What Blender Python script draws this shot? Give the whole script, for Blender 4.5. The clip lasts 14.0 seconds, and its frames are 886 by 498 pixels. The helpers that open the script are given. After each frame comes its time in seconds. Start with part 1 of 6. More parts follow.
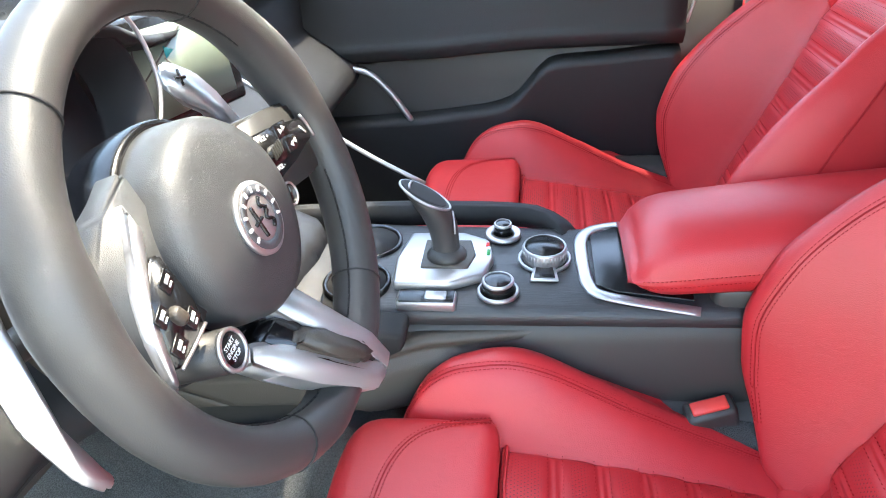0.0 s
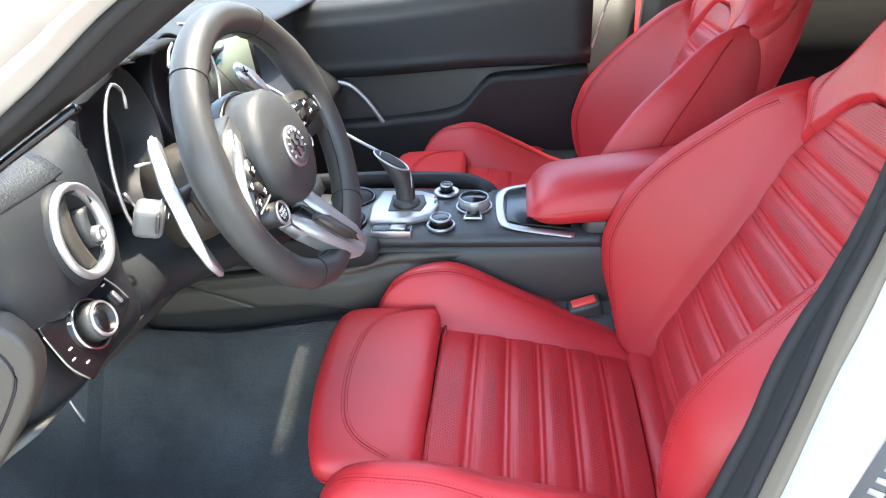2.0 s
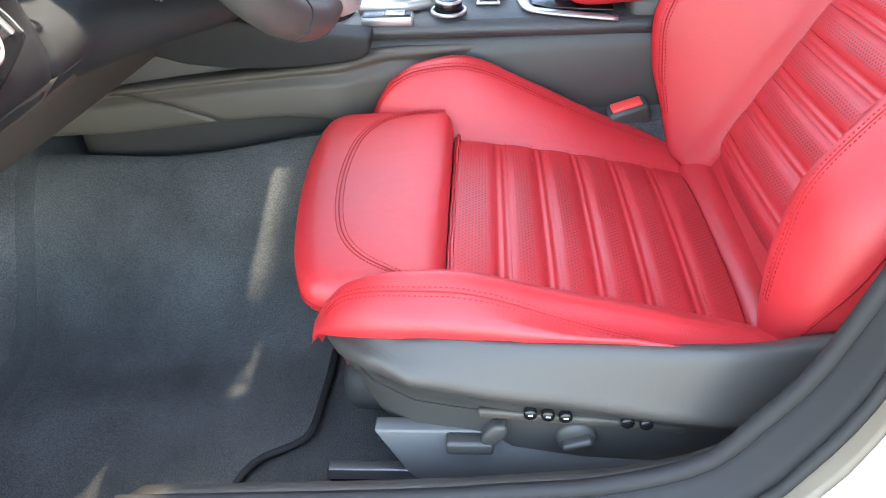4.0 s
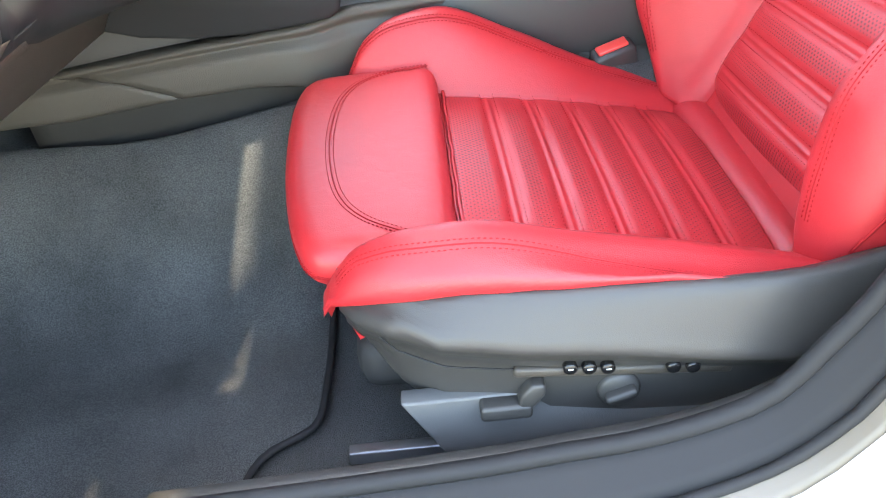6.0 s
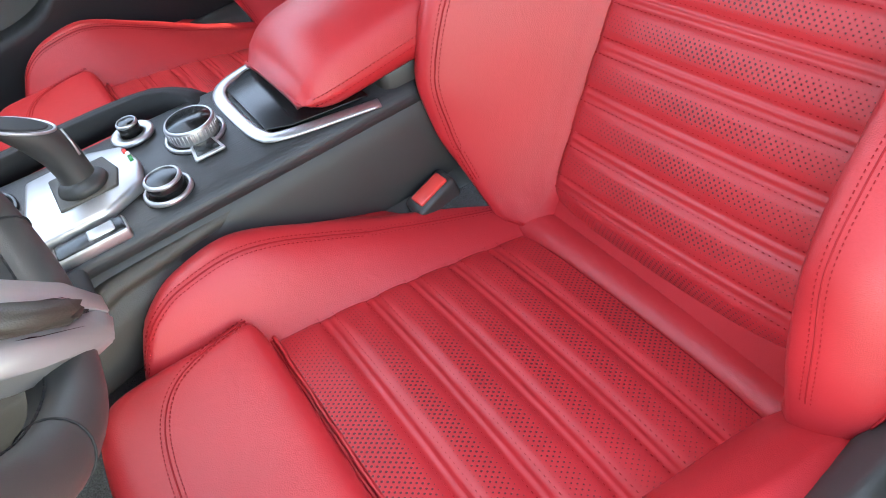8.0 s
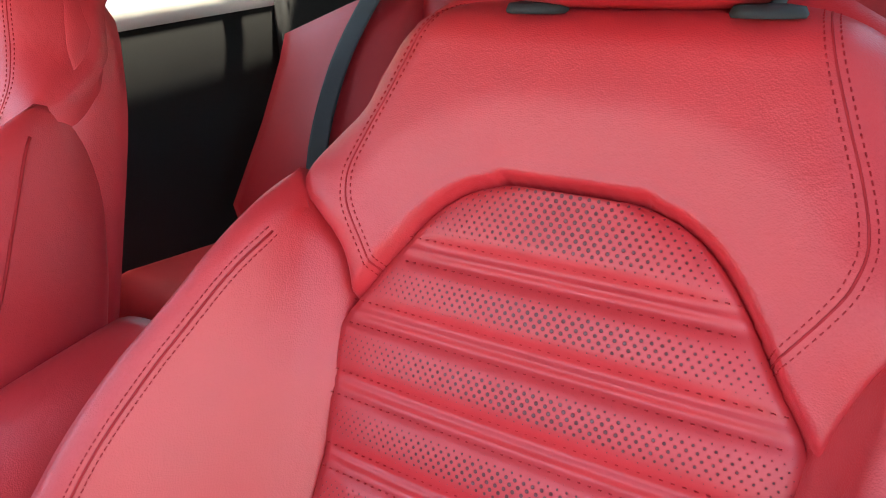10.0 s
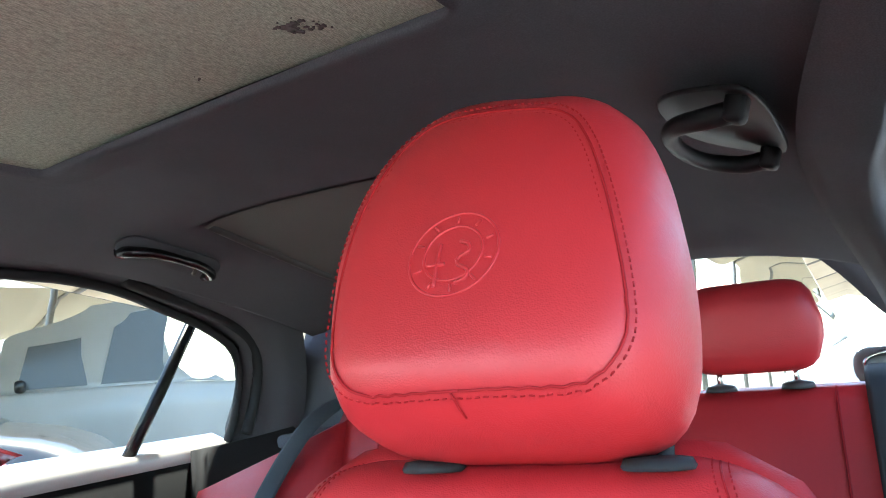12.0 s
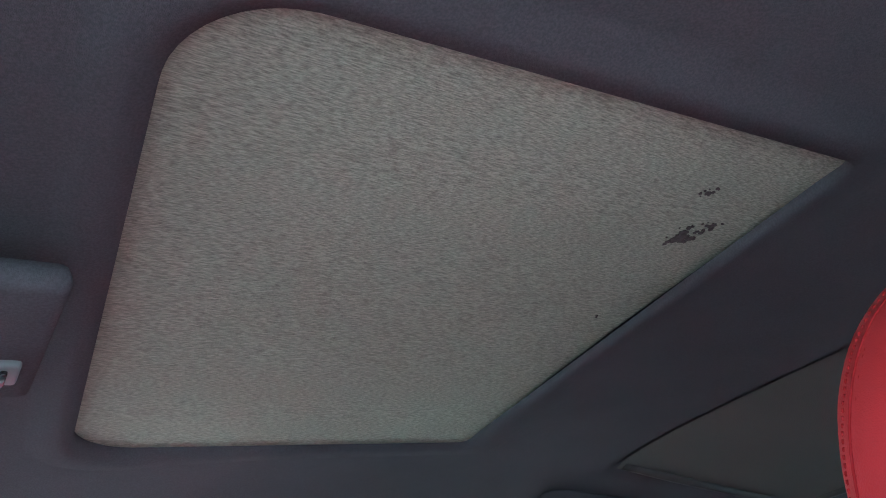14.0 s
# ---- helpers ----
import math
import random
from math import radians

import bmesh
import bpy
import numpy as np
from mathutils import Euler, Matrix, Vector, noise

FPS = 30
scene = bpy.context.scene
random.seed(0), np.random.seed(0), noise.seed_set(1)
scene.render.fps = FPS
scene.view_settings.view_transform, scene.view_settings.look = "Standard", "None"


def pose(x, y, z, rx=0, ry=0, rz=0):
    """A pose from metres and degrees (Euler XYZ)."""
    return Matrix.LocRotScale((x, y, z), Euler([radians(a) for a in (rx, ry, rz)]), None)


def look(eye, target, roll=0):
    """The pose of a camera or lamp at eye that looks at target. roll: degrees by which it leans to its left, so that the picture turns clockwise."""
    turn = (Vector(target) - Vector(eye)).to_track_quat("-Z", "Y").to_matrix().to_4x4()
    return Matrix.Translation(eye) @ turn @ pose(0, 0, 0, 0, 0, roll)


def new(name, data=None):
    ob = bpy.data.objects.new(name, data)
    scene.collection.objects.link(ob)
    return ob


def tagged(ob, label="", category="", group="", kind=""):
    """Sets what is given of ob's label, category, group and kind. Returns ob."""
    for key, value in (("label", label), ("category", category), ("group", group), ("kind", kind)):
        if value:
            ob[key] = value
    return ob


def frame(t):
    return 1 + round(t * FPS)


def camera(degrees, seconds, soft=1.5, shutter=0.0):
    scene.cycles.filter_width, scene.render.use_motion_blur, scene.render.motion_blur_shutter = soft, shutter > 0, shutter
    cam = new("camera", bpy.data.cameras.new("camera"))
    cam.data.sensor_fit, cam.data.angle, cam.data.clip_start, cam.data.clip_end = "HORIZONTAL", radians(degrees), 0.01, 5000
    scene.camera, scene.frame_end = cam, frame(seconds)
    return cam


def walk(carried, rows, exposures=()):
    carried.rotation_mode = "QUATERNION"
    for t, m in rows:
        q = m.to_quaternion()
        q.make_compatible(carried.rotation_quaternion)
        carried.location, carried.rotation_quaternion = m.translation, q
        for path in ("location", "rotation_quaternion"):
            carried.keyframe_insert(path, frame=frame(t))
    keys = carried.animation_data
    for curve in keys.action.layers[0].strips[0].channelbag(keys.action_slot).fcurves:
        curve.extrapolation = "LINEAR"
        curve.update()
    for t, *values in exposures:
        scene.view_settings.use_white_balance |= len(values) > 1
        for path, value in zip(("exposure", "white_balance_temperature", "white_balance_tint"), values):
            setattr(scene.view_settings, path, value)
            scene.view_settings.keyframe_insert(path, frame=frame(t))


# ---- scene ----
cam = camera(60.0, 14.0, 1.0)
PATH = [
    (0, (0.035, -0.496, 1.142), (-0.213, 1.269, 0.235), -2.9),
    (0.5, (0.064, -0.717, 1.209), (-0.122, 1.06, 0.31), -2.6),
    (1, (0.092, -0.89, 1.242), (-0.08, 0.897, 0.36), -2.3),
    (1.5, (0.103, -0.927, 1.213), (-0.073, 0.878, 0.369), -2.1),
    (2, (0.114, -0.928, 1.206), (-0.07, 0.877, 0.364), -2.0),
    (2.5, (0.115, -0.916, 1.208), (-0.058, 0.874, 0.334), -1.7),
    (3, (0.074, -0.825, 1.132), (-0.072, 0.921, 0.166), -1.4),
    (3.5, (0.043, -0.773, 1.012), (-0.081, 0.937, -0.017), -1.6),
    (4, (0.036, -0.776, 0.973), (-0.072, 0.91, -0.098), -2.1),
    (6.3, (-0.058, -0.726, 0.917), (0.016, 0.931, -0.2), -7.0),
    (6.5, (-0.084, -0.682, 0.927), (0.029, 0.95, -0.223), -8.9),
    (7, (-0.094, -0.576, 0.963), (0.145, 0.988, -0.261), -12.9),
    (7.2, (-0.088, -0.544, 0.982), (0.206, 0.995, -0.261), -14.4),
    (9.5, (0.11, -0.224, 1.113), (1.366, 0.893, 0.03), -6.6),
    (10, (0.153, -0.181, 1.112), (1.665, 0.864, 0.323), -3.1),
    (10.5, (0.169, -0.176, 1.119), (1.849, 0.798, 0.637), -1.4),
    (11, (0.173, -0.176, 1.134), (1.927, 0.768, 0.958), -1.0),
    (11.5, (0.18, -0.179, 1.12), (1.953, 0.745, 1.181), -1.6),
    (12, (0.178, -0.192, 1.119), (1.931, 0.723, 1.418), -4.7),
    (12.5, (0.191, -0.172, 1.124), (1.816, 0.822, 1.733), -9.5),
    (13, (0.185, -0.14, 1.119), (1.559, 0.977, 2.049), -11.3),
    (13.5, (0.156, -0.129, 1.132), (1.37, 1.145, 2.083), -13.5),
    (14, (0.165, -0.137, 1.13), (1.244, 1.238, 2.102), -11.8),
]
walk(cam, [(t, look(eye, target, roll)) for t, eye, target, roll in PATH], [(0, 3.78, 7400, 6), (0.5, 4.2, 7200, 6), (1.0, 3.78, 7200, 6), (1.5, 3.48, 7200, 6), (2.5, 3.5, 7200, 6), (3.0, 3.85, 7400, 6), (4.2, 4.1, 7900, 7), (6.5, 4.25, 8200, 7), (7.0, 4.1, 8400, 7), (9.5, 3.5, 7700, 5), (10.5, 3.68, 7200, 3), (11.0, 3.65, 6900, 2), (11.5, 3.65, 6600, 2), (12.0, 3.8, 6200, 1), (12.5, 4.1, 5700, -1), (13.0, 4.5, 5500, -4), (13.5, 4.55, 5400, -6), (14, 3.45, 5200, -6)])

# ---- world, sun ----
SUN = Vector((0.215, 0.10, 1.0)).normalized()
world = bpy.data.worlds.new("world")
scene.world = world
world.use_nodes = True
wn = world.node_tree
sky = wn.nodes.new("ShaderNodeTexSky")
sky.sky_type = "NISHITA"
sky.sun_disc = False
sky.sun_elevation = math.asin(SUN.z)
sky.sun_rotation = math.atan2(SUN.x, SUN.y)
wn.nodes["Background"].inputs[1].default_value = 0.15
wn.links.new(sky.outputs[0], wn.nodes["Background"].inputs[0])
sun = new("sun", bpy.data.lights.new("sun", "SUN"))
sun.data.energy, sun.data.angle, sun.data.color = 1.35, radians(2.0), (1.0, 0.95, 0.87)
sun.matrix_world = look(SUN * 20, (0, 0, 0))


# ---- materials ----
def material(name, color, rough=0.5, metal=0.0, grain=0.0, scale=400.0, vary=0.08, bump=0.15, dist=0.0006, coat=0.0, spec=0.5, noise_scale=6.0, crease=0.0, speck=0.0):
    m = bpy.data.materials.new(name)
    m.use_nodes = True
    nt = m.node_tree
    b = nt.nodes["Principled BSDF"]
    b.inputs["Roughness"].default_value = rough
    b.inputs["Metallic"].default_value = metal
    b.inputs["Coat Weight"].default_value = coat
    b.inputs["Specular IOR Level"].default_value = spec
    co = nt.nodes.new("ShaderNodeTexCoord")
    nz = nt.nodes.new("ShaderNodeTexNoise")
    nz.inputs["Scale"].default_value = noise_scale
    nz.inputs["Detail"].default_value = 5
    nt.links.new(co.outputs["Object"], nz.inputs["Vector"])
    ramp = nt.nodes.new("ShaderNodeMapRange")
    ramp.inputs["From Min"].default_value, ramp.inputs["From Max"].default_value = 0.3, 0.7
    ramp.inputs["To Min"].default_value, ramp.inputs["To Max"].default_value = 1 - vary, 1 + vary
    nt.links.new(nz.outputs["Fac"], ramp.inputs["Value"])
    mul = nt.nodes.new("ShaderNodeMix")
    mul.data_type, mul.blend_type = "RGBA", "MULTIPLY"
    mul.inputs[0].default_value = 1
    mul.inputs[6].default_value = (*color, 1)
    nt.links.new(ramp.outputs[0], mul.inputs[7])
    nt.links.new(mul.outputs[2], b.inputs["Base Color"])
    rr = nt.nodes.new("ShaderNodeMapRange")
    rr.inputs["To Min"].default_value, rr.inputs["To Max"].default_value = max(0.02, rough - 0.08), min(1, rough + 0.08)
    nt.links.new(nz.outputs["Fac"], rr.inputs["Value"])
    nt.links.new(rr.outputs[0], b.inputs["Roughness"])
    if speck:
        sn = nt.nodes.new("ShaderNodeTexNoise")
        sn.inputs["Scale"].default_value, sn.inputs["Detail"].default_value = 650, 2
        nt.links.new(co.outputs["Object"], sn.inputs["Vector"])
        sr = nt.nodes.new("ShaderNodeMapRange")
        sr.inputs["From Min"].default_value, sr.inputs["From Max"].default_value = 0.36, 0.68
        sr.inputs["To Min"].default_value, sr.inputs["To Max"].default_value = 1 - speck, 1 + 1.4 * speck
        nt.links.new(sn.outputs["Fac"], sr.inputs["Value"])
        sm = nt.nodes.new("ShaderNodeMix")
        sm.data_type, sm.blend_type = "RGBA", "MULTIPLY"
        sm.inputs[0].default_value = 1
        nt.links.new(mul.outputs[2], sm.inputs[6])
        nt.links.new(sr.outputs[0], sm.inputs[7])
        nt.links.new(sm.outputs[2], b.inputs["Base Color"])
    if grain:
        vo = nt.nodes.new("ShaderNodeTexVoronoi")
        vo.inputs["Scale"].default_value = scale
        nt.links.new(co.outputs["Object"], vo.inputs["Vector"])
        bp = nt.nodes.new("ShaderNodeBump")
        bp.inputs["Strength"].default_value = grain
        bp.inputs["Distance"].default_value = dist
        nt.links.new(vo.outputs["Distance"], bp.inputs["Height"])
        nt.links.new(bp.outputs[0], b.inputs["Normal"])
        if crease:
            # soft pulls and creases under the fine grain
            cn = nt.nodes.new("ShaderNodeTexNoise")
            cn.inputs["Scale"].default_value, cn.inputs["Detail"].default_value, cn.inputs["Distortion"].default_value = 38, 3, 1.2
            nt.links.new(co.outputs["Object"], cn.inputs["Vector"])
            cb = nt.nodes.new("ShaderNodeBump")
            cb.inputs["Strength"].default_value, cb.inputs["Distance"].default_value = crease, 0.0022
            nt.links.new(cn.outputs["Fac"], cb.inputs["Height"])
            nt.links.new(cb.outputs[0], bp.inputs["Normal"])
    return m


RED = (0.47, 0.021, 0.027)
red = material("red_leather", RED, 0.45, grain=0.3, scale=900, vary=0.08, dist=0.0005, spec=0.55, crease=0.22)
red_dark = material("red_thread", (0.33, 0.0125, 0.017), 0.65, spec=0.2)


def perforated(name, color):
    m = material(name, color, 0.47, vary=0.06, spec=0.55)
    nt = m.node_tree
    b = nt.nodes["Principled BSDF"]
    uv = nt.nodes.new("ShaderNodeUVMap")
    sep = nt.nodes.new("ShaderNodeSeparateXYZ")
    nt.links.new(uv.outputs[0], sep.inputs[0])

    def mt(op, a, c=None, d=None):
        n = nt.nodes.new("ShaderNodeMath")
        n.operation = op
        for i, v in enumerate((a, c, d)):
            if v is None:
                continue
            if isinstance(v, (int, float)):
                n.inputs[i].default_value = v
            else:
                nt.links.new(v, n.inputs[i])
        return n.outputs[0]
    P = 0.0058
    # staggered lattice of small holes: rows run across, every second one is shifted by half a step
    u = mt("DIVIDE", sep.outputs[0], P)
    v = mt("DIVIDE", sep.outputs[1], P * 0.62)
    row = mt("FLOOR", v)
    odd = mt("MODULO", mt("ABSOLUTE", row), 2.0)
    fu = mt("SUBTRACT", mt("FRACT", mt("ADD", u, mt("MULTIPLY", odd, 0.5))), 0.5)
    fv = mt("MULTIPLY", mt("SUBTRACT", mt("FRACT", v), 0.5), 0.62)
    d = mt("SQRT", mt("ADD", mt("MULTIPLY", fu, fu), mt("MULTIPLY", fv, fv)))
    att = nt.nodes.new("ShaderNodeAttribute")
    att.attribute_name = "holes"
    rad = mt("MULTIPLY", att.outputs["Fac"], 0.22)
    hole = nt.nodes.new("ShaderNodeMapRange")
    hole.interpolation_type = "SMOOTHSTEP"
    nt.links.new(d, hole.inputs["Value"])
    nt.links.new(mt("SUBTRACT", rad, 0.04), hole.inputs["From Min"])
    nt.links.new(mt("ADD", rad, 0.04), hole.inputs["From Max"])
    hole.inputs["To Min"].default_value, hole.inputs["To Max"].default_value = 0.0, 1.0
    mix = nt.nodes.new("ShaderNodeMix")
    mix.data_type = "RGBA"
    mix.inputs[6].default_value = (0.10, 0.008, 0.011, 1)
    old = b.inputs["Base Color"].links[0].from_socket
    nt.links.new(old, mix.inputs[7])
    nt.links.new(hole.outputs[0], mix.inputs[0])
    nt.links.new(mix.outputs[2], b.inputs["Base Color"])
    bp = nt.nodes.new("ShaderNodeBump")
    bp.inputs["Strength"].default_value, bp.inputs["Distance"].default_value = 0.6, 0.001
    nt.links.new(hole.outputs[0], bp.inputs["Height"])
    nt.links.new(bp.outputs[0], b.inputs["Normal"])
    return m


red_perf = perforated("red_perforated_leather", RED)
black_plastic = material("black_grained_plastic", (0.038, 0.036, 0.034), 0.48, grain=0.2, scale=1100, dist=0.0004)
dark_plastic = material("dark_grey_plastic", (0.050, 0.042, 0.034), 0.5, grain=0.3, scale=600)
console_plastic = material("grey_brown_plastic", (0.066, 0.057, 0.047), 0.55, grain=0.3, scale=700)
soft_plastic = material("soft_dash_skin", (0.040, 0.041, 0.042), 0.5, grain=0.3, scale=1200, dist=0.0004)
gloss_black = material("gloss_black", (0.008, 0.008, 0.009), 0.24, vary=0.02)
dash_smooth = material("smooth_dash_skin", (0.020, 0.021, 0.023), 0.5, grain=0.12, scale=1500, dist=0.0003, spec=0.22)
dash_skin = material("coarse_dash_skin", (0.026, 0.027, 0.029), 0.5, grain=0.55, scale=420, dist=0.0009, spec=0.3)
black_leather = material("black_leather", (0.040, 0.039, 0.038), 0.45, grain=0.16, scale=1100, dist=0.0004)
silver = material("satin_silver", (0.46, 0.455, 0.46), 0.36, metal=0.8, vary=0.03)
# Lit copy of the silver: daylight on the lower spoke put into its finish.
lit_silver = material("lit_satin_silver", (0.40, 0.395, 0.39), 0.42, metal=0.5, vary=0.03)
chrome = material("chrome", (0.8, 0.8, 0.8), 0.12, metal=1.0, vary=0.02)
carpet = material("black_carpet", (0.088, 0.090, 0.090), 0.95, grain=1.0, scale=900, vary=0.25, dist=0.002, spec=0.15, speck=0.3)
mat_m = material("floor_mat_pile", (0.115, 0.116, 0.115), 0.95, grain=1.0, scale=1100, vary=0.35, dist=0.002, spec=0.15, speck=0.35)
liner = material("headliner_cloth", (0.088, 0.088, 0.096), 0.95, grain=0.6, scale=1500, vary=0.1, spec=0.1, speck=0.12)
white_paint = material("white_car_paint", (0.50, 0.465, 0.43), 0.25, coat=0.6, vary=0.02)
rubber = material("black_rubber", (0.018, 0.018, 0.019), 0.7, spec=0.3)
belt_m = material("belt_webbing", (0.025, 0.027, 0.03), 0.75, grain=0.5, scale=1200)
buckle_red = material("buckle_red", (0.75, 0.06, 0.05), 0.35)
white_mark = material("white_print", (0.75, 0.75, 0.75), 0.5)
steel = material("seat_rail_steel", (0.25, 0.25, 0.26), 0.4, metal=0.8)


# ---- helpers of this scene ----
def mesh_from(name, verts, faces, mat, parent=None, label="", smooth=True):
    me = bpy.data.meshes.new(name)
    me.from_pydata([tuple(v) for v in verts], [], faces)
    if smooth:
        me.polygons.foreach_set("use_smooth", [True] * len(me.polygons))
    me.materials.append(mat)
    me.update()
    ob = new(name, me)
    if parent is not None:
        ob.parent = parent
    if label:
        ob["label"] = label
    return ob


def part(name, bm, mat, parent=None, label="", smooth=True):
    me = bpy.data.meshes.new(name)
    bmesh.ops.recalc_face_normals(bm, faces=bm.faces)
    bm.to_mesh(me)
    bm.free()
    if smooth:
        me.polygons.foreach_set("use_smooth", [True] * len(me.polygons))
    me.materials.append(mat)
    ob = new(name, me)
    if parent is not None:
        ob.parent = parent
    if label:
        ob["label"] = label
    return ob


def thing(name, label, category, group="", kind=""):
    return tagged(new(name), label, category, group, kind)


def rings(name, rs, mat, parent=None, label="", closed=True, cap=True, loop=False, smooth=True):
    """A skin over rings of points, all of one length."""
    n, k = len(rs), len(rs[0])
    v = [tuple(p) for r in rs for p in r]
    f = []
    for i in range(n if loop else n - 1):
        a, b = i * k, ((i + 1) % n) * k
        for j in range(k if closed else k - 1):
            j2 = (j + 1) % k
            f.append((a + j, a + j2, b + j2, b + j))
    if cap and not loop and closed:
        f.append(tuple(reversed(range(k))))
        f.append(tuple((n - 1) * k + j for j in range(k)))
    bm = bmesh.new()
    bv = [bm.verts.new(p) for p in v]
    for q in f:
        try:
            bm.faces.new([bv[i] for i in q])
        except ValueError:
            pass
    return part(name, bm, mat, parent, label, smooth)


def smooth_line(pts, n):
    """n points evenly along a Catmull-Rom curve through pts."""
    p = [np.array(q, float) for q in pts]
    p = [2 * p[0] - p[1]] + p + [2 * p[-1] - p[-2]]
    out = []
    for i in range(1, len(p) - 2):
        for t in np.linspace(0, 1, 24, endpoint=False):
            a, b, c, d = p[i - 1:i + 3]
            out.append(0.5 * (2 * b + (c - a) * t + (2 * a - 5 * b + 4 * c - d) * t * t + (3 * b - a - 3 * c + d) * t ** 3))
    out.append(p[-2])
    out = np.array(out)
    L = np.concatenate([[0], np.cumsum(np.linalg.norm(np.diff(out, axis=0), axis=1))])
    s = np.linspace(0, L[-1], n)
    return np.stack([np.interp(s, L, out[:, k]) for k in range(out.shape[1])], 1)


def tube(name, pts, r, mat, parent=None, label="", n=10, loop=False, flat=1.0, up=(0, 0, 1)):
    """A tube along pts; r one radius or one for each point; flat squeezes it along up."""
    pts = [Vector(p) for p in pts]
    m = len(pts)
    rs = []
    for i, p in enumerate(pts):
        if loop:
            d = (pts[(i + 1) % m] - pts[i - 1]).normalized()
        else:
            d = (pts[min(i + 1, m - 1)] - pts[max(i - 1, 0)]).normalized()
        u = Vector(up)
        a = d.cross(u)
        if a.length < 1e-4:
            a = d.cross(Vector((1, 0, 0)))
        a.normalize()
        b = a.cross(d).normalized()
        rad = r if isinstance(r, (int, float)) else r[i]
        rs.append([p + a * rad * math.cos(q) + b * rad * flat * math.sin(q) for q in np.linspace(0, 2 * math.pi, n, endpoint=False)])
    return rings(name, rs, mat, parent, label, loop=loop)


def block(name, size, m, mat, parent=None, label="", bevel=0.004, seg=2):
    """A box with rounded edges, of that size round its middle, laid by the pose m."""
    bm = bmesh.new()
    bmesh.ops.create_cube(bm, size=1, matrix=Matrix.Diagonal((*size, 1)))
    if bevel:
        bmesh.ops.bevel(bm, geom=list(bm.edges), offset=min(bevel, min(size) * 0.45), segments=seg, affect="EDGES", profile=0.5)
    bmesh.ops.transform(bm, matrix=m, verts=bm.verts)
    return part(name, bm, mat, parent, label)


def lathe(name, prof, m, mat, parent=None, label="", n=32):
    """A turned body: prof is rows of (radius, height), laid by the pose m."""
    rs = []
    for r, h in prof:
        rs.append([m @ Vector((max(r, 1e-5) * math.cos(a), max(r, 1e-5) * math.sin(a), h)) for a in np.linspace(0, 2 * math.pi, n, endpoint=False)])
    return rings(name, rs, mat, parent, label, loop=prof[0][0] > 0 and prof[-1][0] > 0)


def basis(o, x, z):
    """A pose at o with that x axis and roughly that z axis."""
    x, z = Vector(x).normalized(), Vector(z)
    y = z.cross(x).normalized()
    z = x.cross(y).normalized()
    return Matrix(((x.x, y.x, z.x, o[0]), (x.y, y.y, z.y, o[1]), (x.z, y.z, z.z, o[2]), (0, 0, 0, 1)))


def prism(name, outline, depth, m, mat, parent=None, label="", bevel=0.003, seg=2):
    """A plate: the outline (x, y) from z = 0 up to depth, with rounded edges, laid by the pose m."""
    bm = bmesh.new()
    a = [bm.verts.new((x, y, 0)) for x, y in outline]
    f = bm.faces.new(a)
    r = bmesh.ops.extrude_face_region(bm, geom=[f])
    bmesh.ops.translate(bm, vec=(0, 0, depth), verts=[v for v in r["geom"] if isinstance(v, bmesh.types.BMVert)])
    if bevel:
        bmesh.ops.bevel(bm, geom=list(bm.edges), offset=bevel, segments=seg, affect="EDGES", profile=0.5, clamp_overlap=True)
    bmesh.ops.transform(bm, matrix=m, verts=bm.verts)
    return part(name, bm, mat, parent, label)


def stitches(name, lines, mat, parent, step=0.0048, long=0.0030, wide=0.0009):
    """Rows of small threads: lines are lists of (point, normal)."""
    v, f = [], []
    for line in lines:
        P = np.array([q[0] for q in line], float)
        Nn = np.array([q[1] for q in line], float)
        L = np.concatenate([[0], np.cumsum(np.linalg.norm(np.diff(P, axis=0), axis=1))])
        for s in np.arange(step / 2, L[-1], step):
            p = np.array([np.interp(s, L, P[:, k]) for k in range(3)])
            q = np.array([np.interp(min(s + 0.002, L[-1]), L, P[:, k]) for k in range(3)])
            o = np.array([np.interp(max(s - 0.002, 0), L, P[:, k]) for k in range(3)])
            nn = np.array([np.interp(s, L, Nn[:, k]) for k in range(3)])
            nn /= np.linalg.norm(nn)
            t = (q - o) / (np.linalg.norm(q - o) + 1e-9)
            w = np.cross(nn, t)
            k = len(v)
            for e in (-1, 1):
                v += [p + t * e * long / 2 - w * wide / 2 - nn * 0.0008, p + t * e * long / 2 + w * wide / 2 - nn * 0.0008, p + t * e * long * 0.3 + w * wide * 0.3 + nn * 0.0004, p + t * e * long * 0.3 - w * wide * 0.3 + nn * 0.0004]
            f += [(k, k + 1, k + 5, k + 4), (k + 1, k + 2, k + 6, k + 5), (k + 2, k + 3, k + 7, k + 6), (k + 3, k, k + 4, k + 7), (k, k + 3, k + 2, k + 1), (k + 4, k + 5, k + 6, k + 7)]
    return tagged(mesh_from(name, v, f, mat, parent), kind="stuff")


# ---- seats ----
def ss(a, b, x):
    t = np.clip((x - a) / (b - a), 0, 1)
    return t * t * (3 - 2 * t)


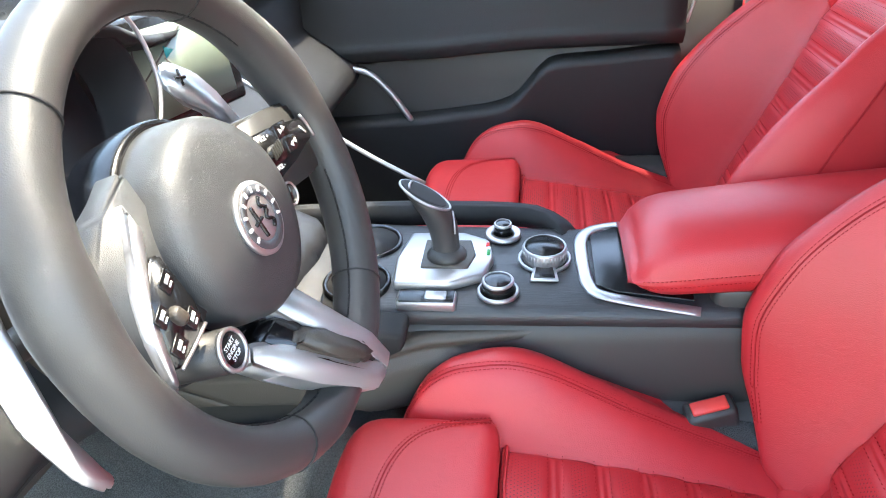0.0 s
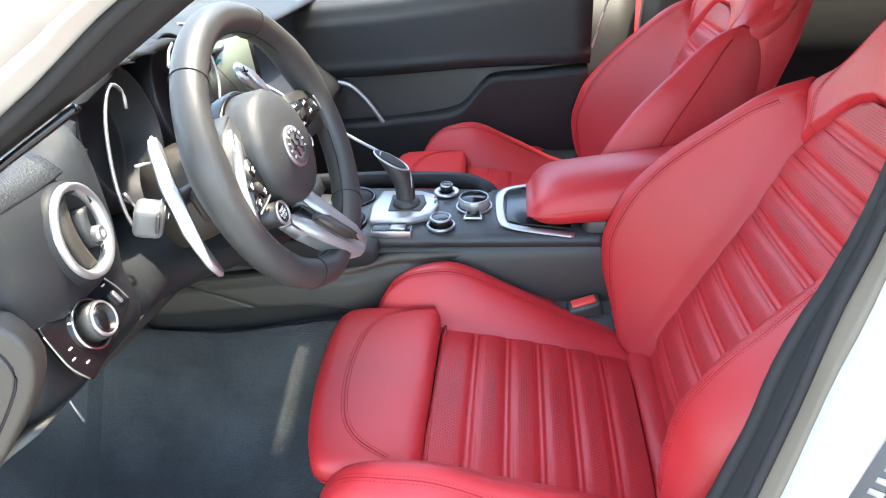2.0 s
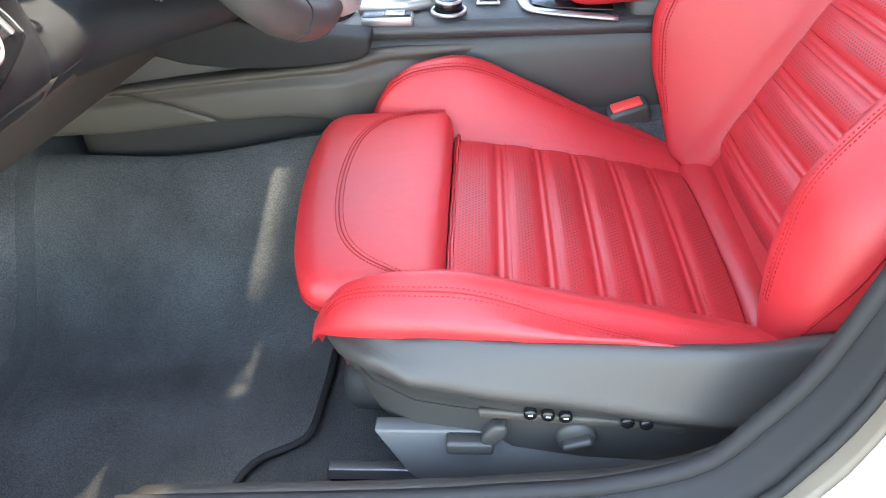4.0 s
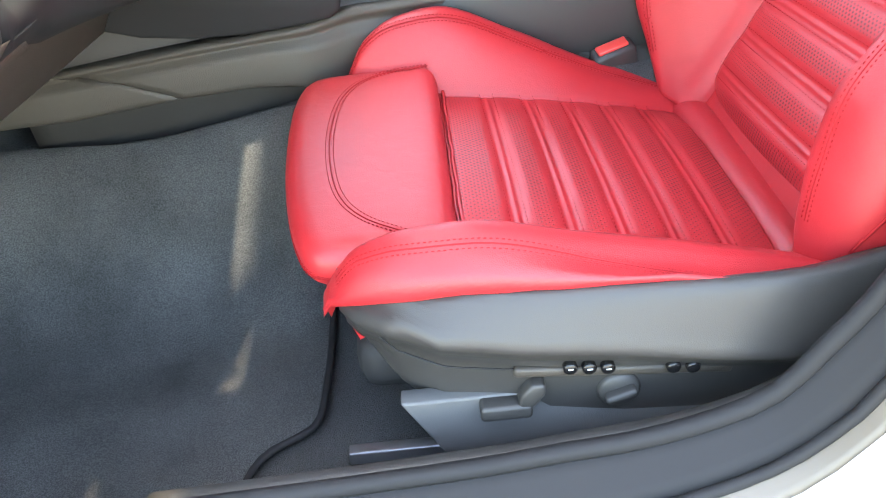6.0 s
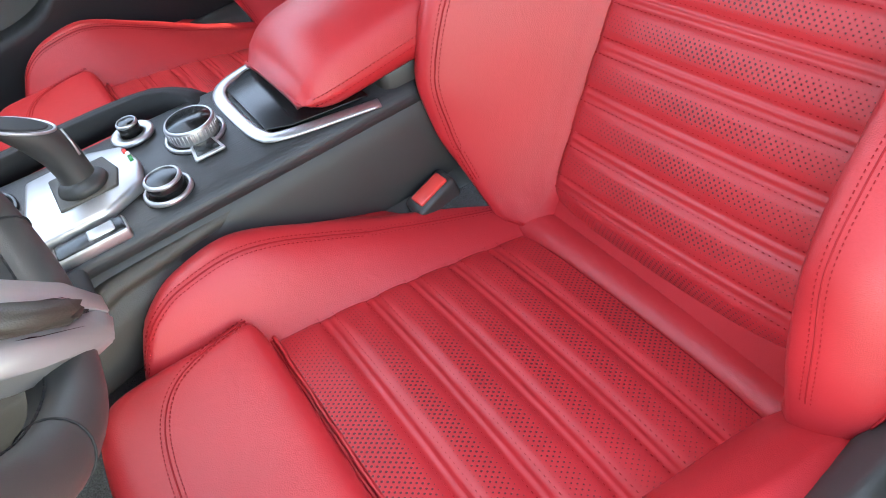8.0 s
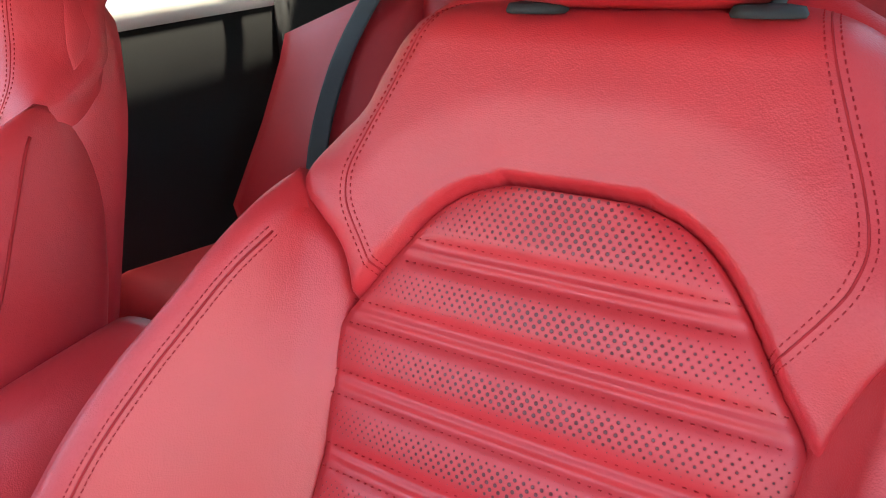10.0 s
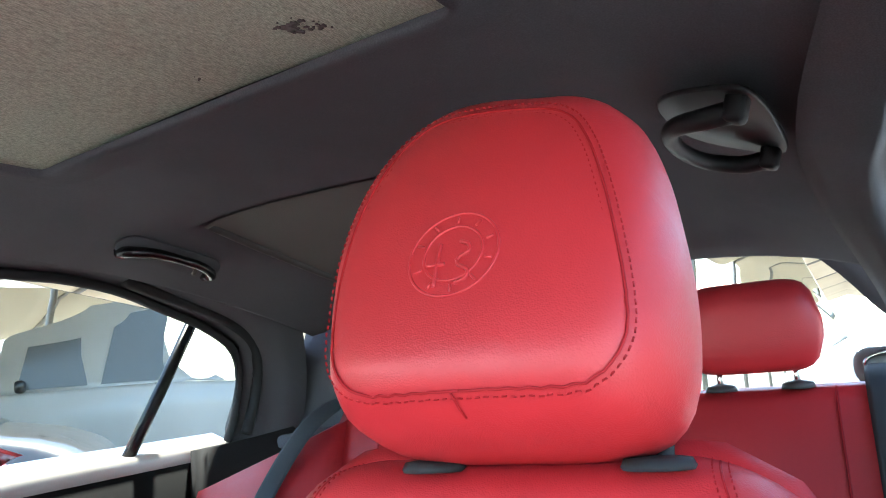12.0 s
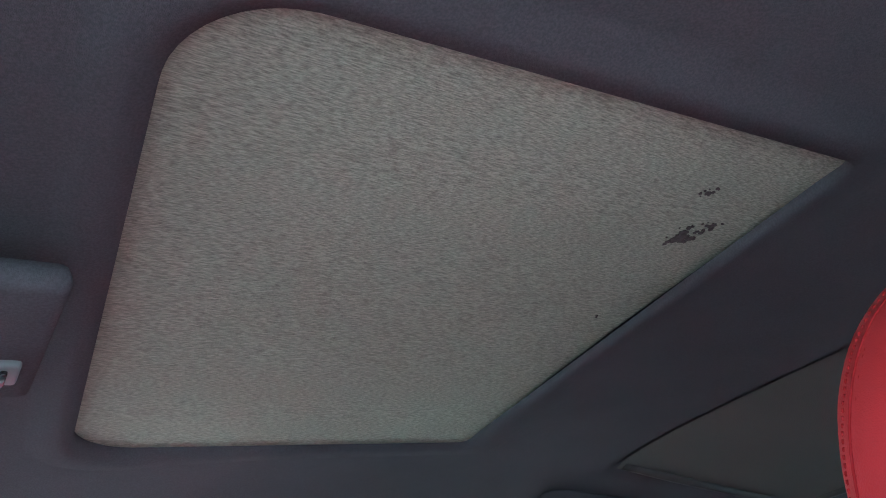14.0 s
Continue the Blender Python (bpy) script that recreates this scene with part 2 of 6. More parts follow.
def soft(x, xs, ys):
    """Smooth interpolation through the rows (xs, ys), flat-sided at peaks."""
    xs, ys = np.asarray(xs, float), np.asarray(ys, float)
    x = float(np.clip(x, xs[0], xs[-1]))
    i = int(np.clip(np.searchsorted(xs, x) - 1, 0, len(xs) - 2))
    d = np.diff(ys) / np.diff(xs)

    def slope(k):
        if k == 0:
            return d[0]
        if k == len(xs) - 1:
            return d[-1]
        return 0.0 if d[k - 1] * d[k] <= 0 else 2 * d[k - 1] * d[k] / (d[k - 1] + d[k])
    h = xs[i + 1] - xs[i]
    t = (x - xs[i]) / h
    return float((2 * t ** 3 - 3 * t ** 2 + 1) * ys[i] + (t ** 3 - 2 * t ** 2 + t) * h * slope(i) + (3 * t ** 2 - 2 * t ** 3) * ys[i + 1] + (t ** 3 - t ** 2) * h * slope(i + 1))


def closed_curve(pts, n):
    p = np.array(pts, float)
    q = np.concatenate([p[-2:], p, p[:3]])
    out = []
    for i in range(2, len(p) + 2):
        a, b, c, d = q[i - 1], q[i], q[i + 1], q[i + 2]
        for t in np.linspace(0, 1, 12, endpoint=False):
            out.append(0.5 * (2 * b + (c - a) * t + (2 * a - 5 * b + 4 * c - d) * t * t + (3 * b - a - 3 * c + d) * t ** 3))
    out.append(out[0])
    out = np.array(out)
    L = np.concatenate([[0], np.cumsum(np.linalg.norm(np.diff(out, axis=0), axis=1))])
    s = np.linspace(0, L[-1], n, endpoint=False)
    return np.stack([np.interp(s, L, out[:, k]) for k in range(out.shape[1])], 1)


RECLINE = radians(27.5)
BACK0 = np.array((0.313, 0.0, 0.51))
BD = np.array((math.sin(RECLINE), 0, math.cos(RECLINE)))
BN = np.array((-math.cos(RECLINE), 0, math.sin(RECLINE)))


def back(s, y, n):
    return BACK0 + BD * s + BN * n + np.array((0, y, 0))


BACK_SEAMS = [0.055 + 0.0500 * i for i in range(9)]
SEAT_SEAMS = [0.056, 0.107, 0.156, 0.205, 0.255]


def quilt(s, seams):
    e = min(abs(abs(s - q) - 0.0042) for q in seams)
    return 0.0050 * (1 - math.exp(-(e / 0.0065) ** 1.6)), e


def ins_w(s):
    return soft(s, [0, 0.19, 0.30, 0.388, 0.43, 0.46, 0.485, 0.5, 0.507], [0.162, 0.15, 0.143, 0.152, 0.129, 0.109, 0.088, 0.066, 0.045])


def cush_z(x):
    return float(np.interp(x, [-0.02, 0.0, 0.06, 0.15, 0.25, 0.31, 0.36], [0.545, 0.544, 0.538, 0.524, 0.504, 0.489, 0.478]))


def quilted(name, S, us, wfun, seams, lab, parent, vdir):
    """A quilted, perforated pad: S(u, y, h) gives points, us its stations, wfun its half width."""
    ts = np.linspace(-1, 1, 41)
    v, f, hol, uv = [], [], [], []
    for u in us:
        w = wfun(u)
        q, e = quilt(u, seams)
        for t in ts:
            edge = 1 - abs(t) ** 6
            v.append(S(u, t * w, q * (0.25 + 0.75 * edge) - 0.004 * abs(t) ** 4))
            hol.append(float(ss(0.005, 0.016, e) * (1 - 0.62 * abs(t) ** 1.5)) if abs(t) < 0.97 else 0.0)
            uv.append((t * w, u))
    n, k = len(us), len(ts)
    for i in range(n - 1):
        for j in range(k - 1):
            f.append((i * k + j, i * k + j + 1, (i + 1) * k + j + 1, (i + 1) * k + j))
    # underside, joined along the border
    base = len(v)
    for u in us:
        for t in (-1, 1):
            v.append(S(u, t * wfun(u), -0.03))
            hol.append(0.0)
            uv.append((0, 0))
    for i in range(n - 1):
        a, b = base + 2 * i, base + 2 * i + 2
        f.append((a, i * k, (i + 1) * k, b))
        f.append((i * k + k - 1, a + 1, b + 1, (i + 1) * k + k - 1))
        f.append((a + 1, a, b, b + 1))
    f.append(tuple([base, base + 1] + [j for j in range(k - 1, -1, -1)]))
    f.append(tuple([base + 2 * n - 1, base + 2 * n - 2] + [(n - 1) * k + j for j in range(k)]))
    ob = mesh_from(name, v, f, red_perf, parent, lab)
    me = ob.data
    at = me.attributes.new("holes", "FLOAT", "POINT")
    at.data.foreach_set("value", hol)
    lay = me.uv_layers.new(name="UVMap")
    lay.data.foreach_set("uv", [c for l in me.loops for c in uv[l.vertex_index]])
    bm = bmesh.new()
    bm.from_mesh(me)
    bmesh.ops.recalc_face_normals(bm, faces=bm.faces)
    bm.to_mesh(me)
    bm.free()
    rows = []
    for q in seams:
        for dq in (-0.0082, 0.0082):
            w = wfun(q) * 0.97
            nn = S(q, 0, 1.0) - S(q, 0, 0.0)
            rows.append([(S(q + dq, y, quilt(q + dq, seams)[0] + 0.0002), nn) for y in np.linspace(-w, w, 12)])
    stitches("stitching", rows, red_dark, ob, step=0.0062, long=0.0024, wide=0.0009)
    return ob


def seam_on(S, uvs, parent, n=60, gap=0.0042, double=True):
    """A sewn seam along a surface S(u, v): a sunken line with a row of threads on both sides."""
    c = smooth_line(uvs, n)
    P, Nn = [], []
    for u, v in c:
        p = S(u, v)
        a = S(u + 0.002, v) - S(u - 0.002, v)
        b = S(u, v + 0.002) - S(u, v - 0.002)
        nn = np.cross(a, b)
        P.append(p)
        Nn.append(nn / (np.linalg.norm(nn) + 1e-12))
    return P, Nn


def sew(P, Nn, out, parent, gap=0.0042):
    P = [np.array(p) for p in P]
    Nn = [np.array(q) if np.dot(q, o) > 0 else -np.array(q) for q, o in zip(Nn, out)]
    tube("seam", [p - q * 0.0003 for p, q in zip(P, Nn)], 0.0009, red_dark, parent, n=6)
    rows = []
    for e in (-1, 1):
        row = []
        for i, p in enumerate(P):
            t = P[min(i + 1, len(P) - 1)] - P[max(i - 1, 0)]
            t = t / np.linalg.norm(t)
            row.append((p + np.cross(Nn[i], t) * gap * e + Nn[i] * 0.0003, Nn[i]))
        rows.append(row)
    stitches("stitching", rows, red_dark, parent)


BX = [-0.128, -0.115, -0.09, -0.05, 0.0, 0.1, 0.2, 0.28, 0.345]
B_CREST_Z = {-1: [0.520, 0.545, 0.576, 0.594, 0.601, 0.580, 0.557, 0.535, 0.515], 1: [0.540, 0.572, 0.612, 0.634, 0.641, 0.602, 0.553, 0.523, 0.502]}
B_CREST_Y = [0.195, 0.204, 0.214, 0.224, 0.230, 0.233, 0.233, 0.232, 0.230]
B_IN_Y = [0.180, 0.176, 0.174, 0.171, 0.168, 0.167, 0.165, 0.162, 0.160]
B_OUT_Y = [0.210, 0.225, 0.243, 0.260, 0.270, 0.274, 0.271, 0.260, 0.246]
B_LOW_Z = [0.518, 0.526, 0.538, 0.550, 0.558, 0.556, 0.550, 0.545, 0.535]


def bolster_ring(x, side, n=40):
    g = lambda a: soft(x, BX, a)
    zi = cush_z(max(x, -0.02)) - 0.012
    zc, yc, yi, yo, zl = g(B_CREST_Z[side]), g(B_CREST_Y), g(B_IN_Y), g(B_OUT_Y), g(B_LOW_Z)
    zl = min(zl, zc - 0.014)
    zi = min(zi, zc - 0.02)
    p = [(yi - 0.004, zi - 0.02), (yi, zi + 0.004), (yi + 0.45 * (yc - yi), zi + 0.68 * (zc - zi)), (yc - 0.014, zc - 0.005), (yc, zc), (yc + 0.02, zc - 0.010), (yo - 0.002, zl + 0.45 * (zc - zl)), (yo, zl + 0.012), (yo - 0.004, zl), (yo - 0.02, zl - 0.008)]
    c = closed_curve(p, n)
    return [np.array((x, side * a, b)) for a, b in c]


def crest_v(ring, axis):
    """Share of the way round a ring at which it reaches highest along the axis."""
    return int(np.argmax([float(np.dot(p, axis)) for p in ring])) / len(ring)


def bolster_at(side):
    def S(x, v):
        r = bolster_ring(x, side, 80)
        k = (v % 1.0) * 80
        i = int(k) % 80
        t = k - int(k)
        return r[i] * (1 - t) + r[(i + 1) % 80] * t
    return S


KS = [-0.012, 0.03, 0.08, 0.14, 0.20, 0.27, 0.34, 0.40, 0.44, 0.468]
K_IN_Y = [0.166, 0.162, 0.160, 0.156, 0.150, 0.146, 0.146, 0.152, 0.162, 0.186]
LOW = {-1}   # the driver's door side bolster is lower than the others
K_CR_Y = {1: [0.203, 0.230, 0.251, 0.258, 0.258, 0.252, 0.240, 0.219, 0.205, 0.196], -1: [0.196, 0.197, 0.194, 0.190, 0.187, 0.185, 0.185, 0.189, 0.192, 0.194]}
K_CR_N = {1: [0.020, 0.055, 0.099, 0.130, 0.136, 0.123, 0.099, 0.070, 0.042, 0.013], -1: [0.018, 0.045, 0.067, 0.080, 0.073, 0.056, 0.039, 0.028, 0.020, 0.010]}
K_OUT_Y = {1: [0.221, 0.252, 0.271, 0.279, 0.278, 0.272, 0.260, 0.238, 0.220, 0.204], -1: [0.221, 0.244, 0.258, 0.264, 0.264, 0.260, 0.252, 0.238, 0.220, 0.204]}


def back_ring(s, side, n=44):
    g = lambda a: soft(s, KS, a)
    k = -1 if side in LOW else 1
    yi, yc, nc, yo = g(K_IN_Y), g(K_CR_Y[k]), g(K_CR_N[k]), g(K_OUT_Y[k])
    no = nc * 0.45
    p = [(yi - 0.006, -0.045), (yi - 0.002, -0.014), (yi + 0.02 * min(1, nc / 0.05), 0.012 * min(1, nc / 0.05) - 0.004), (yi + 0.62 * (yc - yi), 0.62 * nc), (yc - 0.012, nc - 0.005), (yc, nc), (yc + 0.5 * (yo - yc), nc * 0.88), (yo, no), (yo - 0.004, -0.03), (yo - 0.03, -0.075), (yi, -0.075)]
    c = closed_curve(p, n)
    up = 0.028 * float(ss(0.36, 0.455, s))
    return [back(s + up * float(np.clip((a - yi) / (yo - yi + 1e-6), 0, 1)), side * a, b) for a, b in c]


def back_at(side):
    def S(s, v):
        r = back_ring(s, side, 88)
        k = (v % 1.0) * 88
        i = int(k) % 88
        t = k - int(k)
        return r[i] * (1 - t) + r[(i + 1) % 88] * t
    return S


OUT = np.array([(ins_w(s), s) for s in np.linspace(0.3, 0.507, 80)] + [(y, 0.508) for y in np.linspace(0.045, 0, 10)])


def yoke_w(s, side=1):
    """Half width of the shoulder panel; its lower ends taper to a point beside the insert."""
    if side > 0:
        return soft(s, [0.30, 0.397, 0.423, 0.444, 0.455, 0.468, 0.485, 0.52, 0.55, 0.58, 0.605, 0.625, 0.640], [0.140, 0.146, 0.152, 0.162, 0.172, 0.190, 0.211, 0.206, 0.196, 0.184, 0.172, 0.157, 0.132])
    return soft(s, [0.30, 0.370, 0.392, 0.432, 0.460, 0.485, 0.52, 0.55, 0.58, 0.605, 0.625, 0.640], [0.140, 0.152, 0.162, 0.176, 0.194, 0.210, 0.206, 0.196, 0.184, 0.172, 0.157, 0.132])


def yoke(s, t):
    y = t * yoke_w(min(s, 0.640), 1 if t > 0 else -1)
    d = float(np.min(np.hypot(OUT[:, 0] - abs(y), OUT[:, 1] - s)))
    if s < 0.508 and abs(y) < ins_w(max(s, 0)):
        d = -d
    n = -0.020 + 0.021 * float(ss(-0.002, 0.008, d))
    n += 0.008 * float(ss(0.0, 0.06, d))
    n -= (0.010 + 0.045 * float(ss(0.49, 0.56, s))) * float(np.clip((abs(t) - 0.62) / 0.38, 0, 1)) ** 2.2
    n += 0.005 * float(ss(0.55, 0.9, abs(t))) * (1 - float(ss(0.47, 0.52, s)))
    n -= 0.016 * float(np.clip((abs(t) - 0.93) / 0.07, 0, 1)) ** 2
    n -= 0.05 * float(np.clip((s - 0.59) / 0.05, 0, 1)) ** 2.4
    return back(s, y, n)


def head_outline(n):
    h = [(0.0, 0.615), (0.055, 0.616), (0.085, 0.623), (0.100, 0.641), (0.1045, 0.665), (0.104, 0.705), (0.099, 0.745), (0.091, 0.785), (0.077, 0.822), (0.050, 0.850), (0.016, 0.859)]
    return closed_curve([(y - 0.014 + 0.026 * float(ss(0.63, 0.80, s)), s + 0.014 * float(ss(0.76, 0.85, s))) for y, s in h] + [(-y - 0.014, s) for y, s in reversed(h[1:])], n)


def head_front(y, s):
    return 0.098 - 1.2 * y * y - 0.9 * (s - 0.69) ** 2


# outline of the thigh support and the profile of its edge: inset, drop
PAD_PLAN = [(-0.004, 0.10), (-0.004, 0.0), (-0.004, -0.10), (-0.005, -0.163), (-0.03, -0.174), (-0.08, -0.178), (-0.12, -0.177), (-0.142, -0.166), (-0.156, -0.135), (-0.167, -0.088), (-0.176, -0.015), (-0.179, 0.06), (-0.177, 0.12), (-0.169, 0.158), (-0.148, 0.178), (-0.10, 0.183), (-0.04, 0.181), (-0.008, 0.176)]
PAD_EDGE = [(0.024, 0.0), (0.014, -0.0012), (0.007, -0.005), (0.002, -0.011), (0.0, -0.019), (0.0005, -0.030), (0.003, -0.038), (0.008, -0.043), (0.03, -0.046)]


def pad_top(y):
    return 0.570 + 0.095 * y


leg_m = material("grey_leg_cover", (0.10, 0.10, 0.10), 0.5, grain=0.2, scale=600)


def build_seat(side_trim):
    seat = thing("front_seat", "red leather sports front seat with black plastic base", "car seat", "front seats")
    # cushion
    quilted("seat_cushion", lambda u, y, h: np.array((u, y, cush_z(u) + h + 0.006 * (1 - (y / 0.17) ** 2) - 0.004 + 0.04 * y)), np.linspace(0.004, 0.300, 190), lambda u: 0.174, SEAT_SEAMS, "quilted perforated red leather cushion", seat, 0)
    rs = []
    for y in np.linspace(-0.205, 0.205, 25):
        e = 1 - 0.25 * (abs(y) / 0.205) ** 8
        c = closed_curve([(0.298, 0.45), (0.299, 0.480), (0.305, 0.494), (0.320, 0.502), (0.338, 0.500), (0.350, 0.488), (0.356, 0.46), (0.33, 0.44)], 24)
        rs.append([np.array((a, y, 0.47 + (b - 0.47) * e + 0.05 * y)) for a, b in c])
    rings("rear_roll", rs, red, seat)
    # thigh support in front of the slot: flat top, rolled edge, short front face
    plan = closed_curve(PAD_PLAN, 150)
    tang = np.roll(plan, -1, 0) - np.roll(plan, 1, 0)
    inw = np.stack([tang[:, 1], -tang[:, 0]], 1) / np.linalg.norm(tang, axis=1)[:, None]
    inw = sum(np.roll(inw, k, 0) for k in range(-6, 7))
    inw /= np.linalg.norm(inw, axis=1)[:, None]
    mid = plan.mean(0)
    if np.sum(inw * (mid - plan)) < 0:
        inw = -inw
    rs = []
    for q in (0.03, 0.25, 0.5, 0.75):
        rs.append([np.array((*(mid + (p + e * 0.024 - mid) * q), 0)) for p, e in zip(plan, inw)])
    for inset, _ in PAD_EDGE:
        rs.append([np.array((*(p + e * inset), 0)) for p, e in zip(plan, inw)])
    drop = [-0.0008, -0.0006, -0.0003, -0.0001] + [d for _, d in PAD_EDGE]
    for r, d in zip(rs, drop):
        for p in r:
            p[2] = pad_top(p[1]) + d
    th = rings("thigh_support", rs, red, seat)
    curve = smooth_line([(-0.014, 0.172), (-0.055, 0.166), (-0.095, 0.146), (-0.118, 0.105), (-0.127, 0.04), (-0.125, -0.03), (-0.113, -0.092), (-0.088, -0.132), (-0.045, -0.163)], 70)
    P = [np.array((x, y, pad_top(y) + 0.0003)) for x, y in curve]
    sew(P, [np.array((0, 0, 1.0))] * 70, [np.array((0, 0, 1.0))] * 70, th)
    hem = [np.array((p[0], p[1], pad_top(p[1]) - 0.030)) for p in plan if p[0] < -0.06]
    k_ = max(range(len(hem)), key=lambda i: np.linalg.norm(hem[i] - hem[i - 1]))
    hem = hem[k_:] + hem[:k_]
    sew(hem, [np.array((-1.0, 0, 0))] * len(hem), [p - np.array((-0.05, 0, p[2])) for p in hem], th)
    rs = []
    for y in np.linspace(-0.18, 0.18, 15):
        f = abs(y) / 0.18
        rs.append([np.array(q) for q in [(-0.155 + 0.03 * f * f, y, 0.512), (-0.135 + 0.03 * f * f, y, 0.455), (-0.10, y, 0.42), (-0.085, y, 0.43), (-0.06, y, 0.512)]])
    rings("front_valance", rs, red, seat)
    for x, z in ((-0.0015, 0.540), (0.0022, 0.544)):
        tube("slot_fold", [(x + 0.0006 * math.sin(y * 90), y, z + 0.04 * y) for y in np.linspace(-0.172, 0.172, 24)], 0.0022, red, seat, n=6)
    # side bolsters of the cushion
    for side in (-1, 1):
        b = rings("side_bolster", [bolster_ring(x, side) for x in np.concatenate([np.linspace(-0.128, -0.05, 12), np.linspace(-0.04, 0.345, 34)])], red, seat)
        S = bolster_at(side)
        if side < 0:
            line = [(-0.112, 0.44), (-0.08, 0.455), (-0.02, 0.47), (0.08, 0.475), (0.18, 0.50), (0.27, 0.54), (0.335, 0.57)]
        else:
            line = [(x, crest_v(bolster_ring(x, 1, 80), np.array((0, 0, 1.0))) - d) for x, d in ((-0.115, 0.03), (-0.08, 0.035), (-0.02, 0.04), (0.08, 0.045), (0.18, 0.05), (0.27, 0.06), (0.335, 0.07))]
        P, Nn = seam_on(S, line, b)
        sew(P, Nn, [np.array((0, side, 0.6))] * len(P), b)
    # backrest
    rs = []
    for s in np.linspace(-0.04, 0.640, 32):
        w = float(np.interp(s, [-0.04, 0.1, 0.3, 0.45, 0.52, 0.58, 0.62, 0.64], [0.22, 0.235, 0.23, 0.21, 0.198, 0.180, 0.155, 0.12]))
        d = float(np.interp(s, [-0.04, 0.1, 0.5, 0.60, 0.64], [0.07, 0.135, 0.12, 0.105, 0.07]))
        c = closed_curve([(-w * 0.9, -0.024), (0, -0.024), (w * 0.9, -0.024), (w, -0.04), (w * 0.95, -d * 0.8), (w * 0.6, -d), (0, -d - 0.01), (-w * 0.6, -d), (-w * 0.95, -d * 0.8), (-w, -0.04)], 40)
        rs.append([back(s, a, b) for a, b in c])
    rings("back_shell", rs, red, seat)
    quilted("back_cushion", lambda u, y, h: back(u, y, h - 0.008 + 0.004 * (1 - (y / 0.16) ** 2) - 13.0 * max(0, 0.06 - u) ** 2), np.linspace(-0.012, 0.507, 310), ins_w, BACK_SEAMS, "quilted perforated red leather back cushion", seat, 1)
    ss_, ts_ = np.concatenate([np.linspace(0.354, 0.56, 98), np.linspace(0.563, 0.640, 30)]), np.linspace(-1, 1, 121)
    v = [yoke(s, t) for s in ss_ for t in ts_]
    k = len(ts_)
    f = [(i * k + j, i * k + j + 1, (i + 1) * k + j + 1, (i + 1) * k + j) for i in range(len(ss_) - 1) for j in range(k - 1)]
    nb = len(v)
    v += [back(s, t * yoke_w(s, t) * 0.95, -0.062) for s in ss_ for t in (-1, 1)]
    for i in range(len(ss_) - 1):
        a, b = nb + 2 * i, nb + 2 * i + 2
        f += [(a, i * k, (i + 1) * k, b), (i * k + k - 1, a + 1, b + 1, (i + 1) * k + k - 1), (a + 1, a, b, b + 1)]
    f.append(tuple([nb + 2 * len(ss_) - 1, nb + 2 * len(ss_) - 2] + [(len(ss_) - 1) * k + j for j in range(k)]))
    yk = mesh_from("shoulder_panel", v, f, red, seat)
    for side in (-1, 1):
        Y = lambda s, y: yoke(s, y / yoke_w(min(s, 0.640), 1 if y > 0 else -1))
        P, Nn = seam_on(Y, [(q[0], side * q[1]) for q in [(0.630, 0.117), (0.595, 0.127), (0.563, 0.139), (0.53, 0.152), (0.504, 0.159), (0.486, 0.157), (0.470, 0.150), (0.432, 0.124)]], yk)
        sew(P, Nn, [BN] * len(P), yk)
        st = np.concatenate([np.linspace(-0.012, 0.08, 18), np.linspace(0.09, 0.468, 56)])
        b = rings("back_bolster", [back_ring(s, side) for s in st], red, seat)
        S = back_at(side)
        line = [(s_, crest_v(back_ring(s_, side, 88), BN) - d * (-0.7 if side in LOW else 1)) for s_, d in ((0.03, 0.035), (0.08, 0.04), (0.14, 0.04), (0.20, 0.04), (0.27, 0.04), (0.34, 0.04), (0.40, 0.05), (0.435, 0.06))]
        P, Nn = seam_on(S, line, b)
        sew(P, Nn, [BN + np.array((0, side * 0.8, 0))] * len(P), b)
        P, Nn = seam_on(S, [(s_, crest_v(back_ring(s_, side, 88), np.array((0, side, 0.0))) - 0.035) for s_ in (0.03, 0.08, 0.12, 0.18, 0.25, 0.30, 0.35, 0.40, 0.44)], b)
        tube("piping", P, 0.0016, red_dark, b, n=6)
    # headrest
    ol = head_outline(72)
    c0 = np.array((-0.012, 0.712))
    rs = []
    for q, dn in [(0.05, 0), (0.2, 0), (0.4, 0), (0.6, 0.0), (0.72, -0.0005), (0.80, -0.003), (0.88, -0.0085), (0.94, -0.017), (0.985, -0.030), (1.0, -0.044)]:
        r = []
        for p in ol:
            y, s = c0 + (p - c0) * q
            r.append(back(s, y, head_front(y * 0.9, s) + dn))
        rs.append(r)
    for q, n in [(1.0, 0.03), (0.985, 0.012), (0.94, -0.006), (0.8, -0.016), (0.4, -0.02), (0.05, -0.02)]:
        rs.append([back((c0 + (p - c0) * q)[1], (c0 + (p - c0) * q)[0], n) for p in ol])
    hr = rings("headrest", rs, red, seat)
    pc = np.array((0.0, 0.698))
    pan = []
    half = [(0.0, 0.6265), (0.052, 0.6275), (0.072, 0.634), (0.083, 0.650), (0.084, 0.671), (0.079, 0.705), (0.071, 0.742), (0.060, 0.778), (0.045, 0.805), (0.020, 0.818)]
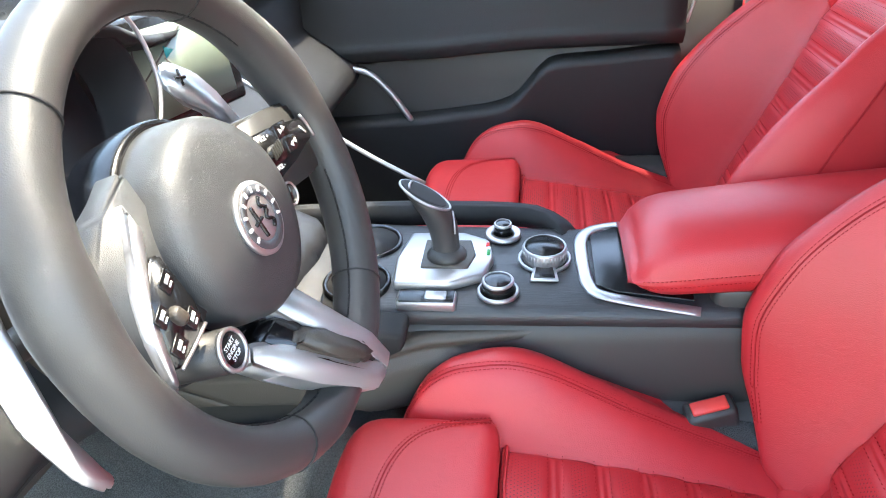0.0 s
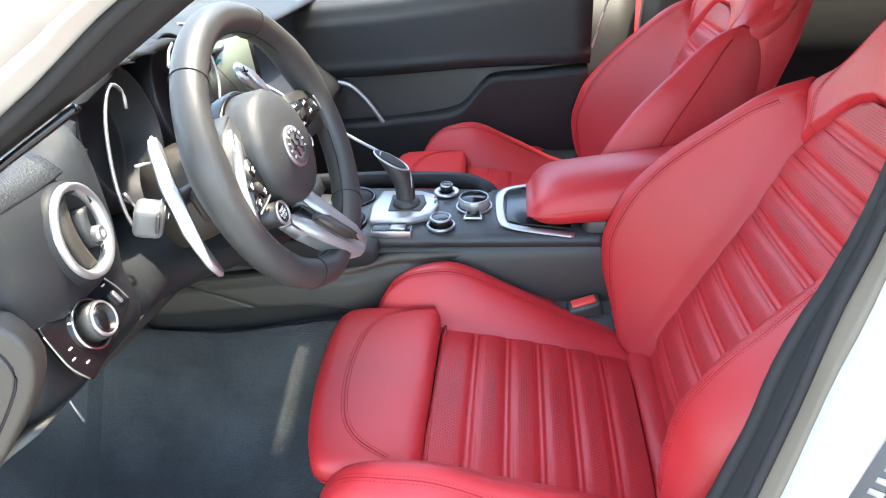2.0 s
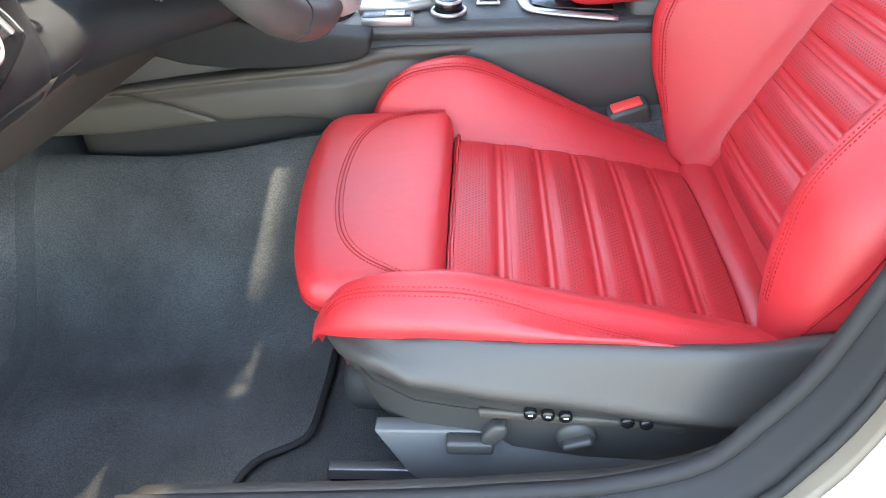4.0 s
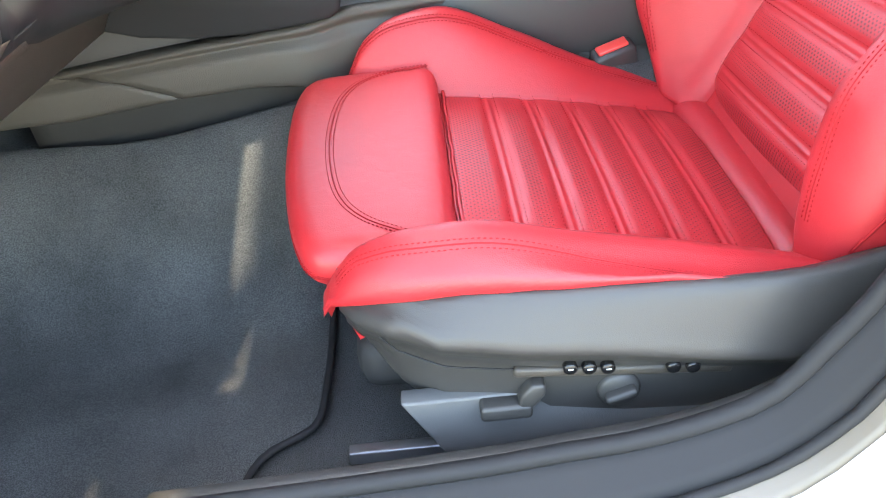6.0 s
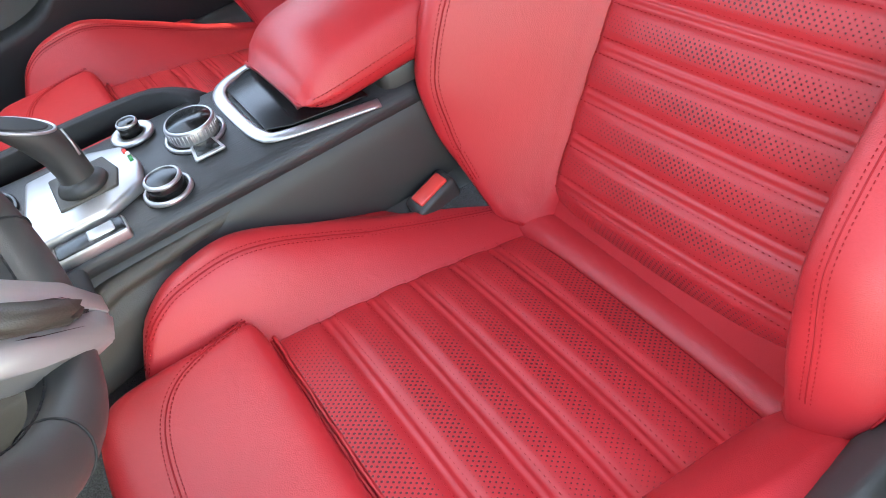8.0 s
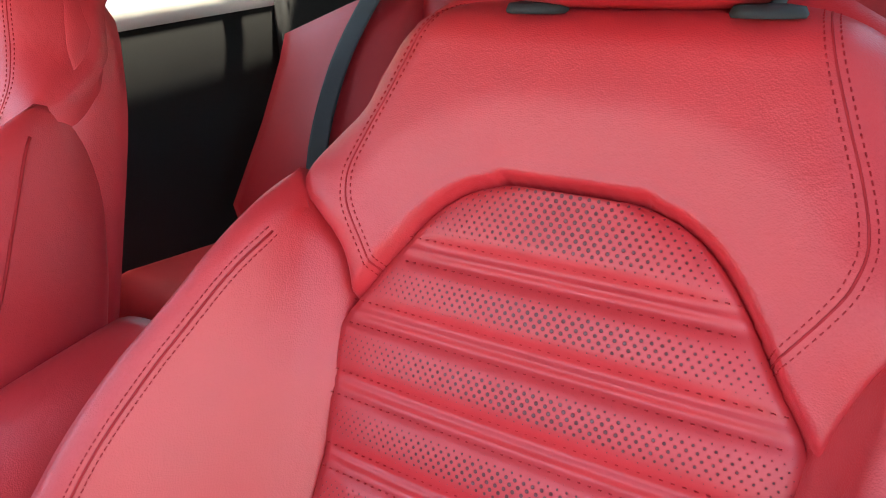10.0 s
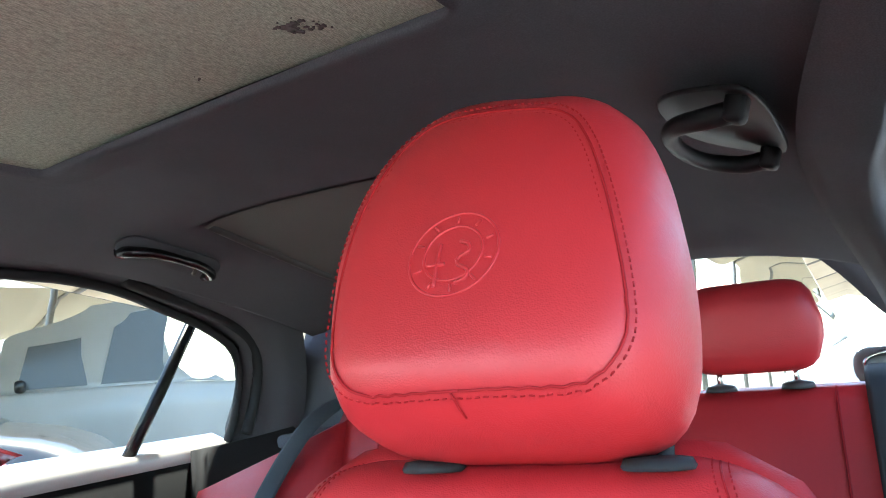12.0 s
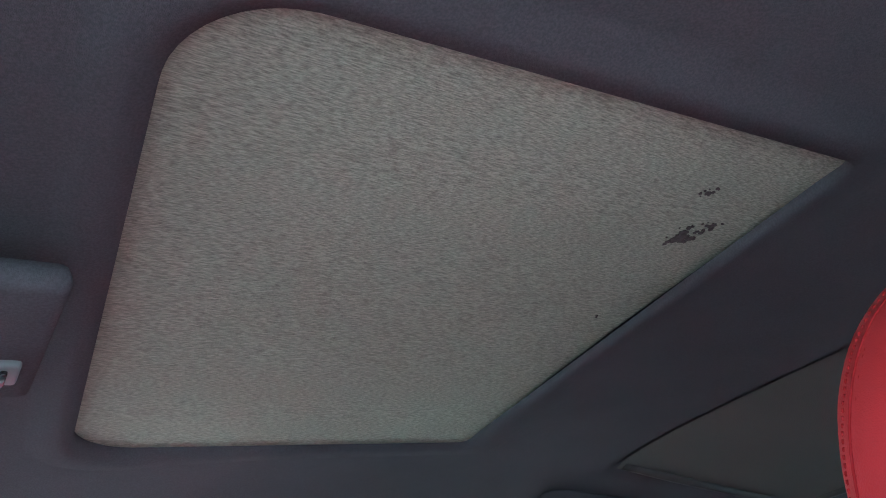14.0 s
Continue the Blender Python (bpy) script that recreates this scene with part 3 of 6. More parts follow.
    def on_head(p):
        """A place on the front of the headrest, just above the leather."""
        o = ol[np.argmax(((ol - c0) @ (p - c0)) / (np.linalg.norm(ol - c0, axis=1) * np.linalg.norm(p - c0) + 1e-9))]
        dn = float(np.interp(np.linalg.norm(p - c0) / np.linalg.norm(o - c0), [0.6, 0.72, 0.8, 0.88, 0.94, 0.985, 1.0], [0, -0.0005, -0.003, -0.0085, -0.017, -0.030, -0.044]))
        return back(p[1], p[0], head_front(p[0] * 0.9, p[1]) + dn + 0.0006 + 0.0010 * float(ss(0.68, 0.64, p[1])))

    for p in closed_curve([(y - 0.013 + 0.022 * float(ss(0.62, 0.78, q)), q + 0.010 * float(ss(0.74, 0.81, q))) for y, q in half] + [(-y - 0.013, q) for y, q in reversed(half[1:])], 120):
        pan.append(on_head(p))
    pan.append(pan[0])
    sew(pan, [BN] * len(pan), [BN] * len(pan), hr)
    # embossed round mark: two rings, a cross and a winding bar, as plain shapes
    MY, MS = -0.003, 0.704
    for r in (0.0275, 0.0180):
        tube("embossed_mark", [back(MS + r * math.sin(a), MY + r * math.cos(a), head_front(0.9 * (MY + r * math.cos(a)), MS + r * math.sin(a)) + 0.0002) for a in np.linspace(0, 2 * math.pi, 56, endpoint=False)], 0.0009, red, hr, n=6, loop=True)
    for pts in ([(0.69, 0.004), (0.69, 0.015)], [(0.676, 0.0085), (0.704, 0.0085)], [(0.677, -0.004), (0.679, -0.010), (0.685, -0.011), (0.688, -0.005), (0.693, -0.004), (0.696, -0.010), (0.701, -0.010), (0.704, -0.004)]):
        cc = smooth_line(pts, 16)
        tube("embossed_mark", [back(s + 0.007, MY + y, head_front(0.9 * (MY + y), s) + 0.0004) for s, y in cc], 0.0013, red, hr, n=6)
    for k_ in range(10):
        a = radians(20 + 35 * k_)
        rr = 0.0228
        P2 = [(MS + rr * math.sin(a) + e * 0.0022 * math.sin(a), MY + rr * math.cos(a) + e * 0.0022 * math.cos(a)) for e in (-1, 1)]
        tube("embossed_mark", [back(s, y, head_front(0.9 * y, s) + 0.0003) for s, y in P2], 0.0009, red, hr, n=5)
    tube("seam", [on_head(np.array((-0.006 - 0.35 * (0.632 - q), q))) for q in np.linspace(0.6255, 0.6185, 8)], 0.0008, red_dark, hr, n=5)
    for y in (-0.090, 0.046):
        po = tube("headrest_post", [back(s, y, -0.012) for s in (0.60, 0.64, 0.69)], 0.006, rubber, seat, n=12)
        lathe("collar", [(0.0, 0), (0.019, 0), (0.020, 0.002), (0.018, 0.006), (0.011, 0.007), (0.0, 0.007)], basis(back(0.616, y, -0.002), (0, 1, 0), (0.08, 0, 1.0)), rubber, po, n=24)
    # base: side shields, frame and rails
    for side in (-1, 1):
        rs = []
        for x in np.concatenate([np.linspace(-0.115, -0.06, 9), np.linspace(-0.03, 0.36, 18), np.linspace(0.37, 0.45, 6)]):
            yo = float(np.interp(x, [-0.115, -0.10, -0.07, -0.03, 0.05, 0.25, 0.45], [0.205, 0.232, 0.262, 0.282, 0.294, 0.296, 0.285]))
            zt = float(np.interp(x, [-0.115, -0.06, 0.0, 0.1, 0.2, 0.28, 0.34, 0.45], [0.536, 0.550, 0.559, 0.559, 0.555, 0.556, 0.568, 0.615]))
            zb = float(np.interp(x, [-0.115, -0.07, -0.035, 0.024, 0.127, 0.30, 0.45], [0.48, 0.436, 0.409, 0.397, 0.385, 0.385, 0.41]))
            zm = min(zt - 0.014, float(np.interp(x, [-0.115, -0.06, 0.02, 0.1, 0.2, 0.25, 0.45], [0.512, 0.524, 0.518, 0.511, 0.494, 0.488, 0.48])))
            c = closed_curve([(yo - 0.060, zt - 0.040), (yo - 0.030, zt - 0.003), (yo - 0.024, zt), (yo - 0.016, zt - 0.010), (yo - 0.004, zm + 0.010), (yo - 0.0005, zm + 0.003), (yo - 0.001, zm - 0.003), (yo - 0.009, zm - 0.012), (yo - 0.026, zm - 0.030), (yo - 0.031, zm - 0.040), (yo - 0.036, zb + 0.030), (yo - 0.040, zb + 0.006), (yo - 0.046, zb), (yo - 0.06, zb)], 56)
            rs.append([np.array((x, side * a, b)) for a, b in c])
        sh = rings("side_shield", rs, black_plastic, seat, "black grained plastic side shield")
        if side == side_trim:
            block("switch_strip", (0.19, 0.008, 0.010), pose(0.124, side * 0.2620, 0.4615, 0, 5.4, 0), dark_plastic, sh, bevel=0.003)
            for x in (0.077, 0.093, 0.109, 0.165, 0.182):
                z = 0.4735 - 0.11 * (x - 0.077)
                lathe("seat_button", [(0, -0.004), (0.0062, -0.004), (0.0062, 0.005), (0.0046, 0.0065), (0, 0.0065)], basis((x, side * 0.2645, z), (1, 0, 0), (0, side, 0)), gloss_black, sh, n=16)
                if x < 0.12:
                    block("button_mark", (0.0045, 0.0006, 0.0014), pose(x, side * 0.2714, z + 0.001), white_mark, sh, bevel=0)
            prism("seat_lever", [(-0.010, -0.010), (0.004, -0.010), (0.014, 0.004), (0.014, 0.016), (0.002, 0.016), (-0.008, 0.004)], 0.016, basis((0.042, side * 0.256, 0.444), (1, 0, 0), (0, side, 0)), black_plastic, sh)
            block("seat_lever", (0.046, 0.018, 0.016), pose(0.022, side * 0.264, 0.431), black_plastic, sh, bevel=0.004)
            lathe("lumbar_knob", [(0, -0.004), (0.019, -0.004), (0.019, 0.006), (0.016, 0.010), (0, 0.010)], basis((0.121, side * 0.257, 0.439), (1, 0, 0), (0, side, 0)), black_plastic, sh, n=28)
            block("knob_grip", (0.028, 0.014, 0.008), pose(0.121, side * 0.269, 0.440, 0, -20, 0), black_plastic, sh, bevel=0.003)
        tube("shield_joint", [np.array((x, side * (float(np.interp(x, [-0.10, -0.07, -0.03, 0.03], [0.216, 0.246, 0.262, 0.267])) + 0.0006), float(np.interp(x, [-0.10, -0.067, -0.023, 0.021], [0.512, 0.494, 0.483, 0.478])))) for x in np.linspace(-0.095, 0.03, 14)], 0.001, rubber, sh, n=5)
        block("seat_rail", (0.50, 0.045, 0.022), pose(0.12, side * 0.215, 0.318), gloss_black, seat, "black steel seat rail", bevel=0.004)
        block("rail_track", (0.50, 0.014, 0.016), pose(0.12, side * 0.215, 0.337), steel, seat, bevel=0.002)
        prism("seat_leg", [(-0.02, 0.345), (0.27, 0.345), (0.31, 0.44), (-0.07, 0.44)], 0.02, basis((0, side * 0.248 + 0.01, 0), (1, 0, 0), (0, -1, 0)), leg_m, seat)
    block("seat_pan", (0.42, 0.40, 0.06), pose(0.10, 0, 0.43), rubber, seat, bevel=0.02)
    return seat


# ---- large structure of the car ----
YC = 0.335   # middle of the car
def mirror_y(y):
    return 2 * YC - y


# floor: one carpet skin with footwells, tunnel and a rear floor
def floor_z(x, y):
    z = 0.30 - 0.05 * float(ss(-0.05, -0.45, x) if x > -0.45 else 1.0)
    z += 0.62 * float(np.clip((-x - 0.62) / 0.35, 0, 1))
    d = abs(y - YC)
    w_ = 0.155 + 0.16 * float(ss(-0.06, -0.20, x))
    z += 0.24 * float(ss(w_, 0.112, d))
    return z


xs, ys = np.linspace(-1.0, 2.0, 61), np.linspace(-0.43, mirror_y(-0.43), 75)
v = [(x, y, floor_z(x, y)) for x in xs for y in ys]
k = len(ys)
f = [(i * k + j, (i + 1) * k + j, (i + 1) * k + j + 1, i * k + j + 1) for i in range(len(xs) - 1) for j in range(k - 1)]
n0 = len(v)
v += [(x, y, 0.2) for x in (xs[0], xs[-1]) for y in (ys[0], ys[-1])]
f.append((n0, n0 + 1, n0 + 3, n0 + 2))
tagged(mesh_from("floor", v, f, carpet), "black carpeted car floor with centre tunnel", "floor", kind="structure")

# sunroof blind and headliner
ROOF = 1.40
SUNROOF = np.array([[(0.231, 0.077), (0.297, 0.704)], [(0.704, 0.054), (0.784, 0.688)]])   # corners: front and rear, driver and passenger side


def on_roof(u, w):
    """A point of the sunroof's opening: u from front to rear, w from the driver to the passenger side."""
    return (SUNROOF[0, 0] * (1 - w) + SUNROOF[0, 1] * w) * (1 - u) + (SUNROOF[1, 0] * (1 - w) + SUNROOF[1, 1] * w) * u


def roof_z(x, y):
    d = abs(y - YC)
    z = ROOF + 0.012 - 0.055 * float(np.clip((0.55 - x) / 0.6, 0, 1)) ** 2 - 0.16 * float(np.clip((x - 0.75) / 1.0, 0, 1.2)) ** 2
    z += 0.014 * float(ss(1.085, 1.12, x)) * (1 - float(ss(1.56, 1.62, x))) * (1 - float(ss(0.39, 0.44, d)))
    return z - 0.07 * (d / 0.6) ** 4


def round_rect(x0, x1, y0, y1, rf, rr, n=12):
    """Outline with corner radius rf at the front (small x) and rr at the rear."""
    p = []
    for cx, cy, r, a0 in ((x1 - rr, y1 - rr, rr, 0), (x0 + rf, y1 - rf, rf, 90), (x0 + rf, y0 + rf, rf, 180), (x1 - rr, y0 + rr, rr, 270)):
        for a in np.linspace(0, 90, n):
            t = radians(a0 + a)
            p.append((cx + r * math.cos(t), cy + r * math.sin(t)))
    # even out along the sides
    p = np.array(p + [p[0]])
    L = np.concatenate([[0], np.cumsum(np.linalg.norm(np.diff(p, axis=0), axis=1))])
    s = np.linspace(0, L[-1], 240, endpoint=False)
    return np.stack([np.interp(s, L, p[:, 0]), np.interp(s, L, p[:, 1])], 1)


RX, RY = 0.475, 0.637
hole = np.array([on_roof(x / RX, y / RY) for x, y in round_rect(0, RX, 0, RY, 0.062, 0.012)])
lip = np.array([on_roof(x / RX, y / RY) for x, y in round_rect(-0.03, RX + 0.055, -0.03, RY + 0.03, 0.085, 0.04)])
ctr = on_roof(0.5, 0.5)
rs = []
rs.append([(x, y, ROOF + 0.006) for x, y in hole])
rs.append([(x, y, ROOF - 0.004) for x, y in hole])
rs.append([(x, y, roof_z(x, y) - 0.006) for x, y in lip * 0.5 + hole * 0.5])
rs.append([(x, y, roof_z(x, y) - 0.003) for x, y in lip])
# outer border of the lining
HX0, HX1, HY0, HY1 = -0.035, 1.66, -0.27, 0.94
for q in np.linspace(0.03, 1, 110):
    r = []
    for p in lip:
        d = p - ctr
        e = 1e9
        for a, lo, hi in ((0, HX0, HX1), (1, HY0, HY1)):
            if abs(d[a]) > 1e-9:
                e = min(e, ((hi if d[a] > 0 else lo) - ctr[a]) / d[a])
        b = ctr + d * e
        x, y = p + (b - p) * q
        r.append((x, y, roof_z(x, y)))
    rs.append(r)
rs2 = [[(x, y, z + 0.03) for x, y, z in rs[i]] for i in (-1, -12, -24, -36, -48, -60, -72, -84, -96, 0)]
tagged(rings("ceiling", rs + rs2, liner, cap=False), "dark charcoal cloth headliner with sunroof opening", "ceiling", kind="structure")
blind_m = material("sunroof_blind_cloth", (0.305, 0.335, 0.262), 0.8, grain=0.5, scale=500, vary=0.05, dist=0.001, spec=0.2)
blind = thing("sunroof_blind", "closed beige woven sunroof blind with dark stains", "sunroof blind")
bm = bmesh.new()
bmesh.ops.create_grid(bm, x_segments=24, y_segments=24, size=0.5)
for q in bm.verts:
    w_ = on_roof(0.5 + q.co.x * 1.03, 0.5 + q.co.y * 1.03)
    q.co = Vector((w_[0], w_[1], ROOF + 0.004 + 0.008 * (1 - (2 * q.co.y) ** 2)))
# woven face: light and dark specks and a fine weave
bn = blind_m.node_tree
bco = bn.nodes["Texture Coordinate"]
spk = bn.nodes.new("ShaderNodeTexNoise")
spk.inputs["Scale"].default_value, spk.inputs["Detail"].default_value = 1, 2
thr = bn.nodes.new("ShaderNodeMapping")
thr.inputs["Scale"].default_value = (190, 1050, 300)
spr = bn.nodes.new("ShaderNodeMapRange")
spr.inputs["From Min"].default_value, spr.inputs["From Max"].default_value = 0.30, 0.70
spr.inputs["To Min"].default_value, spr.inputs["To Max"].default_value = 0.62, 1.44
bmx = bn.nodes.new("ShaderNodeMix")
bmx.data_type, bmx.blend_type = "RGBA", "MULTIPLY"
bmx.inputs[0].default_value = 1
bn.links.new(bco.outputs["Object"], thr.inputs["Vector"])
bn.links.new(thr.outputs[0], spk.inputs["Vector"])
bn.links.new(spk.outputs["Fac"], spr.inputs["Value"])
bpb = bn.nodes["Principled BSDF"]
bn.links.new(bpb.inputs["Base Color"].links[0].from_socket, bmx.inputs[6])
bn.links.new(spr.outputs[0], bmx.inputs[7])
bn.links.new(bmx.outputs[2], bpb.inputs["Base Color"])
brel = bn.nodes.new("ShaderNodeBump")
brel.inputs["Strength"].default_value, brel.inputs["Distance"].default_value = 0.6, 0.0008
bn.links.new(spk.outputs["Fac"], brel.inputs["Height"])
if bpb.inputs["Normal"].links:
    bn.links.new(bpb.inputs["Normal"].links[0].from_socket, brel.inputs["Normal"])
bn.links.new(brel.outputs[0], bpb.inputs["Normal"])
part("blind_panel", bm, blind_m, blind)
stain_m = material("dark_stain", (0.085, 0.075, 0.07), 0.9)
rng = random.Random(4)
for cx, cy, r, nn in ((0.664, 0.186, 0.011, 30), (0.630, 0.130, 0.006, 9), (0.676, 0.165, 0.007, 12), (0.70, 0.33, 0.004, 5)):
    for i in range(nn):
        a, d = rng.uniform(0, 6.3), rng.uniform(0, 1.6) * r
        px, py, pr = cx + d * math.cos(a), cy + d * math.sin(a), r * rng.uniform(0.10, 0.42) * (1.2 - d / r / 2)
        o = [(px + pr * rng.uniform(0.5, 1.3) * math.cos(t), py + pr * rng.uniform(0.5, 1.3) * math.sin(t)) for t in np.linspace(0, 2 * math.pi, 11, endpoint=False)]
        zz = ROOF + 0.004 + 0.008 * (1 - (2 * (py - ctr[1]) / 0.656) ** 2) - 0.0014
        prism("stain", o, 0.0008, pose(0, 0, zz), stain_m, blind, bevel=0)
# rear blind panel in its shallow recess, with a dark lip
rear_cloth = material("rear_blind_cloth", (0.115, 0.115, 0.105), 0.85, grain=0.5, scale=500, vary=0.06, dist=0.001, spec=0.2)
rb = thing("rear_blind", "grey woven rear roof blind panel in the headliner", "roof blind")
bm = bmesh.new()
bmesh.ops.create_grid(bm, x_segments=20, y_segments=30, size=0.5)
for q in bm.verts:
    x, y = 1.348 + q.co.x * 0.47, YC + q.co.y * (0.82 if q.co.y > 0 else 0.56)
    q.co = Vector((x, y, roof_z(x, y) - 0.005))
part("blind_panel", bm, rear_cloth, rb)
LP = [(1.125, YC + 0.405), (1.30, YC + 0.415), (1.54, YC + 0.405), (1.575, YC + 0.35), (1.58, YC), (1.575, YC - 0.22), (1.54, YC - 0.27), (1.30, YC - 0.28), (1.125, YC - 0.27)]
tube("blind_lip", smooth_line([(x, y, roof_z(x, y) - 0.002) for x, y in LP], 60), 0.009, black_plastic, rb, n=8)
# roof skin above and sunroof glass, closing the cabin
tagged(block("roof_panel", (1.775, 1.36, 0.02), pose(0.848, YC, 1.455), white_paint, bevel=0.008), "white painted roof skin", "car roof", kind="structure")

# side of the car on the passenger side: sill, doors, pillars, glass
glass = bpy.data.materials.new("window_glass")
glass.use_nodes = True
gn = glass.node_tree
gb = gn.nodes["Principled BSDF"]
gb.inputs["Base Color"].default_value = (0.52, 0.53, 0.49, 1)
gb.inputs["Roughness"].default_value = 0.02
gb.inputs["Transmission Weight"].default_value = 1.0
gb.inputs["IOR"].default_value = 1.02


def strip(name, pts_a, pts_b, thick, mat, parent=None, label="", n=24):
    """A thick panel between two edge curves; thick is the vector to its back."""
    A, B = smooth_line(pts_a, n), smooth_line(pts_b, n)
    t = np.array(thick)
    rs = []
    for a, b in zip(A, B):
        m1, m2 = a * 0.67 + b * 0.33, a * 0.33 + b * 0.67
        rs.append([a, m1, m2, b, b + t, m2 + t, m1 + t, a + t])
    return rings(name, rs, mat, parent, label)


# Dark tint added to the unseen driver side pane to cut light in the cabin.
tinted = glass.copy()
tinted.name = "cabin_dimming_glass"
tinted.node_tree.nodes["Principled BSDF"].inputs["Base Color"].default_value = (0.16, 0.17, 0.17, 1)
rd = thing("rear_door", "black trimmed rear passenger door with side window", "car door")
strip("door_panel", [(0.52, 1.06, 0.30), (1.0, 1.06, 0.30), (1.40, 1.05, 0.42)], [(0.52, 1.075, 0.976), (1.0, 1.075, 0.980), (1.50, 1.075, 0.984)], (0, 0.06, 0), material("matt_black_door", (0.012, 0.012, 0.012), 0.75, grain=0.3, scale=800, spec=0.15), rd, "black door panel")
strip("belt_moulding", [(0.52, 1.07, 0.982), (1.0, 1.07, 0.988), (1.49, 1.07, 0.992)], [(0.52, 1.135, 1.008), (1.0, 1.135, 1.012), (1.50, 1.13, 1.012)], (0, 0.0, -0.03), white_paint, rd, "white painted door shoulder below the glass")
lathe("door_pull", [(0.012, 0), (0.018, 0), (0.02, 0.004), (0.016, 0.008), (0.012, 0.008)], basis((0.78, 1.058, 0.86), (1, 0, 0), (0, -1, 0)), silver, rd, n=20)
tube("glass_divider", [(1.232, 1.088, 0.985), (1.312, 1.075, 1.12), (1.395, 1.060, 1.270)], 0.014, gloss_black, rd, n=8, flat=0.8, up=(0, 1, 0))
g = strip("window_pane", [(0.52, 1.09, 0.97), (1.53, 1.09, 0.99)], [(0.60, 0.99, 1.36), (1.50, 1.03, 1.24)], (0, 0.004, 0), glass, rd, "clear side glass", n=8)
g.visible_shadow = False
# lining round the rear side window: roof rail down to the rear pillar
WT = [(0.55, 0.985, 1.335), (0.922, 0.985, 1.323), (1.023, 0.99, 1.321), (1.143, 1.0, 1.307), (1.294, 1.02, 1.269), (1.385, 1.035, 1.2455), (1.489, 1.055, 1.20), (1.526, 1.07, 1.1365), (1.52, 1.08, 1.059), (1.491, 1.08, 0.992)]
WO = [(0.55, 0.86, 1.37), (0.93, 0.87, 1.372), (1.20, 0.88, 1.35), (1.42, 0.90, 1.30), (1.58, 0.93, 1.25), (1.64, 0.96, 1.17), (1.66, 0.98, 1.08), (1.66, 1.0, 1.0), (1.64, 1.02, 0.92)]
tagged(strip("wall_rear_pillar", WT, WO, (0.03, 0.03, 0.03), liner, n=48), "dark cloth pillar and roof rail lining", "pillar lining", kind="structure")
tube("window_seal", [np.array(p) + np.array((0, -0.006, -0.004)) for p in smooth_line(WT, 40)], 0.010, rubber, rd, n=8)
tube("window_seal", [np.array(p) + np.array((0.036 * min(1, max(0, (p[0] - 1.2) / 0.2)), -0.030, 0.012)) for p in smooth_line(WT[3:], 40)], 0.013, rubber, rd, n=8)
# rear pillars and rear window surround
for sgn in (0, 1):
    if sgn:
        outer = [(1.62, 0.99, 0.80), (1.66, 1.0, 1.03), (1.675, 1.0, 1.16), (1.675, 0.95, 1.27), (1.68, 0.78, 1.305), (1.70, 0.45, 1.32)]
        inner = [(1.66, 0.86, 0.80), (1.76, 0.66, 1.03), (1.76, 0.62, 1.11), (1.76, 0.58, 1.19), (1.74, 0.50, 1.235), (1.73, YC, 1.25)]
    else:
        outer = [(1.62, -0.32, 0.80), (1.66, -0.34, 1.03), (1.69, -0.32, 1.16), (1.70, -0.28, 1.235), (1.70, -0.20, 1.29), (1.70, -0.10, 1.325), (1.70, 0.10, 1.34), (1.70, YC, 1.35)]
        inner = [(1.66, -0.19, 0.80), (1.76, -0.29, 1.03), (1.745, -0.262, 1.11), (1.74, -0.247, 1.139), (1.74, -0.224, 1.1655), (1.74, -0.181, 1.223), (1.74, -0.127, 1.274), (1.74, -0.051, 1.30), (1.74, YC, 1.31)]
    tagged(strip("wall_rear_quarter", outer, inner, (0.03, 0, 0.03), liner, n=30), "dark rear pillar lining beside the rear window", "pillar lining", kind="structure")
HL = [(0.05, -0.27, 1.33), (0.6, -0.275, 1.345), (1.0, -0.24, 1.31), (1.3, -0.235, 1.26), (1.62, -0.31, 1.03), (1.64, -0.33, 0.85)]
HM = [(0.05, -0.25, 1.36), (0.6, -0.23, 1.375), (1.0, -0.17, 1.335), (1.3, -0.17, 1.30), (1.66, -0.25, 1.12), (1.70, -0.26, 0.85)]
tagged(strip("wall_roof_rail", HL, HM, (0, -0.03, 0.03), liner, n=40), "dark cloth roof rail lining on the driver side", "pillar lining", kind="structure")
tagged(strip("wall_rear_side", [(1.36, 1.05, 0.30), (1.55, 1.02, 0.30), (1.72, 0.97, 0.30)], [(1.38, 1.055, 0.985), (1.55, 1.04, 0.992), (1.72, 0.98, 1.02)], (0, 0.04, 0), rubber, n=12), "dark plastic rear side trim beside the seat", "side trim", kind="structure")
shelf = tagged(block("parcel_shelf", (0.42, 1.2, 0.03), pose(1.70, YC, 0.985), liner, bevel=0.01), "dark cloth parcel shelf behind the rear seat", "parcel shelf", kind="structure")
rw = strip("window_1", [(1.86, -0.22, 0.99), (1.90, YC, 0.99), (1.86, 0.89, 0.99)], [(1.70, -0.12, 1.27), (1.72, YC, 1.31), (1.70, 0.79, 1.27)], (0.005, 0, 0.003), glass, n=20)
tagged(rw, "sloping clear rear windscreen glass", "rear window", kind="structure")
rw.visible_shadow = False
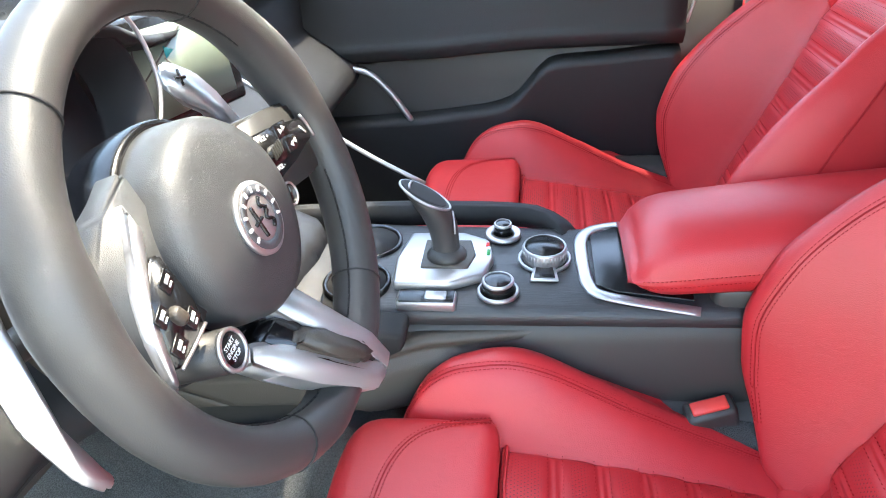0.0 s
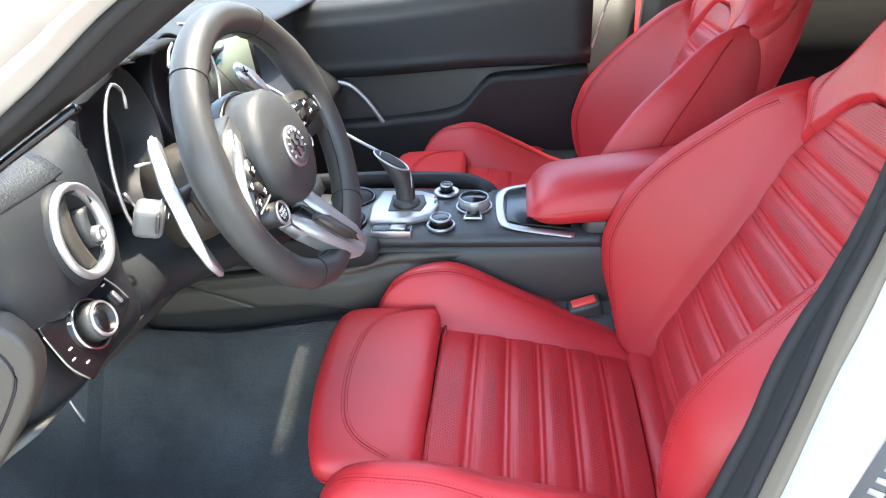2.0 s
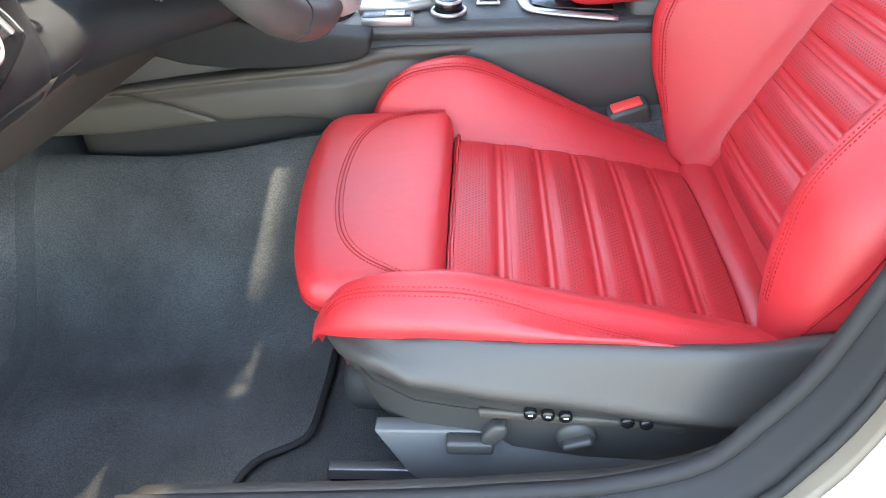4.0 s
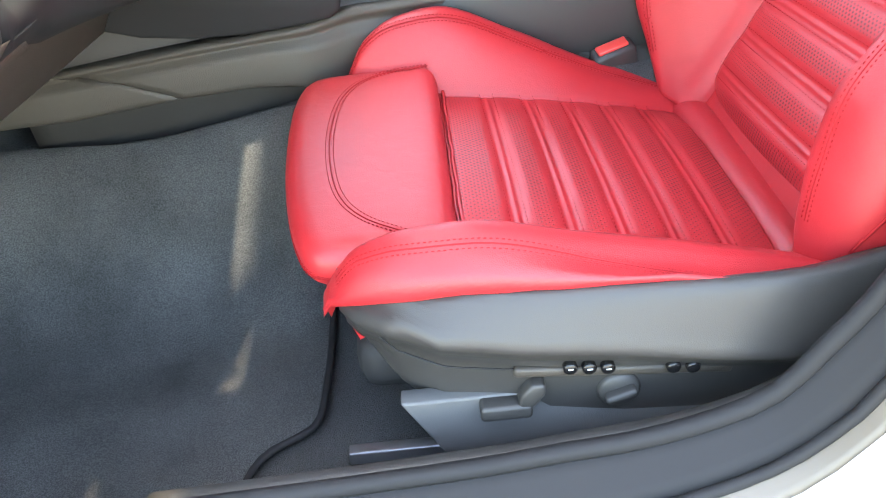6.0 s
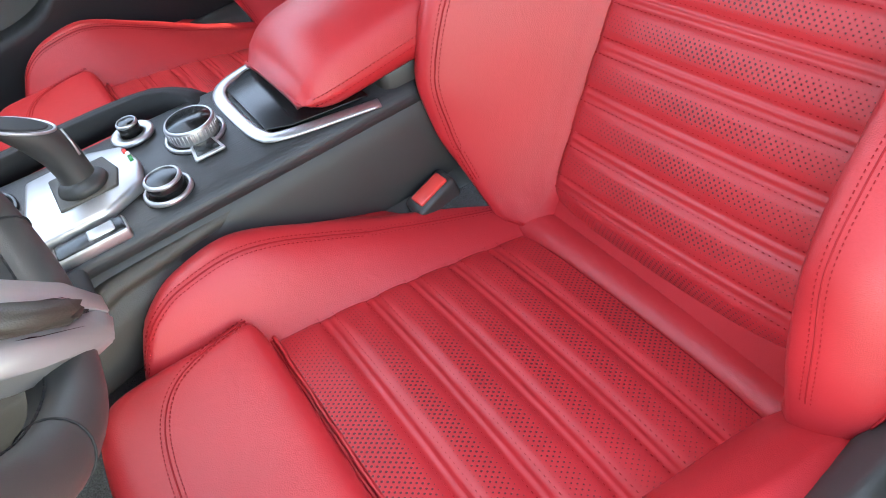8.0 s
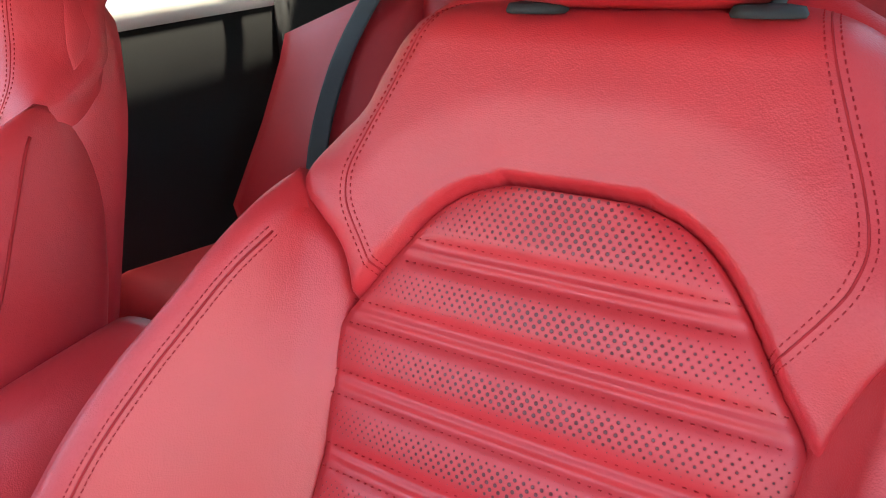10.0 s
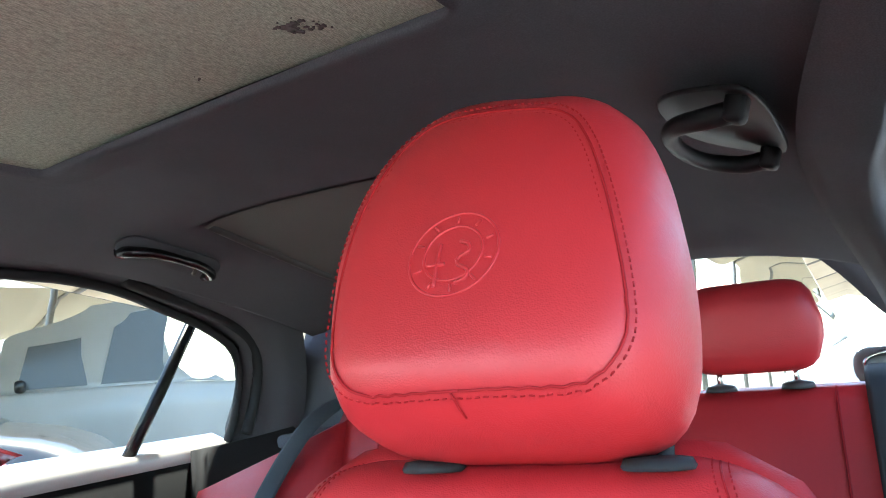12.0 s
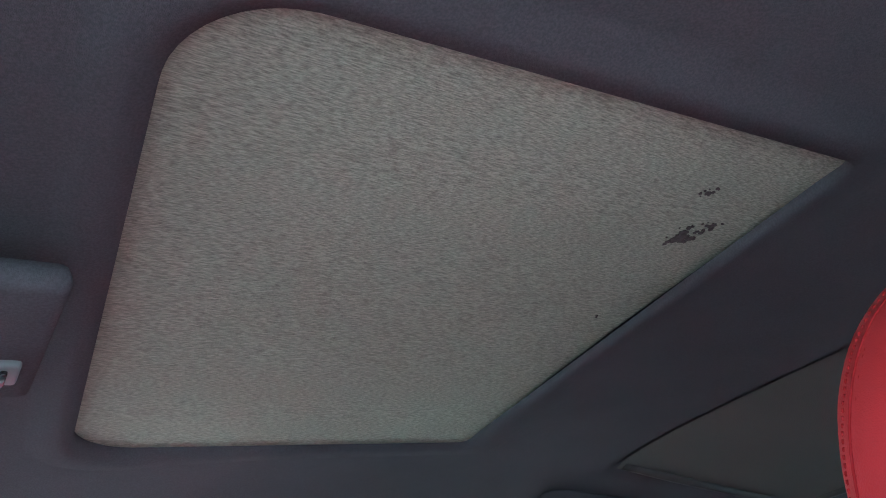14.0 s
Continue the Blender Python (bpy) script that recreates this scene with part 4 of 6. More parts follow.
# rear doors and wall on the driver side, closing the cabin behind the seat
ld = thing("rear_door_driver_side", "black trimmed rear door on the driver side", "car door")
strip("door_panel", [(0.60, -0.38, 0.30), (1.40, -0.38, 0.40)], [(0.60, -0.40, 0.97), (1.52, -0.40, 0.995)], (0, -0.06, 0), black_plastic, ld)
g = strip("window_pane", [(0.60, -0.41, 0.97), (1.53, -0.41, 0.99)], [(0.66, -0.30, 1.33), (1.45, -0.33, 1.22)], (0, -0.004, 0), tinted, ld, "side glass darkened to dim the cabin", n=8)
g.visible_shadow = False

# grab handles
def grab(m, k, dy):
    h = thing("grab_handle", "black plastic ceiling grab handle", "grab handle", "ceiling grab handles")
    o = [(x, y) for x, y in closed_curve([(-0.115, 0), (-0.09, 0.024), (0, 0.026), (0.09, 0.024), (0.115, 0), (0.09, -0.022), (0, -0.024), (-0.09, -0.022)], 40)]
    prism("handle_base", o, 0.006, pose(0, 0, 0), liner, h, bevel=0.002)
    tube("handle_bar", smooth_line([(-0.095, 0.012 - dy, 0.002), (-0.09, 0, 0.028 * k), (-0.05, dy - 0.012, 0.042 * k), (0.04, dy - 0.012, 0.042 * k), (0.09, 0, 0.030 * k), (0.098, 0.012 - dy, 0.002)], 24), [0.011 - 0.003 * abs(math.sin(i / 23 * math.pi)) for i in range(24)], gloss_black, h, n=10)
    tube("coat_hook", smooth_line([(0.05, 0.008, 0.004), (0.05, 0.0, 0.02), (0.05, -0.008, 0.022)], 8), 0.004, black_plastic, h, n=6)
    h.matrix_world = m
    return h


grab(basis((1.12, 0.832, 1.343), (0.99, 0.03, -0.13), (0, -0.55, -0.84)), 0.62, 0.030)
handle_black = material("matt_black_handle", (0.006, 0.006, 0.007), 0.5, spec=0.3)
g2 = thing("grab_handle", "black plastic ceiling grab handle in its dark recess", "grab handle", "ceiling grab handles")
prism("handle_base", closed_curve([(-0.125, -0.02), (-0.118, 0.035), (-0.075, 0.078), (0.0, 0.088), (0.075, 0.078), (0.118, 0.035), (0.125, -0.02), (0.0, -0.03)], 48), 0.006, pose(0, 0, 0.018), handle_black, g2, bevel=0.002)
tube("handle_bar", smooth_line([(-0.106, -0.004, 0.004), (-0.104, 0.022, -0.004), (-0.080, 0.055, -0.008), (-0.03, 0.070, -0.010), (0.03, 0.070, -0.010), (0.080, 0.055, -0.008), (0.104, 0.022, -0.004), (0.106, -0.004, 0.004)], 40), [0.012 - 0.003 * math.sin(i / 39 * math.pi) for i in range(40)], handle_black, g2, n=12)
tube("coat_hook", smooth_line([(-0.055, 0.02, 0.012), (-0.055, 0.03, 0.0), (-0.055, 0.04, 0.002)], 8), 0.004, handle_black, g2, n=6)
for x in (-0.106, 0.106):
    block("handle_foot", (0.026, 0.022, 0.030), pose(x, -0.008, 0.008), handle_black, g2, bevel=0.006)
g2.matrix_world = basis((1.040, -0.117, 1.328), (0.99, -0.045, -0.03), (0, -0.28, 0.96))

# overhead console
oc = thing("overhead_console", "black overhead console with reading lamp", "overhead console")
block("console_body", (0.12, 0.16, 0.02), pose(0.165, YC, 1.352), liner, oc, bevel=0.008)
block("reading_lamp", (0.034, 0.030, 0.008), pose(0.196, 0.362, 1.341), material("grey_lamp_lens", (0.16, 0.18, 0.18), 0.4), oc, bevel=0.003)
for i in range(3):
    block("lamp_rib", (0.004, 0.02, 0.004), pose(0.188 + 0.008 * i, 0.362, 1.336), gloss_black, oc, bevel=0.001)

# ---- driver door opening ----
ap = tagged(thing("front_pillar", "white painted windscreen pillar with black inner lining", "windscreen pillar"), kind="structure")
A_IN = [(-0.75, -0.41, 0.740), (-0.286, -0.39, 1.034), (-0.187, -0.39, 1.096), (-0.106, -0.39, 1.150), (0.08, -0.37, 1.265), (0.3, -0.33, 1.355), (0.9, -0.30, 1.365)]
A_MID = [(-0.75, -0.45, 0.720), (-0.26, -0.42, 1.061), (-0.192, -0.42, 1.111), (-0.134, -0.42, 1.154), (0.06, -0.40, 1.285), (0.3, -0.35, 1.380), (0.9, -0.32, 1.385)]
A_OUT = [(-0.75, -0.50, 0.760), (-0.221, -0.46, 1.109), (-0.183, -0.46, 1.135), (-0.147, -0.46, 1.158), (0.06, -0.435, 1.300), (0.3, -0.38, 1.405), (0.9, -0.36, 1.410)]
off = lambda p, dx, dy, dz: (p[0] + dx, p[1] + dy, p[2] + dz)
strip("pillar_skin", A_OUT, [off(p, -0.03, -0.04, 0.10) for p in A_OUT], (0, 0.03, 0.02), white_paint, ap, n=40)
strip("pillar_flange", A_MID, [off(p, 0, 0.002, 0.001) for p in A_OUT], (-0.01, 0.02, 0.03), white_paint, ap, n=40)
strip("pillar_seal", [off(p, 0.003, 0.002, -0.003) for p in A_IN], A_MID, (-0.01, 0.02, 0.03), rubber, ap, n=40)
tube("seal_bead", smooth_line([off(p, 0.004, -0.003, 0.0) for p in A_MID], 50), 0.006, rubber, ap, n=8)
strip("pillar_lining", A_IN[:6], [off(p, -0.05, 0.05, 0.05) for p in A_IN[:6]], (-0.01, 0, 0.02), dark_plastic, ap, n=40)
tube("lining_slot", [(-0.36, -0.397, 0.975), (-0.28, -0.394, 1.026), (-0.21, -0.394, 1.070)], 0.006, gloss_black, ap, n=8, flat=0.6)
bp_ = tagged(thing("centre_pillar", "white painted door pillar with black rubber seal", "door pillar"), kind="structure")
B_IN = [(-0.30, -0.325, 0.415), (-0.10, -0.325, 0.425), (0.002, -0.325, 0.432), (0.05, -0.325, 0.438), (0.133, -0.327, 0.45), (0.212, -0.33, 0.482), (0.25, -0.33, 0.53), (0.281, -0.33, 0.58), (0.305, -0.333, 0.655), (0.320, -0.335, 0.71), (0.333, -0.337, 0.76), (0.343, -0.337, 0.81), (0.358, -0.337, 0.86), (0.376, -0.337, 0.905), (0.398, -0.337, 0.98), (0.43, -0.34, 1.15), (0.50, -0.33, 1.33)]
B_MID = [(-0.30, -0.37, 0.388), (-0.05, -0.37, 0.395), (0.10, -0.37, 0.412), (0.20, -0.37, 0.445), (0.252, -0.37, 0.488), (0.272, -0.37, 0.52), (0.294, -0.37, 0.562), (0.309, -0.37, 0.605), (0.33, -0.37, 0.704), (0.351, -0.37, 0.80), (0.37, -0.37, 0.90), (0.387, -0.37, 0.964), (0.42, -0.37, 1.13), (0.50, -0.345, 1.32)]
B_OUT = [(-0.30, -0.40, 0.375), (-0.05, -0.395, 0.38), (0.12, -0.392, 0.402), (0.22, -0.392, 0.444), (0.275, -0.392, 0.508), (0.293, -0.392, 0.538), (0.308, -0.392, 0.577), (0.325, -0.392, 0.63), (0.348, -0.392, 0.723), (0.370, -0.392, 0.838), (0.388, -0.392, 0.913), (0.42, -0.39, 1.08), (0.50, -0.365, 1.31)]
strip("pillar_lining", [off(p, 0.09, 0.03, -0.03) for p in B_IN], B_IN, (0.02, 0.02, 0), black_plastic, bp_, n=50)
strip("door_seal", B_IN, B_MID, (0.02, 0.02, -0.01), rubber, bp_, "black rubber door seal", n=60)
tube("seal_bead", smooth_line([off(p, 0.0, -0.002, 0) for p in B_MID], 60), 0.005, rubber, bp_, n=8)
# White painted flange; the shade on it is put into the taupe colour.
strip("door_flange", [off(p, 0.001, 0, 0) for p in B_MID], B_OUT, (0.02, 0.02, -0.01), material("shaded_flange", (0.13, 0.11, 0.085), 0.4), bp_, "white flange beside the seal, shade put into its taupe colour", n=60)
tube("seal_bead", smooth_line([off(p, 0.002, -0.002, 0) for p in B_IN], 60), 0.008, rubber, bp_, n=8)
strip("pillar_skin", [off(p, -0.001, 0, 0) for p in B_OUT], [off(p, 0.13, -0.05, -0.05) for p in B_OUT], (0.02, 0.02, -0.01), white_paint, bp_, n=50)
LBF = basis((0.409, -0.412, 0.800), (0.19, -0.03, 0.97), (-0.36, -0.93, 0.04))
lbl = prism("pillar_label", [(-0.075, -0.050), (0.075, -0.050), (0.070, -0.004), (-0.075, 0.004)], 0.0006, LBF, material("label_grey", (0.10, 0.10, 0.105), 0.5), bp_, "dark printed label with pale bars", bevel=0)
for k_ in range(20):
    block("label_bar", (0.006, 0.006 + 0.003 * (k_ % 3), 0.0006), LBF @ pose(-0.062 + 0.013 * (k_ // 2), -0.012 - 0.018 * (k_ % 2), 0.0010), material("label_print", (0.30, 0.30, 0.30), 0.5) if k_ == 0 else bpy.data.materials["label_print"], lbl, bevel=0)
sl = tagged(thing("door_sill", "black plastic door sill tread", "door sill"), kind="structure")
block("sill_tread", (1.0, 0.10, 0.03), pose(-0.55, -0.385, 0.385, 8, 0, 0), dark_plastic, sl, bevel=0.012)
block("sill_skin", (1.6, 0.08, 0.16), pose(-0.35, -0.47, 0.33), white_paint, sl, bevel=0.03, seg=4)

# ---- passenger front door, seen across the cabin ----
pd = thing("front_passenger_door", "black front passenger door panel with silver speaker trim", "car door")
DY = 0.99
door_skin = material("black_door_skin", (0.022, 0.022, 0.023), 0.55, grain=0.35, scale=800, spec=0.35)
strip("door_panel", [(-0.75, DY, 0.30), (0.0, DY, 0.30), (0.40, DY, 0.32)], [(-0.75, DY + 0.03, 0.95), (0.0, DY + 0.03, 0.97), (0.40, DY + 0.03, 0.975)], (0, 0.06, 0), black_plastic, pd)
# upper panel swells out, breaks at a crease, and the lower panel has a pocket with a raised lip
rs = []
for x in np.linspace(-0.75, 0.295, 24):
    zc = float(np.interp(x, [-0.75, -0.17, 0.0, 0.295], [0.80, 0.826, 0.840, 0.847]))
    zr = float(np.interp(x, [-0.75, -0.17, 0.08, 0.295], [0.90, 0.943, 0.972, 0.985]))
    c = smooth_line([(DY - 0.004, zc - 0.03), (DY - 0.020, zc - 0.010), (DY - 0.022, zc + 0.002), (DY - 0.017, zc + 0.010), (DY - 0.018, 0.5 * zc + 0.5 * zr), (DY - 0.020, zr - 0.012), (DY - 0.014, zr + 0.004), (DY - 0.008, zr + 0.03), (DY + 0.015, zr + 0.045)], 26)
    rs.append([np.array((x, a, b)) for a, b in c] + [np.array((x, DY + 0.05, zr)), np.array((x, DY + 0.05, zc - 0.03))])
rings("upper_panel", rs, door_skin, pd, "soft black upper door panel with a crease")
lipp = smooth_line([(0.29, 0.810), (0.152, 0.797), (0.060, 0.789), (0.028, 0.766), (-0.011, 0.721), (-0.05, 0.702), (-0.10, 0.693), (-0.22, 0.680), (-0.40, 0.670), (-0.70, 0.665)], 60)
rs = []
for x, z in lipp:
    rs.append([np.array((x, a, b)) for a, b in [(DY + 0.02, z + 0.004), (DY - 0.014, z), (DY - 0.022, z - 0.006), (DY - 0.022, z - 0.016), (DY - 0.016, z - 0.03), (DY - 0.012, 0.34), (DY + 0.02, 0.34)]])
rings("lower_panel", rs, door_skin, pd, "black grained lower door pocket panel")
tube("speaker_trim", smooth_line([(-0.42, DY - 0.012, 0.782), (-0.36, DY - 0.014, 0.781), (-0.306, DY - 0.014, 0.774), (-0.265, DY - 0.014, 0.738), (-0.238, DY - 0.014, 0.700), (-0.222, DY - 0.014, 0.675)], 24), 0.0065, silver, pd, n=8)
tagged(strip("wall_passenger_pillar", [(0.42, 1.0, 0.30), (0.42, 1.0, 0.97), (0.50, 0.96, 1.33)], [(0.54, 1.0, 0.30), (0.54, 1.0, 0.97), (0.60, 0.96, 1.33)], (0, 0.06, 0), dark_plastic, n=20), "dark plastic centre pillar lining", "pillar lining", kind="structure")
# Pale line along the gap between door and pillar, built as a thin tube.
tube("door_gap_line", [(0.297, DY - 0.008, 0.855), (0.315, DY - 0.006, 0.919), (0.333, DY - 0.004, 0.977), (0.36, DY + 0.01, 1.10)], 0.0035, white_paint, pd, n=6)

# ---- seats ----
driver = build_seat(-1)
tagged(driver, "red leather driver sports seat with black plastic base", "car seat", "front seats")
LOW.clear()
pas = build_seat(1)
# the passenger backrest stands a little more upright
UP = Matrix.Translation((0.313, 0, 0.478)) @ pose(0, 0, 0, 0, -3.4, 0) @ Matrix.Translation((-0.313, 0, -0.51))
for ch in pas.children:
    if ch.name.split(".")[0] in ("back_cushion", "back_shell", "shoulder_panel", "back_bolster", "headrest", "headrest_post"):
        ch.matrix_basis = UP @ ch.matrix_basis
    if ch.name.split(".")[0] == "headrest":
        ch.matrix_basis = Matrix.Translation(Vector(BD) * -0.034) @ ch.matrix_basis
pas.matrix_basis = pose(0.003, 0.70, 0.047)
tagged(pas, "red leather passenger sports seat beside the centre console", "car seat", "front seats")

# rear bench
rsn = thing("rear_bench", "red leather rear bench seat", "rear seat")


def rear_ring(y, s):
    e = 1 - 0.12 * s
    return [np.array(q) for q in [(1.22, y, 0.52), (1.20, y, 0.56), (1.27, y, 0.62), (1.33, y, 0.76), (1.40, y, 0.93 * e + 0.93 * (1 - e)), (1.425, y, 1.005), (1.445, y, 1.026), (1.475, y, 1.03), (1.50, y, 1.01), (1.50, y, 0.55)]]


rings("backrest", [rear_ring(y, 0) for y in np.linspace(-0.24, 0.72, 30)], red, rsn)
for y0, y1 in ((0.70, 0.97),):
    rs = []
    for q in np.linspace(0, 1, 14):
        y = y0 + (y1 - y0) * q
        h = math.sin(min(1, q * 1.6) * math.pi / 2)
        rs.append([np.array(p) for p in [(1.18 - 0.06 * h, y, 0.50), (1.17 - 0.07 * h, y, 0.60), (1.26 - 0.055 * h, y, 0.72 + 0.02 * h), (1.36 - 0.045 * h - 0.04 * q, y, 0.92 - 0.07 * q), (1.42 - 0.02 * h - 0.10 * q, y, 1.01 - 0.11 * q), (1.455 - 0.10 * q, y, 1.022 - 0.12 * q), (1.50, y, 0.99 - 0.12 * q), (1.50, y, 0.50)]])
    rings("side_bolster", rs, red, rsn)
block("seat_cushion", (0.50, 1.26, 0.14), pose(1.02, YC, 0.49, 0, 6, 0), red, rsn, bevel=0.05, seg=4)
for y in (-0.155, 0.62, 0.08):
    tube("seam", [(x + (-0.004), y, z) for x, z in [(1.27, 0.62), (1.33, 0.76), (1.40, 0.93), (1.425, 1.005), (1.445, 1.027)]], 0.002, red_dark, rsn, n=6)
for yc in (-0.050, 0.58):
    rs = []
    for q in np.linspace(-1, 1, 21):
        e = max(0.05, 1 - abs(q) ** 7) ** 0.5
        y = yc + 0.100 * q
        rs.append([np.array((1.44 + a * (0.6 + 0.4 * e), y, 1.115 + (b - 1.115) * e)) for a, b in closed_curve([(-0.03, 1.058), (-0.045, 1.10), (-0.042, 1.16), (-0.02, 1.188), (0.03, 1.186), (0.05, 1.15), (0.045, 1.08), (0.02, 1.056)], 28)])
    h = rings("headrest", rs, red, rsn)
    for dy in (-0.055, 0.055):
        po = tube("headrest_post", [(1.45, yc + dy, 1.01), (1.45, yc + dy, 1.08)], 0.005, chrome, h, n=8)
        lathe("collar", [(0, 0), (0.024, 0), (0.022, 0.008), (0.008, 0.012), (0, 0.012)], pose(1.45, yc + dy, 1.027), black_plastic, h, n=20)
rsn.matrix_world = pose(0, 0, 0.016)
# rear belts
for pts, lab in (([(1.62, 0.80, 1.06), (1.50, 0.73, 1.07), (1.43, 0.722, 1.064), (1.372, 0.755, 1.022), (1.322, 0.795, 0.94), (1.258, 0.812, 0.845), (1.175, 0.80, 0.72), (1.09, 0.74, 0.60)], "black rear seat belt over the seat shoulder"), ([(1.58, -0.222, 1.066), (1.47, -0.218, 1.062), (1.42, -0.217, 1.036), (1.375, -0.217, 0.955), (1.31, -0.217, 0.80), (1.25, -0.217, 0.66)], "black rear seat belt beside the parcel shelf outlet")):
    b = tube("seat_belt", smooth_line(pts, 30), 0.024, belt_m, None, n=8, flat=0.08, up=(-0.8, 0, 0.6))
    tagged(b, lab, "seat belt", "rear seat belts")
bz = thing("belt_outlet", "grey parcel shelf belt outlet with chrome ring", "belt outlet")
block("housing", (0.10, 0.11, 0.06), pose(1.62, -0.235, 1.062), material("grey_shelf_cloth", (0.22, 0.21, 0.20), 0.9), bz, bevel=0.025, seg=4)
tube("chrome_ring", [(1.566, -0.235 + 0.038 * math.cos(a), 1.068 + 0.016 * math.sin(a)) for a in np.linspace(0, 2 * math.pi, 28, endpoint=False)], 0.003, chrome, bz, n=6, loop=True)

# ---- centre console ----
con = thing("centre_console", "black centre console with dark wood grain top", "centre console")
wood = material("dark_ash_veneer", (0.035, 0.036, 0.038), 0.42, vary=0.2)
wt = wood.node_tree
wv = wt.nodes.new("ShaderNodeTexNoise")
wm = wt.nodes.new("ShaderNodeMapping")
wc = wt.nodes.new("ShaderNodeTexCoord")
wm.inputs["Scale"].default_value = (8, 160, 160)
wt.links.new(wc.outputs["Object"], wm.inputs["Vector"])
wt.links.new(wm.outputs[0], wv.inputs["Vector"])
wb = wt.nodes.new("ShaderNodeBump")
wb.inputs["Strength"].default_value, wb.inputs["Distance"].default_value = 0.5, 0.001
wt.links.new(wv.outputs["Fac"], wb.inputs["Height"])
wt.links.new(wb.outputs[0], wt.nodes["Principled BSDF"].inputs["Normal"])
CY = 0.353
rs = []
for x in np.linspace(-0.55, 0.62, 40):
    zt = float(np.interp(x, [-0.55, -0.30, -0.12, 0.0, 0.25, 0.62], [0.70, 0.665, 0.66, 0.665, 0.675, 0.66]))
    w = float(np.interp(x, [-0.55, -0.2, 0.0, 0.62], [0.13, 0.112, 0.100, 0.096]))
    rs.append([np.array((x, CY + a, b)) for a, b in [(-w, 0.40), (-w - 0.004, zt - 0.07), (-w, zt - 0.03), (-w + 0.008, zt), (-w + 0.03, zt + 0.008), (w - 0.03, zt + 0.008), (w - 0.008, zt), (w, zt - 0.03), (w + 0.004, zt - 0.07), (w, 0.40)]])
rings("console_body", rs, black_plastic, con)
rs = []
for x in np.linspace(-0.22, 0.27, 30):
    w = float(np.interp(x, [-0.22, -0.1, 0.27], [0.104, 0.098, 0.090]))
    z = 0.686
    rs.append([np.array((x, CY + a, z + b)) for a, b in [(-w - 0.004, -0.02), (-w, -0.006), (-w + 0.012, 0.0), (0, 0.004), (w - 0.012, 0.0), (w, -0.006), (w + 0.004, -0.02)]])
rings("top_panel", rs, wood, con, "dark wood grain veneer panel")
ZT = 0.690
strip("side_rail", [(-0.45, 0.47, 0.685), (-0.2, 0.468, 0.700), (0.0, 0.466, 0.702), (0.045, 0.45, 0.698), (0.065, 0.42, 0.688)], [(-0.45, 0.49, 0.68), (-0.2, 0.485, 0.700), (0.0, 0.484, 0.700), (0.06, 0.472, 0.690), (0.085, 0.44, 0.682)], (0, 0, -0.03), rubber, con)
tube("grab_strut", smooth_line([(-0.42, 0.47, 0.93), (-0.30, 0.475, 0.85), (-0.20, 0.475, 0.78), (-0.12, 0.472, 0.735)], 14), 0.0032, silver, con, n=8)
# knobs
def knob(name, x, y, r, h, ring, parent, top=gloss_black):
    k = lathe(name, [(0, 0), (r * 1.02, 0), (r, h * 0.7), (r * 0.96, h * 0.92), (r * 0.86, h), (r * 0.5, h + 0.0012), (0, h + 0.0012)], pose(x, y, ZT + 0.002), top, parent)
    lathe("knob_ring", [(r * 1.12, 0), (ring, 0), (ring, 0.003), (ring - 0.0025, 0.005), (r * 1.14, 0.004)], pose(x, y, ZT), silver, k)
    lathe("knob_edge", [(r * 0.99, h * 0.80), (r * 1.03, h * 0.82), (r * 1.03, h * 0.95), (r * 0.9, h * 1.06), (r * 0.84, h * 1.02)], pose(x, y, ZT + 0.002), silver, k)
    return k


knob("drive_mode_knob", -0.012, 0.285, 0.0185, 0.016, 0.025, con)
knob("volume_knob", -0.012, 0.414, 0.0115, 0.016, 0.024, con)
ro = lathe("menu_dial", [(0, 0), (0.0265, 0), (0.0272, 0.004), (0.0272, 0.0165), (0.0262, 0.0185), (0.0248, 0.0190), (0.0245, 0.0178), (0, 0.0178)], pose(0.042, 0.357, ZT + 0.002), silver, con, "satin silver menu dial", n=48)
lathe("dial_face", [(0, 0.0178), (0.0243, 0.0178), (0.0240, 0.0188), (0, 0.0192)], pose(0.042, 0.357, ZT + 0.002), gloss_black, ro)
lathe("knob_ring", [(0.0290, 0), (0.0330, 0), (0.0330, 0.003), (0.0310, 0.0045), (0.0290, 0.003)], pose(0.042, 0.357, ZT), silver, ro)
for k_ in range(40):
    a = 2 * math.pi * k_ / 40
    block("dial_rib", (0.0010, 0.0016, 0.010), pose(0.042 + 0.0273 * math.cos(a), 0.357 + 0.0273 * math.sin(a), ZT + 0.0125, 0, 0, math.degrees(a)), silver, ro, bevel=0)
prism("back_key", [(-0.017, -0.05), (0.017, -0.05), (0.013, -0.02), (-0.013, -0.02)], 0.004, pose(0.042, 0.357, ZT), silver, con, bevel=0.0015)
prism("back_key_face", [(-0.013, -0.047), (0.013, -0.047), (0.010, -0.022), (-0.010, -0.022)], 0.0055, pose(0.042, 0.357, ZT), gloss_black, con, bevel=0.0015)
# bracket shaped silver trim and tray in front of the armrest
brk = smooth_line([(0.215, 0.450, ZT), (0.125, 0.438, ZT), (0.092, 0.415, ZT), (0.088, 0.36, ZT), (0.095, 0.30, ZT), (0.118, 0.280, ZT), (0.215, 0.259, ZT - 0.003)], 48)
tube("tray_trim", brk, 0.0085, silver, con, n=10, flat=0.35)
